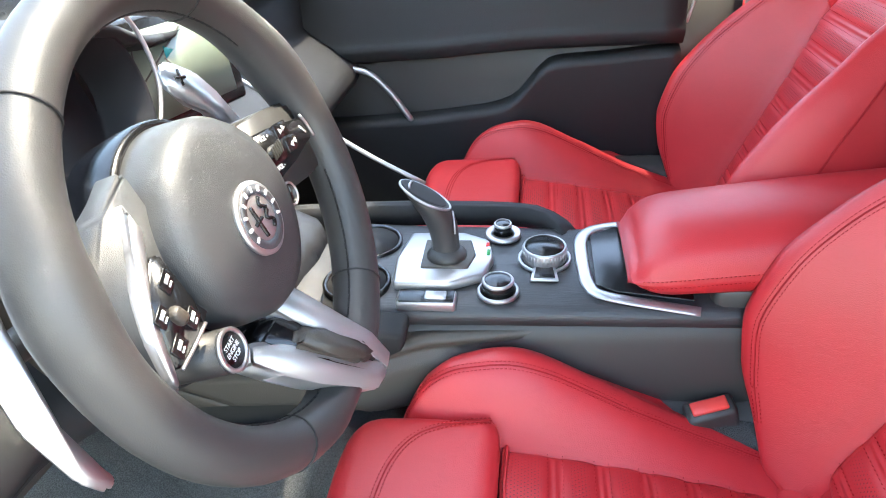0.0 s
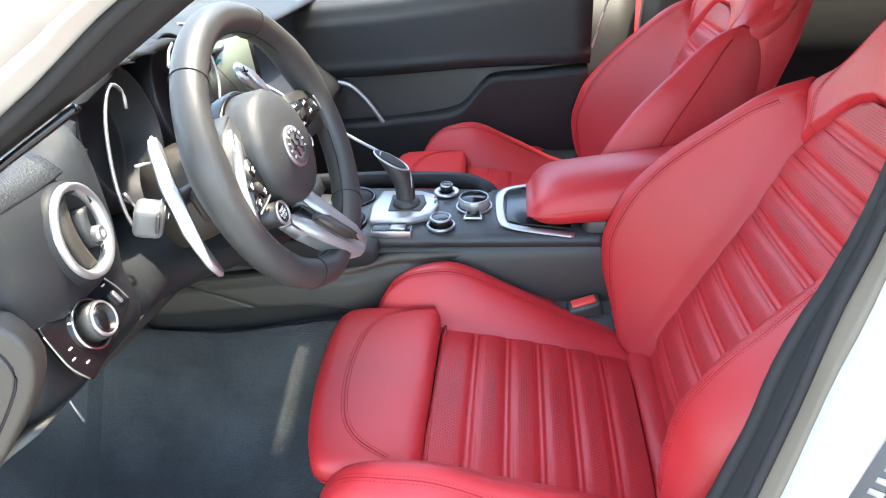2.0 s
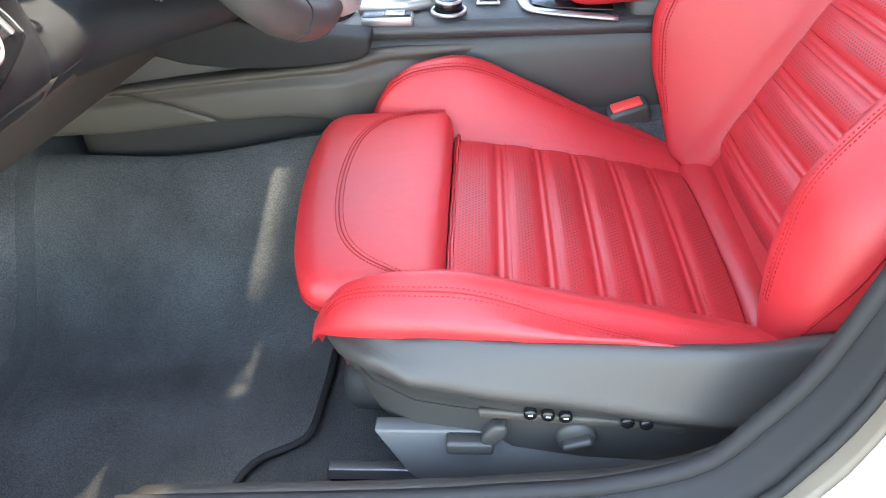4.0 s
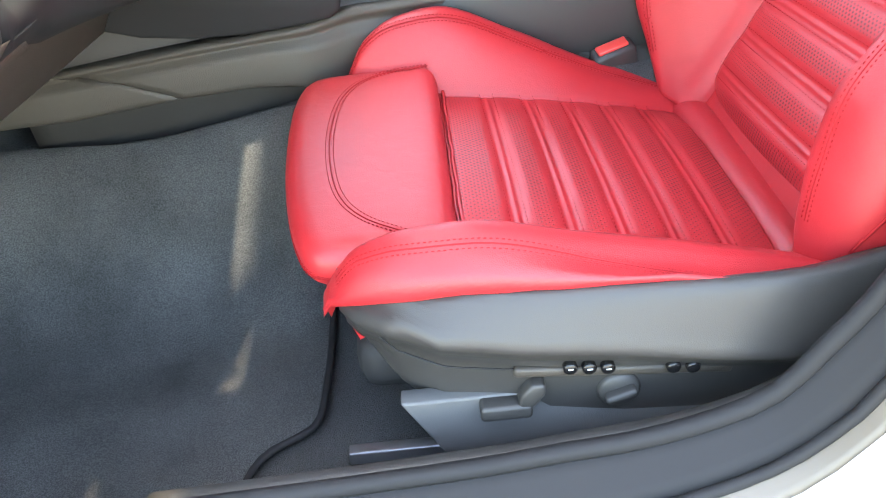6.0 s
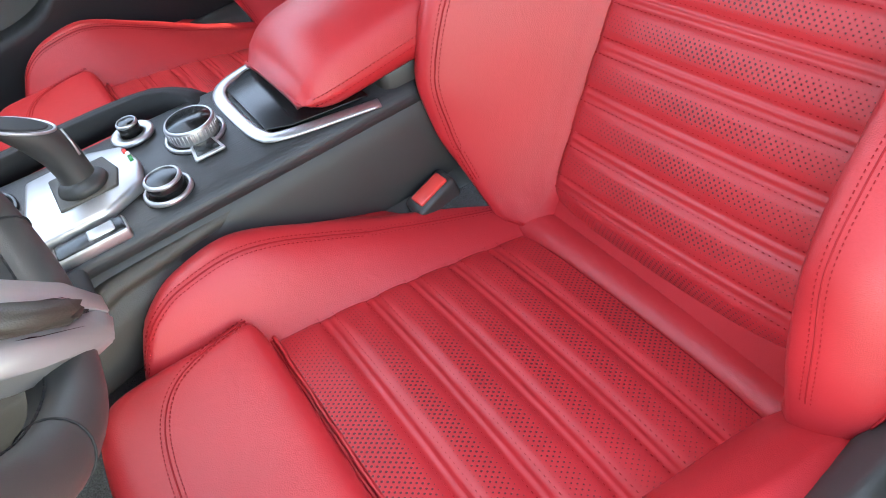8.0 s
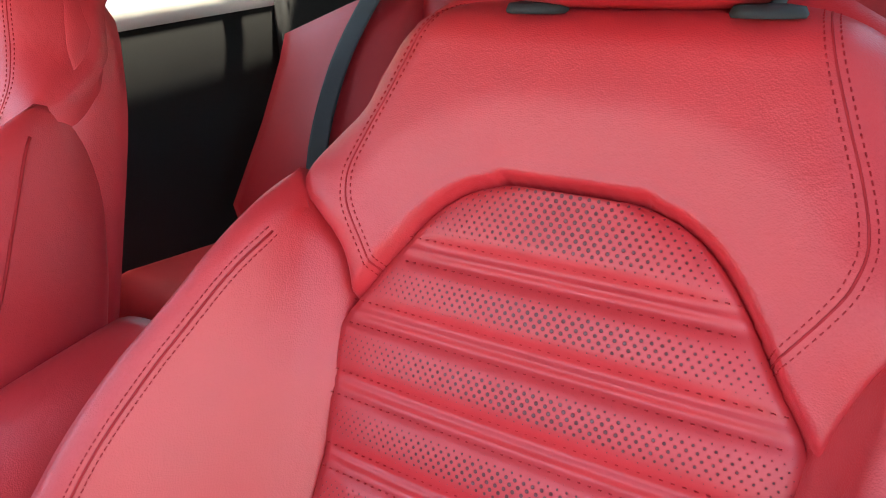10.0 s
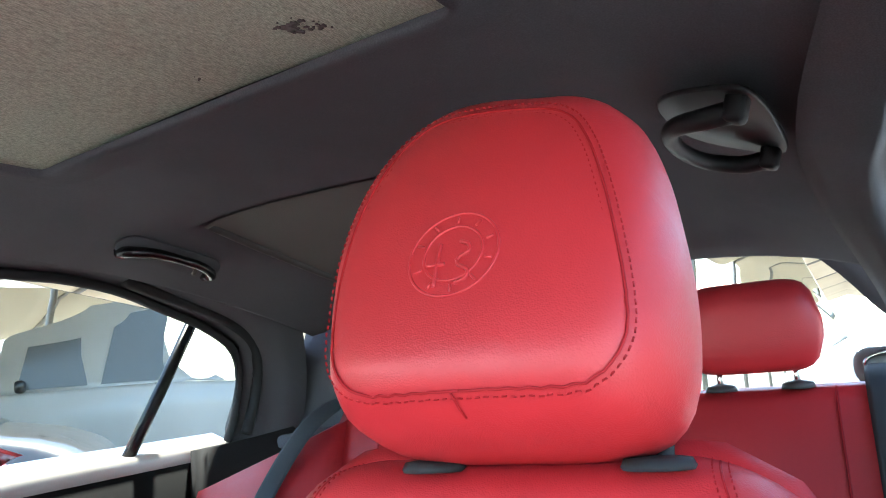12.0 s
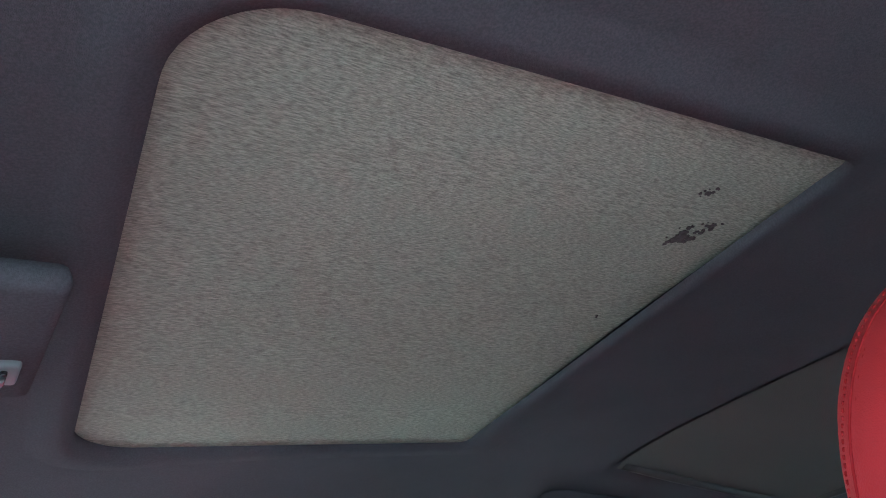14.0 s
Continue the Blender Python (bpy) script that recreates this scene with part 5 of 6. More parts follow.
prism("tray_well", [(0.102, 0.30), (0.125, 0.287), (0.21, 0.272), (0.21, 0.44), (0.13, 0.430), (0.10, 0.41)], 0.002, pose(0, 0, ZT + 0.0015), gloss_black, con, bevel=0.0006)
# gear gate
gt = [(-0.138, 0.285), (-0.142, 0.34), (-0.13, 0.40), (-0.06, 0.402), (-0.028, 0.385), (-0.020, 0.345), (-0.030, 0.305), (-0.07, 0.285)]
prism("gear_bezel", gt, 0.014, pose(0, 0, ZT - 0.002), silver, con, bevel=0.005, seg=3)
prism("gate_well", [(-0.108, 0.315), (-0.108, 0.378), (-0.05, 0.378), (-0.042, 0.345), (-0.05, 0.315)], 0.0145, pose(0, 0, ZT), dark_plastic, con, bevel=0.002)
block("flag_mark", (0.004, 0.012, 0.001), pose(-0.027, 0.352, ZT + 0.0125), material("green_mark", (0.02, 0.25, 0.06), 0.4), con, bevel=0)
block("flag_mark", (0.004, 0.008, 0.001), pose(-0.027, 0.362, ZT + 0.0125), white_mark, con, bevel=0)
block("flag_mark", (0.004, 0.008, 0.001), pose(-0.029, 0.370, ZT + 0.0125), buckle_red, con, bevel=0)
block("parking_brake_frame", (0.07, 0.026, 0.014), pose(-0.095, 0.268, ZT - 0.002), silver, con, bevel=0.003)
block("parking_brake_well", (0.066, 0.0235, 0.0145), pose(-0.095, 0.268, ZT - 0.001), gloss_black, con, bevel=0.002)
block("parking_brake_switch", (0.026, 0.016, 0.010), pose(-0.084, 0.268, ZT + 0.003), silver, con, bevel=0.002)
for y in (0.30, 0.392):
    lathe("cup_holder", [(0.030, -0.05), (0.034, -0.05), (0.036, 0.0), (0.040, 0.002), (0.042, 0.0), (0.042, -0.05)], pose(-0.185, y, ZT + 0.002), gloss_black, con)
    lathe("cup_well", [(0, 0), (0.036, 0), (0.036, 0.002), (0, 0.002)], pose(-0.185, y, ZT - 0.001), rubber, con)
con.matrix_world = Matrix.Translation((0, 0.345, 0.69)) @ pose(0, 0, 0, 5.5) @ Matrix.Translation((0, -0.345, -0.69))
# gear lever
gl = thing("gear_lever", "black leather gear lever with silver edging", "gear lever")
GY = 0.342


def lever_ring(cx, cz, hx, hy, tilt, n=28, grow=0.0):
    t = radians(tilt)
    return [np.array((cx + (hx + grow) * math.cos(a) * math.cos(t), GY + (hy + grow) * math.sin(a), cz - (hx + grow) * math.cos(a) * math.sin(t))) for a in np.linspace(0, 2 * math.pi, n, endpoint=False)]


LR = [(-0.078, 0.690, 0.0190, 0.0170, 0), (-0.0785, 0.705, 0.0175, 0.0160, 0), (-0.079, 0.722, 0.0170, 0.0155, 2), (-0.081, 0.738, 0.0185, 0.0168, 8), (-0.086, 0.754, 0.0230, 0.0195, 17), (-0.093, 0.768, 0.0285, 0.0220, 24), (-0.0985, 0.778, 0.0325, 0.0230, 28), (-0.1010, 0.7835, 0.0335, 0.0225, 29.5), (-0.1022, 0.7862, 0.0315, 0.0205, 30)]
rings("lever_grip", [lever_ring(*q) for q in LR], black_leather, gl)
lathe("lever_boot", [(0, 0), (0.026, 0), (0.024, 0.006), (0.018, 0.012), (0, 0.012)], pose(-0.078, GY, ZT + 0.012), black_leather, gl)
tube("lever_edging", lever_ring(-0.1010, 0.7837, 0.0335, 0.0225, 29.5, grow=0.0003), 0.0016, silver, gl, "satin silver edging", n=6, loop=True)
rings("lever_top", [lever_ring(-0.1020, 0.7858, 0.0305, 0.0195, 30), lever_ring(-0.1026, 0.7872, 0.0300, 0.0190, 30), lever_ring(-0.1028, 0.7877, 0.0270, 0.0160, 30)], rubber, gl, "black lever top")
tube("shift_button", [(-0.118, GY - 0.010, 0.7975), (-0.119, GY, 0.7985), (-0.118, GY + 0.010, 0.7975)], 0.0014, silver, gl, n=6)
tube("lever_edging", smooth_line([(-0.068, GY - 0.004, 0.765), (-0.066, GY - 0.010, 0.752), (-0.0655, GY - 0.012, 0.738)], 8), 0.0012, silver, gl, n=6)
# armrest
arm = thing("console_armrest", "red leather centre armrest on the console", "armrest")
rs = []
for q in np.linspace(0, 1, 30):
    x = 0.135 + 0.36 * q
    e = max(0.04, 1 - (1 - min(1, q * 5.5)) ** 3) ** 0.55
    w = 0.092 * (0.80 + 0.20 * e)
    c = closed_curve([(-w, 0.722), (-w * 0.99, 0.745), (-w * 0.88, 0.772), (-w * 0.5, 0.790), (0, 0.795), (w * 0.5, 0.790), (w * 0.88, 0.772), (w * 0.99, 0.745), (w, 0.722), (w * 0.8, 0.700), (0, 0.694), (-w * 0.8, 0.700)], 44)
    dip = 0.030 * (1 - q) ** 1.3
    rs.append([np.array((x, CY + a, 0.735 + (b - 0.735) * e + 0.015 * q - 0.004 - dip * float(np.clip((b - 0.68) / 0.07, 0.15, 1)))) for a, b in c])
ar = rings("armrest_pad", rs, red, arm)
for sgn in (-1, 1):
    P = [np.array((0.15 + 0.33 * q, CY + sgn * 0.0925 * (0.8 + 0.2 * (max(0.04, 1 - (1 - min(1, (q * 0.92 + 0.04) * 5.5)) ** 3) ** 0.55)), 0.728 + 0.015 * q - 0.020 * (1 - q) ** 1.3)) for q in np.linspace(0, 1, 30)]
    sew(P, [np.array((0, sgn, 0.0))] * 30, [np.array((0, sgn, 0.0))] * 30, ar)
block("armrest_base", (0.34, 0.16, 0.05), pose(0.40, CY, 0.68), black_plastic, arm, bevel=0.012)
# buckle
bk = thing("belt_buckle", "black belt buckle with red release button", "belt buckle")
bm_ = basis((0.235, 0.243, 0.556), (0.96, 0.1, 0.28), (-0.25, -0.25, 0.93))
block("buckle_body", (0.058, 0.030, 0.05), bm_ @ pose(0, 0, -0.018), black_plastic, bk, bevel=0.006)
block("release_button", (0.042, 0.018, 0.008), bm_ @ pose(0, 0, 0.007), buckle_red, bk, bevel=0.002)
block("buckle_stalk", (0.045, 0.018, 0.14), bm_ @ pose(0.005, 0, -0.10), rubber, bk, bevel=0.005)

# ---- steering wheel, column, dashboard ----
WC = Vector((-0.178, -0.030, 0.926))
TILT, YAW = radians(20.5), radians(-6.5)
TURN = radians(10)
WN = Vector((math.cos(TILT) * math.cos(YAW), math.cos(TILT) * math.sin(YAW), math.sin(TILT)))   # towards the driver
WR = Vector((-math.sin(YAW), math.cos(YAW), 0))           # to the passenger side
WU = WN.cross(WR)                                         # up in the wheel's plane


def wp(u, r, n=0.0):
    c, s = math.cos(TURN), math.sin(TURN)
    return WC + WR * (r * c - u * s) + WU * (u * c + r * s) + WN * n


wheel = thing("steering_wheel", "black leather steering wheel with silver spokes", "steering wheel")
R = 0.1635
rim = []
for a in np.linspace(0, 2 * math.pi, 96, endpoint=False):
    r_, u_ = R * math.sin(a), R * math.cos(a)
    if u_ < -0.157:
        u_ = -0.157 - (abs(u_) - 0.157) * 0.35
    rim.append(wp(u_, r_))
radii = []
for a in np.linspace(0, 2 * math.pi, 96, endpoint=False):
    g = max(math.exp(-((a - math.pi * q) / 0.22) ** 2) for q in (0.40, 1.60))
    radii.append(0.0190 + 0.0025 * g)
tube("rim", rim, radii, black_leather, wheel, "black leather rim", n=18, loop=True, up=WN, flat=1.1)
for a in (0.62, 2.55, 3.73, 5.66):
    r_, u_ = R * math.sin(a), R * math.cos(a)
    if u_ < -0.157:
        u_ = -0.157 - (abs(u_) - 0.157) * 0.35
    c = wp(u_, r_)
    t = (WR * math.cos(a) - WU * math.sin(a)).normalized()
    e1 = (WR * math.sin(a) + WU * math.cos(a)).normalized()
    tube("rim_joint", [c + (e1 * math.cos(q) + WN * 1.1 * math.sin(q)) * 0.0195 for q in np.linspace(0, 2 * math.pi, 24, endpoint=False)], 0.0008, rubber, wheel, n=5, loop=True)
# stitching on the inside of the rim
rows = []
for lo, hi in ((-1.0, 1.0), (1.9, 4.38)):
    row = []
    for a in np.linspace(lo, hi, 60):
        r_, u_ = (R - 0.0190) * math.sin(a), (R - 0.0190) * math.cos(a)
        if u_ < -0.138:
            u_ = -0.138 - (abs(u_) - 0.138) * 0.35
        row.append((np.array(wp(u_, r_, 0.004)), -np.array(WR * math.sin(a) + WU * math.cos(a))))
    rows.append(row)
stitches("rim_stitching", rows, rubber, wheel, step=0.006, long=0.007, wide=0.0016)
hub_o = [(0.072 * math.cos(a) * (1 + 0.03 * math.cos(2 * a)), 0.0715 * math.sin(a)) for a in np.linspace(0, 2 * math.pi, 72, endpoint=False)]
rs = []
for q, n in [(1.0, -0.06), (1.02, -0.03), (1.0, -0.006), (0.975, 0.010), (0.90, 0.0185), (0.74, 0.0225), (0.4, 0.0245), (0.03, 0.025)]:
    rs.append([wp(u * q + 0.004, r * q - 0.011, n) for u, r in hub_o])
hub = rings("airbag_cover", rs, soft_plastic, wheel, "black grained airbag cover")
rs = []
for q, n in [(1.03, -0.065), (1.08, -0.04), (1.09, -0.022), (1.05, -0.016), (1.01, -0.018)]:
    rs.append([wp(u * q + 0.004, r * q - 0.011, n) for u, r in hub_o])
rings("hub_surround", rs, gloss_black, wheel)
emb = basis(wp(-0.003, -0.010, 0.0242), WR * math.cos(TURN) + WU * math.sin(TURN), WN)
lathe("emblem_ring", [(0, 0), (0.0262, 0), (0.0262, 0.003), (0.0240, 0.004), (0, 0.0035)], emb, silver, hub)
lathe("emblem_band", [(0.0165, 0.0034), (0.0228, 0.0034), (0.0228, 0.0046), (0.0165, 0.0046)], emb, material("emblem_grey", (0.06, 0.06, 0.065), 0.35), hub)
for p in ([(-0.011, 0), (-0.001, 0)], [(-0.006, -0.012), (-0.006, 0.012)], [(0.006, -0.012), (0.010, -0.008), (0.004, -0.003), (0.010, 0.002), (0.004, 0.007), (0.008, 0.012)]):
    tube("emblem_shape", [emb @ Vector((a, b, 0.0045)) for a, b in smooth_line(p, 14)], 0.0015, gloss_black, hub, n=6)
for k_ in range(10):
    a = radians(200 - 25 * k_)
    tube("emblem_shape", [emb @ Vector((q * math.cos(a), q * math.sin(a), 0.0048)) for q in (0.0178, 0.0218)], 0.0013, white_mark, hub, n=5)
def plate(name, pts, n0, n1, mat, parent, label="", bev=0.004, lap=0.0):
    """A bevelled plate in the wheel's plane; lap lifts its lower end over the rim."""
    up = lambda u: lap * float(ss(-0.105, -0.150, u) if u > -0.150 else 1.0)
    bm = bmesh.new()
    a = [bm.verts.new(wp(u, r, n1 + up(u))) for u, r in pts]
    b = [bm.verts.new(wp(u, r, n0 + up(u))) for u, r in pts]
    bm.faces.new(a)
    bm.faces.new(list(reversed(b)))
    for i in range(len(pts)):
        j = (i + 1) % len(pts)
        bm.faces.new((a[i], b[i], b[j], a[j]))
    bmesh.ops.bevel(bm, geom=list(bm.edges), offset=bev, segments=2, affect="EDGES", clamp_overlap=True)
    return part(name, bm, mat, parent, label)


# spokes: two side spokes with switch panels, one forked spoke below
WF = Matrix(((WR.x, WU.x, WN.x, 0), (WR.y, WU.y, WN.y, 0), (WR.z, WU.z, WN.z, 0), (0, 0, 0, 1)))


def on_wheel(u, r, n, turn=0.0):
    """A pose on the wheel's face: x to the passenger side, y up, z to the driver."""
    return Matrix.Translation(wp(u, r, n)) @ WF @ pose(0, 0, 0, 0, 0, math.degrees(TURN) + turn)


plate("side_spoke", [(0.078, -0.058), (0.066, -0.095), (0.050, -0.128), (0.020, -0.146), (-0.024, -0.146), (-0.030, -0.100), (-0.024, -0.062)], -0.024, 0.001, soft_plastic, wheel)
plate("side_spoke", [(0.046, 0.045), (0.032, 0.10), (0.018, 0.150), (-0.020, 0.158), (-0.046, 0.138), (-0.034, 0.114), (-0.026, 0.045)], -0.024, 0.001, black_leather, wheel)
plate("spoke_trim", [(0.068, -0.082), (0.044, -0.100), (0.026, -0.118), (0.004, -0.131), (-0.022, -0.139), (-0.034, -0.143), (-0.029, -0.134), (-0.018, -0.1315), (0.004, -0.1245), (0.018, -0.117), (0.033, -0.097), (0.046, -0.082)], -0.012, 0.008, silver, wheel, "satin silver spoke edging", bev=0.003)
sw = plate("switch_panel", [(0.031, -0.086), (0.0325, -0.095), (0.0175, -0.1155), (0.004, -0.123), (-0.018, -0.130), (-0.024, -0.129), (-0.021, -0.092), (-0.006, -0.086)], 0.0, 0.009, gloss_black, wheel, "gloss black switch panel", bev=0.002)
for u, r, a, b in ((0.017, -0.096, 0.014, 0.011), (0.006, -0.116, 0.013, 0.010), (-0.011, -0.098, 0.013, 0.011), (-0.014, -0.120, 0.014, 0.011)):
    block("switch_key", (a, b, 0.002), on_wheel(u, r, 0.009, 18), gloss_black, sw, bevel=0.0015)
    block("key_mark", (0.0062, 0.0028, 0.0005), on_wheel(u + 0.0012, r, 0.0103, 18), white_mark, sw, bevel=0)
    block("key_mark", (0.0042, 0.0012, 0.0005), on_wheel(u - 0.0026, r, 0.0103, 18), white_mark, sw, bevel=0)
block("thumb_wheel", (0.009, 0.013, 0.010), on_wheel(-0.001, -0.1075, 0.010, 18), dark_plastic, sw, bevel=0.003)
tube("panel_edging", [wp(u, r, 0.009) for u, r in smooth_line([(-0.0205, -0.092), (-0.0225, -0.110), (-0.0235, -0.129)], 10)], 0.0014, silver, sw, n=6)
sw = plate("switch_panel", [(0.031, 0.050), (0.020, 0.092), (0.004, 0.138), (-0.016, 0.141), (-0.015, 0.100), (-0.013, 0.055)], 0.0, 0.009, gloss_black, wheel, "gloss black switch panel", bev=0.002)
tube("panel_edging", [wp(u, r, 0.009) for u, r in smooth_line([(0.006, 0.1385), (-0.005, 0.1415), (-0.0165, 0.142)], 10)], 0.0014, silver, sw, n=6)
for u, r in ((0.012, 0.101), (-0.003, 0.106)):
    block("switch_key", (0.020, 0.0125, 0.002), on_wheel(u, r, 0.009, -14), gloss_black, sw, bevel=0.0015)
    for e in (-0.003, 0.003):
        prism("key_arrow", [(-0.0025, -0.0026), (0.0025, 0.0), (-0.0025, 0.0026)], 0.0004, on_wheel(u, r + e, 0.0101, -14 if u > 0 else 166), white_mark, sw, bevel=0)
block("key_mark", (0.010, 0.0015, 0.0005), on_wheel(-0.004, 0.131, 0.0091, -60), white_mark, sw, bevel=0)
block("thumb_wheel", (0.017, 0.009, 0.010), on_wheel(0.007, 0.075, 0.008, -12), black_plastic, sw, bevel=0.004)
for k_ in range(5):
    block("wheel_rib", (0.0016, 0.010, 0.002), on_wheel(0.007, 0.068 + 0.0035 * k_, 0.0132, -12), dark_plastic, sw, bevel=0.0005)
cb = lathe("round_button", [(0, 0), (0.0080, 0), (0.0080, 0.003), (0, 0.0035)], on_wheel(-0.032, 0.077, -0.002), gloss_black, wheel, n=20)
lathe("button_ring", [(0.0083, 0), (0.0106, 0), (0.0106, 0.003), (0.0092, 0.0042), (0.0083, 0.003)], on_wheel(-0.032, 0.077, -0.002), silver, cb, n=24)
plate("lower_spoke", [(-0.060, 0.000), (-0.078, 0.010), (-0.115, 0.022), (-0.150, 0.034), (-0.182, 0.040), (-0.186, 0.020), (-0.170, 0.021), (-0.147, 0.012), (-0.102, -0.010), (-0.066, -0.030)], -0.016, 0.006, lit_silver, wheel, "satin silver lower spoke", bev=0.003, lap=0.019)
plate("lower_spoke", [(-0.062, -0.066), (-0.070, -0.080), (-0.098, -0.063), (-0.128, -0.045), (-0.160, -0.020), (-0.181, -0.004), (-0.1865, 0.0195), (-0.1705, 0.0205), (-0.157, 0.002), (-0.130, -0.012), (-0.101, -0.030), (-0.080, -0.045)], -0.016, 0.0065, lit_silver, wheel, "satin silver lower spoke", bev=0.003, lap=0.019)
plate("spoke_infill", [(-0.070, -0.030), (-0.102, -0.0035), (-0.147, 0.0195), (-0.1695, 0.0200), (-0.1595, -0.0045), (-0.130, -0.0205), (-0.101, -0.0385), (-0.070, -0.058)], -0.02, 0.0045, gloss_black, wheel, bev=0.002, lap=0.019)
plate("spoke_pad", [(-0.090, -0.020), (-0.105, -0.006), (-0.144, 0.013), (-0.161, 0.016), (-0.152, -0.004), (-0.126, -0.019), (-0.092, -0.041)], 0.0, 0.014, dark_plastic, wheel, "dark satin pad in the forked spoke", bev=0.005, lap=0.017)
# start button on the left of the wheel's lower spoke
sb = tube("start_button_pod", [wp(-0.040, -0.096, -0.05), wp(-0.048, -0.088, 0.006)], 0.0150, black_plastic, wheel, n=24)
SBF = Matrix.Translation(wp(-0.048, -0.088, 0.007)) @ Matrix(((WR.x, WU.x, WN.x, 0), (WR.y, WU.y, WN.y, 0), (WR.z, WU.z, WN.z, 0), (0, 0, 0, 1))) @ pose(0, 0, 0, 0, 0, math.degrees(TURN))
lathe("start_button_ring", [(0.0118, 0), (0.0150, 0), (0.0150, 0.003), (0.0125, 0.004)], SBF, silver, sb)
lathe("start_button", [(0, 0), (0.0120, 0), (0.0118, 0.002), (0, 0.001)], SBF, gloss_black, sb)


def text(name, words, size, m, mat, parent):
    cu = bpy.data.curves.new(name, "FONT")
    cu.body, cu.size, cu.extrude, cu.align_x, cu.align_y = words, size, 0.0002, "CENTER", "CENTER"
    tmp = bpy.data.objects.new(name, cu)
    scene.collection.objects.link(tmp)
    dg = bpy.context.evaluated_depsgraph_get()
    me = bpy.data.meshes.new_from_object(tmp.evaluated_get(dg))
    bpy.data.objects.remove(tmp)
    me.transform(m)
    me.materials.clear()
    me.materials.append(mat)
    ob = new(name, me)
    ob.parent = parent
    return ob


for words, u in (("VOL +", 0.0195), ("VOL -", -0.0065)):
    text("switch_lettering", words, 0.0052, on_wheel(u, 0.0735, 0.0095, -12), white_mark, wheel)
text("start_lettering", "START\nENGINE\nSTOP", 0.0046, SBF @ pose(0, 0, 0.0024), white_mark, sb)

TURN = 0.0
# column shroud, stalk and paddles
col = thing("steering_column", "black plastic steering column with silver shift paddles", "steering column")
rs = []
for n, q in ((-0.16, 1.15), (-0.12, 1.1), (-0.07, 0.95), (-0.052, 0.85)):
    rs.append([wp(-0.01 + u * q, r * q, n) for u, r in closed_curve([(0.05, 0), (0.045, 0.045), (0, 0.065), (-0.05, 0.05), (-0.06, 0), (-0.05, -0.05), (0, -0.065), (0.045, -0.045)], 40)])
rings("column_shroud", rs, dark_plastic, col)
PADDLES = (([(0.093, 0.090), (0.096, 0.098), (0.091, 0.107), (0.074, 0.126), (0.052, 0.137), (0.018, 0.145), (-0.02, 0.140), (-0.02, 0.124), (0.022, 0.124), (0.048, 0.112), (0.062, 0.098), (0.066, 0.090), (0.080, 0.084)], "satin silver shift paddle with a dark cross"),
           ([(0.104, -0.134), (0.106, -0.143), (0.098, -0.154), (0.062, -0.174), (0.005, -0.188), (-0.040, -0.186), (-0.060, -0.178), (-0.060, -0.168), (-0.010, -0.175), (0.050, -0.157), (0.090, -0.134)], "satin silver shift paddle"))
TURN = radians(10)
for pts, lab in PADDLES:
    sg = 1 if pts[0][1] > 0 else -1
    plate("shift_paddle", pts, -0.052, -0.044, silver, col, lab, bev=0.003)
    plate("paddle_arm", [(0.03, sg * 0.05), (0.025, sg * 0.128), (-0.015, sg * 0.128), (-0.03, sg * 0.05)], -0.064, -0.052, dark_plastic, col)
for a, b in ((0.013, 0.002), (0.002, 0.013)):
    block("paddle_mark", (a, b, 0.002), on_wheel(0.079, 0.102, -0.0440, -20), gloss_black, col, bevel=0)
tube("paddle_link", [wp(0.080, -0.150, -0.050), wp(0.092, -0.178, -0.056)], 0.0018, silver, col, n=6)
TURN = 0.0
stalk_grey = material("grey_stalk_plastic", (0.11, 0.108, 0.10), 0.45, grain=0.2, scale=900)
st = tube("stalk", [wp(0.0, -0.06, -0.075), wp(0.002, -0.12, -0.074), wp(0.005, -0.18, -0.068)], [0.008, 0.010, 0.011], black_plastic, col, n=12)
block("stalk_end", (0.03, 0.042, 0.032), Matrix.Translation(wp(0.006, -0.199, -0.066)) @ pose(0, 0, 0, 0, 14, 20), stalk_grey, col, bevel=0.007, seg=3)
block("stalk_button", (0.004, 0.026, 0.020), Matrix.Translation(wp(0.002, -0.210, -0.049)) @ pose(0, 0, 0, 0, 14, 20), black_plastic, col, bevel=0.003)

for k_ in range(3):
    block("stalk_mark", (0.0006, 0.010, 0.003), Matrix.Translation(wp(0.016 - 0.008 * k_, -0.190, -0.050)) @ pose(0, 0, 0, 0, 14, 20), white_mark, col, bevel=0)

dash = thing("dashboard", "dark soft skinned dashboard with round air vents", "dashboard")
rs = []
for y in np.linspace(-0.365, 1.07, 110):
    e = float(np.clip((y + 0.365) / 0.05, 0, 1)) ** 0.5
    hood = math.exp(-((y - 0.03) / 0.215) ** 4)
    clu = float(ss(-0.172, -0.150, y) * (1 - ss(0.235, 0.25, y)))      # instrument recess
    mid = float(ss(0.238, 0.252, y))                                   # centre and passenger side lie further back
    # Lower edge stretched rearward, added to keep sun off the floor mat.
    shade_lip = 0.11 * float(ss(-0.11, 0.10, y) * (1 - ss(0.28, 0.36, y)))
    bk_ = 0.125 * clu + 0.085 * mid
    pod = math.exp(-((y + 0.265) / 0.085) ** 4)                        # swell round the driver's vent
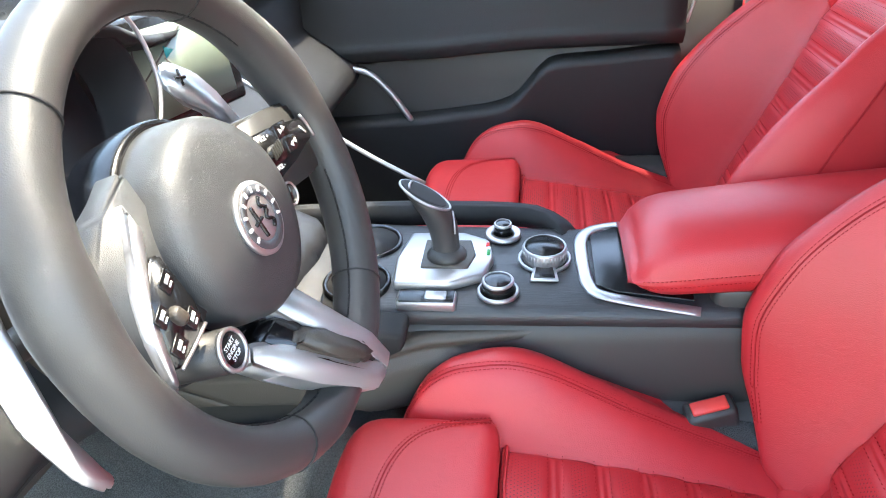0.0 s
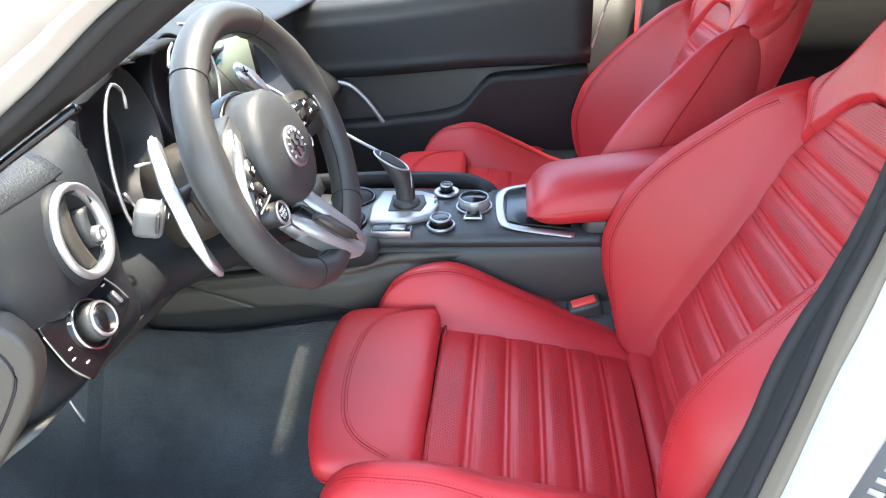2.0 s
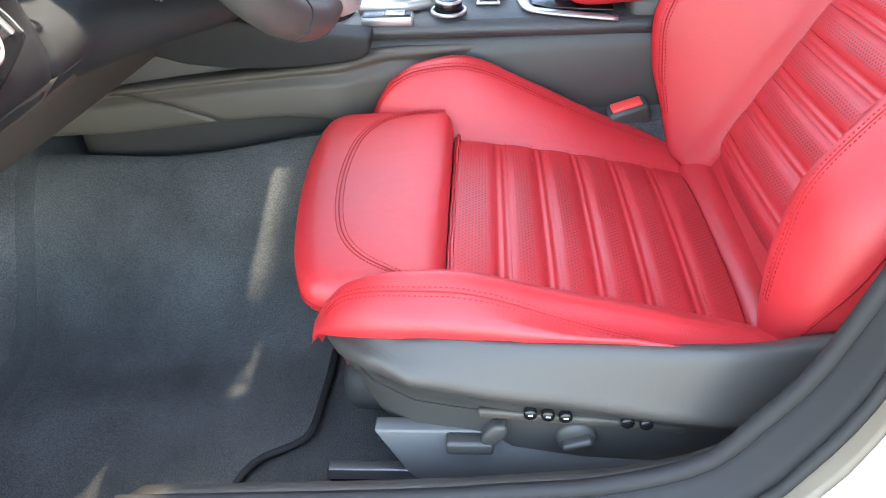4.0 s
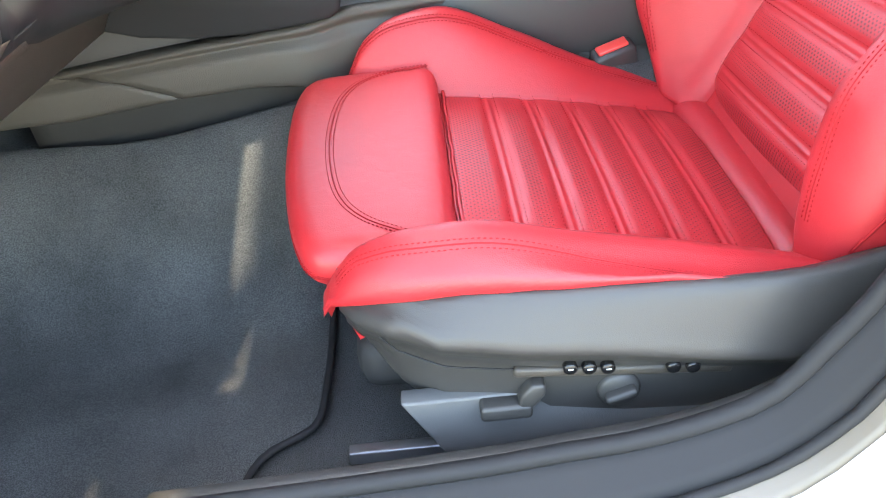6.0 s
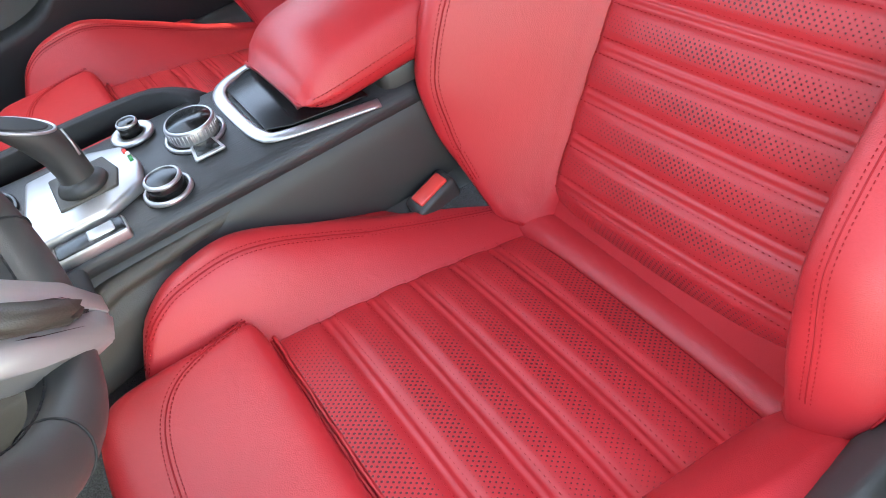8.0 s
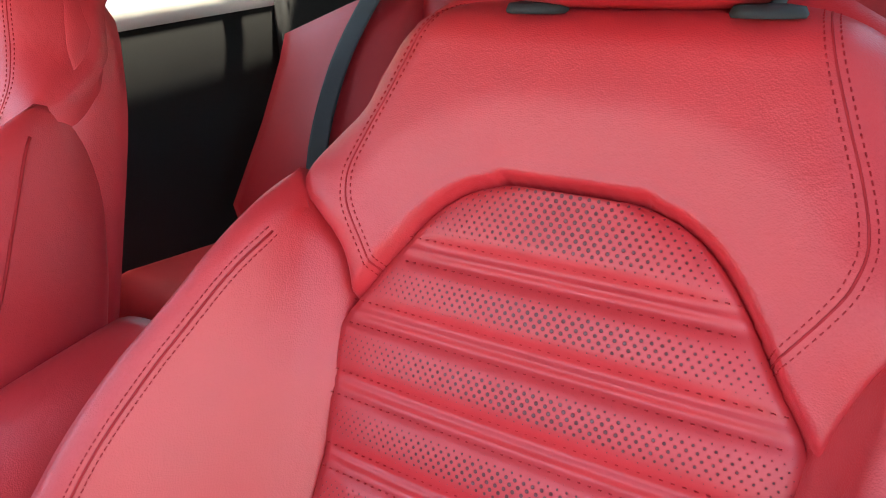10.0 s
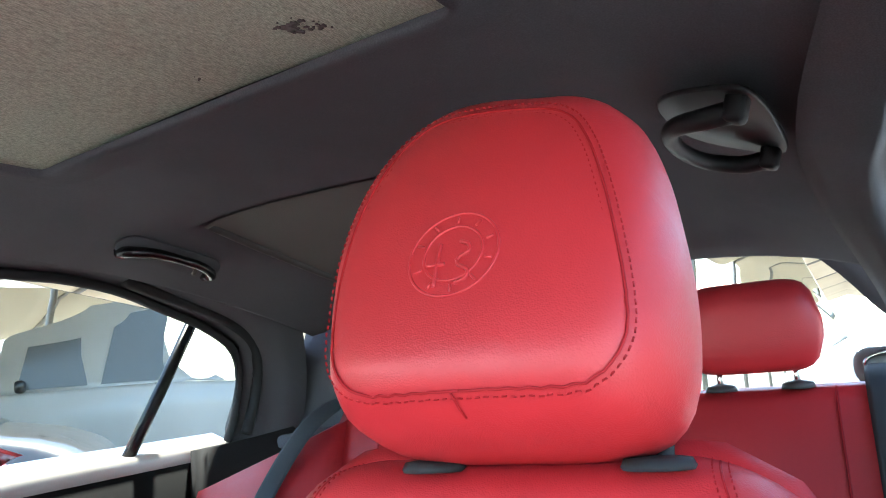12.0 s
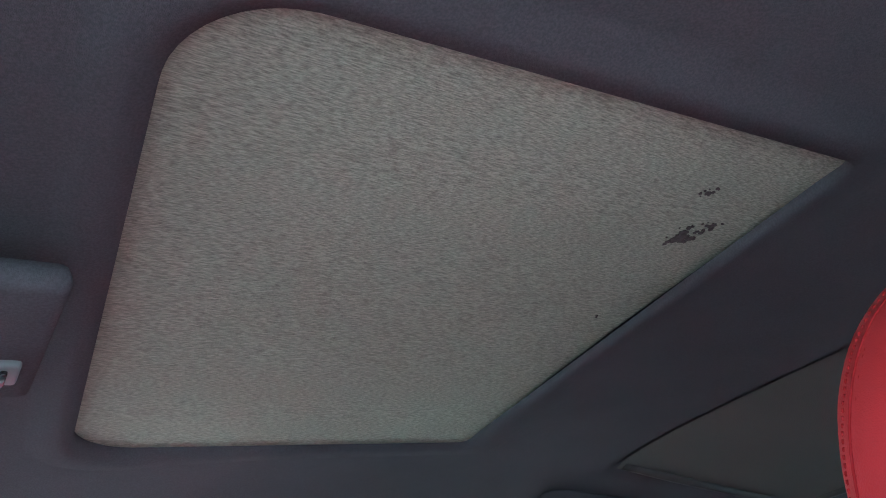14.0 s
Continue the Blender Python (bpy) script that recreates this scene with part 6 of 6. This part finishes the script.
    p = [(-0.85, 0.93), (-0.62, 0.985), (-0.44, 0.985 + 0.050 * hood), (-0.375, 0.978 + 0.058 * hood), (-0.352 - 0.04 * mid, 0.968 + 0.060 * hood), (-0.345 - bk_ + 0.014 * pod, 0.945 + 0.062 * hood), (-0.335 - bk_ + 0.015 * pod, 0.90), (-0.335 - bk_ + 0.018 * pod, 0.86), (-0.330 - 0.04 * clu - 0.03 * mid, 0.815), (-0.325, 0.775), (-0.345, 0.738), (-0.42, 0.70), (-0.60, 0.64), (-0.85, 0.60)]
    p = [(x + shade_lip * (x > -0.40 and z < 0.80), z) for x, z in p]
    c = smooth_line(p, 60)
    rs.append([np.array((-0.5 + (x + 0.5) * (0.93 + 0.07 * e), y, 0.86 + (z - 0.86) * (0.88 + 0.12 * e))) for x, z in c])
db = rings("dash_body", rs, dash_smooth, dash)
# the dash is open behind the driver's vent
VC, VN = Vector((-0.322, -0.2525, 0.9075)), Vector((0.972, 0.085, 0.222)).normalized()
bm = bmesh.new()
bm.from_mesh(db.data)
gone = []
for f in bm.faces:
    q = f.calc_center_median() - VC
    if abs(q.dot(VN)) < 0.08 and (q - VN * q.dot(VN)).length < 0.046:
        gone.append(f)
bmesh.ops.delete(bm, geom=gone, context="FACES")
bm.to_mesh(db.data)
bm.free()
# coarse grained skin below the windscreen pillar, laid over the dash end
sk = [r for r in rs if r[0][1] < -0.225]
ix = [i for i, p in enumerate(sk[-1]) if p[2] > 0.945 and -0.62 < p[0] < -0.322]
rings("corner_skin", [[r[i] + np.array((0.001, 0, 0.003)) for i in ix] + [r[i] - np.array((0, 0, 0.003)) for i in reversed(ix)] for r in sk], dash_skin, dash, "coarse grained dashboard corner below the windscreen pillar")
# vent
VF = basis(VC, (-0.08, 0.99, 0.0), VN)
lathe("vent_pod", [(0.040, -0.06), (0.062, -0.06), (0.060, -0.040), (0.0575, -0.022), (0.0545, -0.006), (0.0520, 0.000), (0.049, 0.002), (0.046, 0.002), (0.043, -0.02)], VF, dash_smooth, dash, "smooth black pod round the air vent", n=48)
v_ = lathe("air_vent", [(0.0395, -0.012), (0.0400, -0.002), (0.0425, 0.005), (0.0465, 0.0085), (0.0492, 0.007), (0.0505, 0.002), (0.0495, -0.006)], VF, silver, dash, "round air vent with satin silver ring", n=48)
lathe("vent_throat", [(0, -0.05), (0.036, -0.05), (0.0405, -0.004), (0.0398, -0.004), (0.0350, -0.048), (0, -0.048)], VF, rubber, v_)
rs = []
for q in np.linspace(-1, 1, 15):
    h = 0.0385 * q
    bow = 0.010 * q * q
    rs.append([np.array(VF @ Vector((a + bow, h, b))) for a, b in [(-0.020, -0.010), (-0.018, -0.004), (-0.008, -0.001), (0.000, -0.004), (0.002, -0.012), (-0.004, -0.034), (-0.014, -0.034)]])
rings("vent_vane", rs, dark_plastic, v_, "thick curved vane")
for y in (-0.018, 0.018):
    block("vent_vane", (0.068, 0.0022, 0.020), VF @ pose(0, y, -0.030, 18, 0, 0), black_plastic, v_, bevel=0.0008)
rs = []
for q in np.linspace(-1, 1, 11):
    rs.append([np.array(VF @ Vector((0.014 + a + 0.008 * q * q, 0.021 * q - 0.004, b))) for a, b in [(-0.007, -0.008), (-0.005, 0.001), (0.004, 0.002), (0.007, -0.006), (0.003, -0.026)]])
rings("vent_vane", rs, soft_plastic, v_, "curved inner vane")
lathe("vent_tab", [(0.0045, 0.010), (0.0075, 0.010), (0.0085, 0.007), (0.0085, -0.006), (0.0, -0.006), (0.0, 0.008), (0.0045, 0.008)], VF @ pose(0.019, -0.012, 0.0), silver, v_, "silver capped vent tab", n=24)
# light switch panel
LF = basis((-0.320, -0.288, 0.8174), (0.03, 1.0, 0.0), (0.927, -0.03, 0.373))
lp = prism("light_switch_panel", closed_curve([(-0.058, 0.026), (-0.050, 0.032), (0.0, 0.034), (0.045, 0.034), (0.055, 0.028), (0.072, -0.006), (0.068, -0.014), (0.02, -0.031), (-0.03, -0.043), (-0.040, -0.041), (-0.052, -0.020)], 60), 0.006, LF, gloss_black, dash, "gloss black light switch panel", bevel=0.002)
tube("panel_edging", [LF @ Vector((x, y, 0.0062)) for x, y in smooth_line([(0.056, 0.026), (0.066, 0.008), (0.071, -0.008)], 10)], 0.0009, silver, lp, n=5)
tube("panel_edging", [LF @ Vector((x, y, 0.0062)) for x, y in smooth_line([(-0.059, 0.022), (-0.054, -0.016), (-0.041, -0.040)], 10)], 0.0009, silver, lp, n=5)
lathe("switch_ring", [(0.0235, 0.005), (0.0275, 0.005), (0.0275, 0.010), (0.026, 0.011), (0.024, 0.009)], LF, chrome, lp)
lathe("switch_knob", [(0, 0.006), (0.021, 0.006), (0.020, 0.020), (0, 0.020)], LF @ pose(0.004, 0, 0), black_plastic, lp)
lathe("knob_cap", [(0.0160, 0.019), (0.0185, 0.018), (0.0188, 0.0225), (0.0172, 0.0245), (0.0160, 0.0235)], LF @ pose(0.004, 0, 0), silver, lp)
lathe("knob_face", [(0.0, 0.019), (0.0162, 0.019), (0.0160, 0.0228), (0, 0.0225)], LF @ pose(0.004, 0, 0), gloss_black, lp)
for px, py in ((-0.040, -0.004), (-0.044, -0.014), (-0.031, -0.026), (0.048, 0.021), (-0.012, 0.0225), (0.003, 0.0245), (-0.0225, 0.0155)):
    block("switch_mark", (0.0055, 0.0018, 0.0006), LF @ pose(px, py, 0.0065), white_mark, lp, bevel=0)
block("dimmer_wheel", (0.005, 0.017, 0.005), LF @ pose(0.055, 0.002, 0.007, 0, 0, 20), silver, lp, bevel=0.0015)
# instrument cowls
gauge_m = material("gauge_black", (0.012, 0.012, 0.015), 0.5, vary=0.03, spec=0.3)
for yc, fl in ((-0.058, -1), (0.138, 1)):
    GF = basis((-0.415, yc, 0.940), (0, 1, 0), (0.96, -0.02, 0.2))
    ga = lathe("gauge", [(0, 0), (0.078, 0), (0.082, 0.004), (0.086, 0.055), (0.089, 0.057), (0.091, 0.054), (0.094, -0.01), (0, -0.01)], GF, gauge_m, dash, "dark round gauge in its cowl", n=40)
    for k_ in range(7):
        a = radians(110 + 20 * k_)
        block("dial_mark", (0.007, 0.004, 0.0006), GF @ pose(0.062 * math.cos(a), 0.062 * math.sin(a), 0.0008, 0, 0, math.degrees(a)), white_mark, ga, bevel=0)
    tube("dial_arc", [GF @ Vector((0.071 * math.cos(a), 0.071 * math.sin(a), 0.0008)) for a in np.linspace(radians(100), radians(250), 30)], 0.0006, white_mark, ga, n=5)
    block("needle", (0.05, 0.0025, 0.001), GF @ pose(-0.02, -0.025, 0.003, 0, 0, 50), white_mark, ga, bevel=0)
for pts in ([(-0.066, 0.985), (-0.060, 1.003), (-0.075, 1.016), (-0.095, 1.008), (-0.122, 0.978), (-0.145, 0.93), (-0.152, 0.89), (-0.147, 0.868), (-0.136, 0.866), (-0.130, 0.884), (-0.140, 0.905)],
            [(0.075, 1.005), (0.092, 1.022), (0.11, 1.03)], [(0.150, 1.050), (0.188, 1.040), (0.216, 1.008), (0.220, 0.962), (0.199, 0.930), (0.172, 0.912)]):
    tube("cowl_trim", [(-0.338 - 0.2 * (z - 0.94), y, z) for y, z in smooth_line(pts, 40)], 0.0024, silver, dash, "satin silver cowl trim", n=8)
# centre screen
scr = thing("centre_screen", "lit map screen in the middle of the dashboard", "display")
SF = basis((-0.395, 0.33, 0.94), (0.25, 0.97, 0), (0.95, -0.25, 0.15))
block("screen_frame", (0.26, 0.13, 0.02), SF, gloss_black, scr, bevel=0.006)
mapm = material("map_picture", (0.15, 0.18, 0.14), 0.3, vary=0.1)
block("map_face", (0.22, 0.10, 0.002), SF @ pose(0, 0, 0.010), mapm, scr, bevel=0)
prism("map_arrow", [(-0.007, -0.007), (0.008, 0.0), (-0.007, 0.007)], 0.0008, SF @ pose(0.01, 0.02, 0.0112), material("teal_mark", (0.02, 0.3, 0.3), 0.4), scr, bevel=0)
for a, b, c in ((0.0, 0.02, 30), (0.03, -0.02, -50), (-0.05, 0.0, 80)):
    block("map_road", (0.09, 0.002, 0.0005), SF @ pose(a, b, 0.0112, 0, 0, c), dark_plastic, scr, bevel=0)
# end cap, lower cover, footwell
EC = basis((0, -0.366, 0), (1, 0, 0), (0, -1, 0))
ecap = prism("end_cap", closed_curve([(-0.346, 0.884), (-0.326, 0.877), (-0.311, 0.858), (-0.308, 0.836), (-0.319, 0.804), (-0.344, 0.765), (-0.384, 0.711), (-0.46, 0.63), (-0.58, 0.62), (-0.60, 0.76), (-0.52, 0.88), (-0.42, 0.892)], 60), 0.026, EC, dark_plastic, dash, "dark plastic dashboard end cap", bevel=0.006, seg=3)
prism("cap_lid", closed_curve([(-0.360, 0.858), (-0.340, 0.854), (-0.329, 0.836), (-0.331, 0.816), (-0.356, 0.773), (-0.385, 0.734), (-0.44, 0.68), (-0.53, 0.68), (-0.55, 0.78), (-0.48, 0.858)], 50), 0.0285, EC, dark_plastic, ecap, bevel=0.002)
tube("cap_gap", [EC @ Vector((x, z, 0.0262)) for x, z in closed_curve([(-0.360, 0.859), (-0.3395, 0.855), (-0.328, 0.836), (-0.330, 0.8155), (-0.355, 0.7725), (-0.384, 0.7335), (-0.44, 0.679), (-0.531, 0.679), (-0.551, 0.78), (-0.48, 0.859)], 60)], 0.0012, rubber, ecap, n=5, loop=True)
tube("footwell_trim", [(-0.354, -0.300, 0.743), (-0.348, -0.300, 0.725), (-0.341, -0.300, 0.707)], 0.0013, silver, dash, n=6)
strip("knee_cover", [(-0.33, -0.38, 0.755), (-0.33, -0.1, 0.755), (-0.34, 0.21, 0.75)], [(-0.45, -0.38, 0.66), (-0.42, -0.1, 0.655), (-0.40, 0.21, 0.655)], (-0.03, 0, -0.01), dark_plastic, dash)
tagged(block("wall_bulkhead", (0.03, 1.5, 0.7), pose(-0.98, YC, 0.62), carpet, bevel=0.01), "dark carpeted bulkhead", "bulkhead", kind="structure")
JZ, JX = [0.54, 0.567, 0.602, 0.627, 0.665, 0.70], [-0.325, -0.338, -0.356, -0.379, -0.452, -0.52]
for a_, b_ in ((-0.80, None), (None, 0.05)):
    rs = []
    for k_ in np.linspace(0, 1, 26):
        r = []
        for q, dy in ((0.0, 0.03), (0.0, 0.006), (0.06, 0.0005), (0.15, 0.0), (0.62, -0.002), (0.74, 0.001), (0.80, 0.009), (0.86, 0.010), (0.90, 0.004), (1.0, 0.004), (1.0, 0.03)):
            x = float(np.interp(0.558 + 0.13 * q, JZ, JX))
            x = x + 0.0022 + (b_ - x) * k_ if a_ is None else a_ + (x - 0.0016 - a_) * k_
            lo = float(np.interp(x, [-0.8, -0.61, -0.484, -0.34, -0.24, -0.185, -0.138, 0.05], [0.546, 0.546, 0.551, 0.568, 0.575, 0.571, 0.562, 0.535]))
            hi = float(np.interp(x, [-0.8, -0.507, -0.30, -0.10, 0.05], [0.600, 0.614, 0.636, 0.655, 0.655]))
            y0 = float(np.interp(x, [-0.8, -0.16, -0.10, 0.05], [0.200, 0.200, 0.230, 0.258]))
            r.append(np.array((x, y0 + dy, lo + (hi - lo) * q)))
        rs.append(r)
    rings("console_side", rs, console_plastic, con, "grey-brown plastic lower console side")
KO = [(-0.60, 0.76), (-0.60, 0.72), (-0.50, 0.692), (-0.441, 0.680), (-0.36, 0.656), (-0.30, 0.649), (-0.233, 0.648), (-0.166, 0.653), (-0.128, 0.659), (-0.115, 0.667), (-0.111, 0.678), (-0.112, 0.690), (-0.20, 0.698), (-0.40, 0.74)]
prism("knee_panel", KO, 0.045, basis((0, 0.243, 0), (1, 0, 0), (0, -1, 0)), rubber, con, "dark plastic knee panel with a rounded corner", bevel=0.006, seg=3)
clear_glass = glass.copy()
clear_glass.name = "windscreen_glass"
clear_glass.node_tree.nodes["Principled BSDF"].inputs["Base Color"].default_value = (0.86, 0.89, 0.86, 1)
ws = strip("windscreen", [(-0.90, -0.42, 0.98), (-0.95, YC, 0.98), (-0.90, mirror_y(-0.42), 0.98)], [(0.05, -0.30, 1.36), (0.0, YC, 1.39), (0.05, mirror_y(-0.30), 1.36)], (0, 0, 0.005), clear_glass, n=20)
tagged(ws, "sloping clear windscreen glass", "windscreen", kind="structure")
ws.visible_shadow = False
tagged(block("bonnet", (1.2, 1.6, 0.05), pose(-1.55, YC, 0.93, 0, -5, 0), white_paint, bevel=0.02), "white painted bonnet", "bonnet", kind="structure")
tagged(block("front_wing", (1.5, 0.08, 0.6), pose(-1.5, -0.52, 0.62), white_paint, bevel=0.03), "white painted front wing", "wing", kind="structure")

# floor mat
mt_ = thing("floor_mat", "black carpet floor mat with bound edge and light smudges", "floor mat")
mo = closed_curve([(-0.167, -0.06), (-0.166, 0.0), (-0.170, 0.12), (-0.176, 0.19), (-0.20, 0.213), (-0.4, 0.215), (-0.66, 0.21), (-0.70, 0.0), (-0.70, -0.20), (-0.64, -0.26), (-0.4, -0.27), (-0.27, -0.265), (-0.252, -0.225), (-0.246, -0.188), (-0.228, -0.160), (-0.192, -0.145), (-0.172, -0.125)], 120)
mc = np.array((-0.42, -0.02))
rings("mat_surface", [[(p[0], p[1], floor_z(p[0], p[1]) + 0.012) for p in (mc + (np.array(q_) - mc) * k_ for q_ in mo)] for k_ in np.linspace(1, 0.01, 28)], mat_m, mt_, cap=False)
k_ = max(i for i, q_ in enumerate(mo) if q_[1] > 0.15) + 1
tube("bound_edge", [(x, y, floor_z(x, y) + 0.012) for x, y in (*mo[k_:], *[q_ for q_ in mo[:k_] if q_[1] <= 0.15])], 0.005, rubber, mt_, n=6, flat=0.8)

# ---- outside: ground, shade canopy, parked cars ----
ground_m = material("worn_grey_asphalt", (0.33, 0.30, 0.26), 0.85, grain=0.4, scale=40, vary=0.12, noise_scale=0.8)
bm = bmesh.new()
bmesh.ops.create_grid(bm, x_segments=8, y_segments=8, size=600)
tagged(part("ground", bm, ground_m, smooth=False), "worn grey asphalt parking ground", "ground", kind="structure")
canopy_m = material("beige_shade_cloth", (0.62, 0.56, 0.45), 0.9, vary=0.06, noise_scale=0.6)
cnt = canopy_m.node_tree
tr = cnt.nodes.new("ShaderNodeBsdfTranslucent")
tr.inputs["Color"].default_value = (0.62, 0.55, 0.43, 1)
mx = cnt.nodes.new("ShaderNodeMixShader")
mx.inputs[0].default_value = 0.3
cnt.links.new(cnt.nodes["Principled BSDF"].outputs[0], mx.inputs[1])
cnt.links.new(tr.outputs[0], mx.inputs[2])
cnt.links.new(mx.outputs[0], cnt.nodes["Material Output"].inputs["Surface"])
beam_m = material("grey_steel_beam", (0.28, 0.27, 0.25), 0.6)


def canopy(x0, x1, y0, y1, z, nx, ny):
    c = thing("shade_canopy", "beige shade cloth canopy on grey steel frame", "shade canopy", "shade canopies")
    for i in range(nx):
        for j in range(ny):
            xa, xb = x0 + (x1 - x0) * i / nx, x0 + (x1 - x0) * (i + 1) / nx
            ya, yb = y0 + (y1 - y0) * j / ny, y0 + (y1 - y0) * (j + 1) / ny
            rs = []
            for u in np.linspace(0, 1, 9):
                top = [np.array((xa + (xb - xa) * u, ya + (yb - ya) * w, z + 0.9 * (1 - abs(2 * w - 1)) - 0.25 * 4 * u * (1 - u))) for w in np.linspace(0, 1, 9)]
                rs.append(top + [p + np.array((0, 0, 0.01)) for p in reversed(top)])
            rings("cloth_panel", rs, canopy_m, c)
            tube("beam", [(xa, ya, z - 0.04), (xa, (ya + yb) / 2, z + 0.86), (xa, yb, z - 0.04)], 0.05, beam_m, c, n=6)
            tube("beam", [(xa, (ya + yb) / 2, z + 0.86), (xb, (ya + yb) / 2, z + 0.86)], 0.04, beam_m, c, n=6)
    for i in range(nx + 1):
        for y in (y0, y1):
            x = x0 + (x1 - x0) * i / nx
            tube("post", [(x, y, 0), (x, y, z)], 0.07, beam_m, c, n=10)
    return c


canopy(-11, 24, 6.8, 14.0, 2.9, 5, 1)
canopy(-8, 32, 15.5, 23.5, 3.0, 5, 1)
canopy(13, 61, -12, -4, 2.9, 6, 1)
canopy(13, 61, -3.5, 3.4, 2.9, 6, 1)


def vehicle(name, label, body, glassm, cx, cy, rz, L, Wd, prof, cab, wheels=0.34):
    t = thing(name, label, "car", "parked cars")
    h = Wd / 2
    P = smooth_line(prof, 60)
    rs = []
    for e, ins in ((-1.0, 0.06), (-0.94, 0.0), (-0.5, 0.0), (0, 0), (0.5, 0.0), (0.94, 0), (1.0, 0.06)):
        rs.append([np.array((x * (1 - ins * 0.15), e * h, 0.25 + (z - 0.25) * (1 - ins))) for x, z in P])
    rings("body", rs, body, t)
    C = smooth_line(cab, 40)
    rs = []
    for e in (-0.90, -0.86, -0.4, 0.4, 0.86, 0.90):
        rs.append([np.array((x, e * h * (1 - 0.16 * (z - cab[0][1])), z)) for x, z in C])
    rings("cabin", rs, body, t)
    zb, zt = cab[0][1], max(z for _, z in cab)
    xa, xb = cab[0][0], cab[-1][0]
    for sg in (-1, 1):
        for q0, q1 in ((0.10, 0.46), (0.50, 0.86)):
            o = []
            x0_, x1_ = xa + (xb - xa) * q0, xa + (xb - xa) * q1
            o = [(x0_ + 0.04, zb + 0.06), (x1_ - 0.02, zb + 0.06), (x1_ - 0.12, zt - 0.12), (x0_ + 0.16, zt - 0.12)]
            bm = bmesh.new()
            vv = [bm.verts.new((x, sg * (h * 0.90 * (1 - 0.16 * (z - zb)) + 0.012), z)) for x, z in o]
            ww = [bm.verts.new((x, sg * (h * 0.90 * (1 - 0.16 * (z - zb)) - 0.01), z)) for x, z in o]
            bm.faces.new(vv)
            bm.faces.new(ww)
            for i in range(4):
                bm.faces.new((vv[i], vv[(i + 1) % 4], ww[(i + 1) % 4], ww[i]))
            part("side_window", bm, glassm, t, smooth=False)
        block("mirror", (0.12, 0.2, 0.16), pose(xa + 0.35, sg * (h + 0.08), zb + 0.10), gloss_black, t, bevel=0.04)
        for wx in (-L * 0.31, L * 0.31):
            w_ = lathe("wheel", [(0, -0.1), (wheels * 0.62, -0.1), (wheels * 0.95, -0.11), (wheels, -0.06), (wheels, 0.06), (wheels * 0.95, 0.11), (wheels * 0.62, 0.1), (0, 0.1)], basis((wx, sg * (h - 0.1), wheels), (1, 0, 0), (0, sg, 0)), rubber, t, n=28)
            lathe("rim", [(0, 0.08), (wheels * 0.6, 0.105), (wheels * 0.62, 0.11), (wheels * 0.58, 0.115), (0, 0.10)], basis((wx, sg * (h - 0.1), wheels), (1, 0, 0), (0, sg, 0)), silver, w_, n=20)
    t.matrix_world = pose(cx, cy, 0, 0, 0, rz)
    return t


grey_paint = material("grey_car_paint", (0.32, 0.32, 0.32), 0.4, coat=0.3, vary=0.03)
dark_paint = material("dark_car_paint", (0.05, 0.05, 0.052), 0.3, coat=0.5, vary=0.03)
red_paint = material("red_car_paint", (0.45, 0.02, 0.02), 0.3, coat=0.5, vary=0.03)
far_glass = material("car_window_glass", (0.07, 0.072, 0.07), 0.15, vary=0.05)
truck_p = [(-2.7, 0.5), (-2.7, 1.15), (-2.6, 1.2), (-1.1, 1.2), (0.9, 1.2), (2.4, 1.15), (2.75, 1.0), (2.8, 0.55), (2.2, 0.4), (-2.2, 0.4)]
truck_c = [(-1.1, 1.18), (-1.0, 1.75), (-0.8, 1.88), (0.5, 1.88), (0.75, 1.75), (1.35, 1.2)]
car_p = [(-2.2, 0.45), (-2.25, 0.85), (-2.0, 0.98), (-1.2, 1.0), (0.6, 0.98), (1.7, 0.88), (2.2, 0.7), (2.25, 0.4), (1.8, 0.28), (-1.8, 0.28)]
car_c = [(-1.9, 0.96), (-1.2, 1.38), (-0.5, 1.46), (0.1, 1.42), (1.1, 0.96)]
truck = vehicle("pickup_truck", "grey pickup truck parked under the canopy", grey_paint, far_glass, 7.5, 9.4, -40, 5.5, 1.95, truck_p, truck_c, 0.40)
for k_ in range(4):
    block("side_bar", (0.11, 0.012, 0.11), pose(1.45 + 0.15 * k_, -0.985, 0.86), white_mark, truck, bevel=0)
vehicle("parked_car", "dark parked saloon car beside the open lane", dark_paint, far_glass, 2.8, 6.1, -40, 4.5, 1.8, car_p, car_c)
vehicle("parked_car", "red parked car seen low through the side window", red_paint, far_glass, 1.1, 4.7, -40, 4.3, 1.78, car_p, car_c)
vehicle("parked_car", "white parked car behind the rear window", white_paint, far_glass, 9.5, -1.2, 90, 4.4, 1.8, car_p, car_c)
vehicle("parked_car", "pale parked car under the far canopy", white_paint, far_glass, 11.5, 8.5, -39, 4.4, 1.8, car_p, car_c)
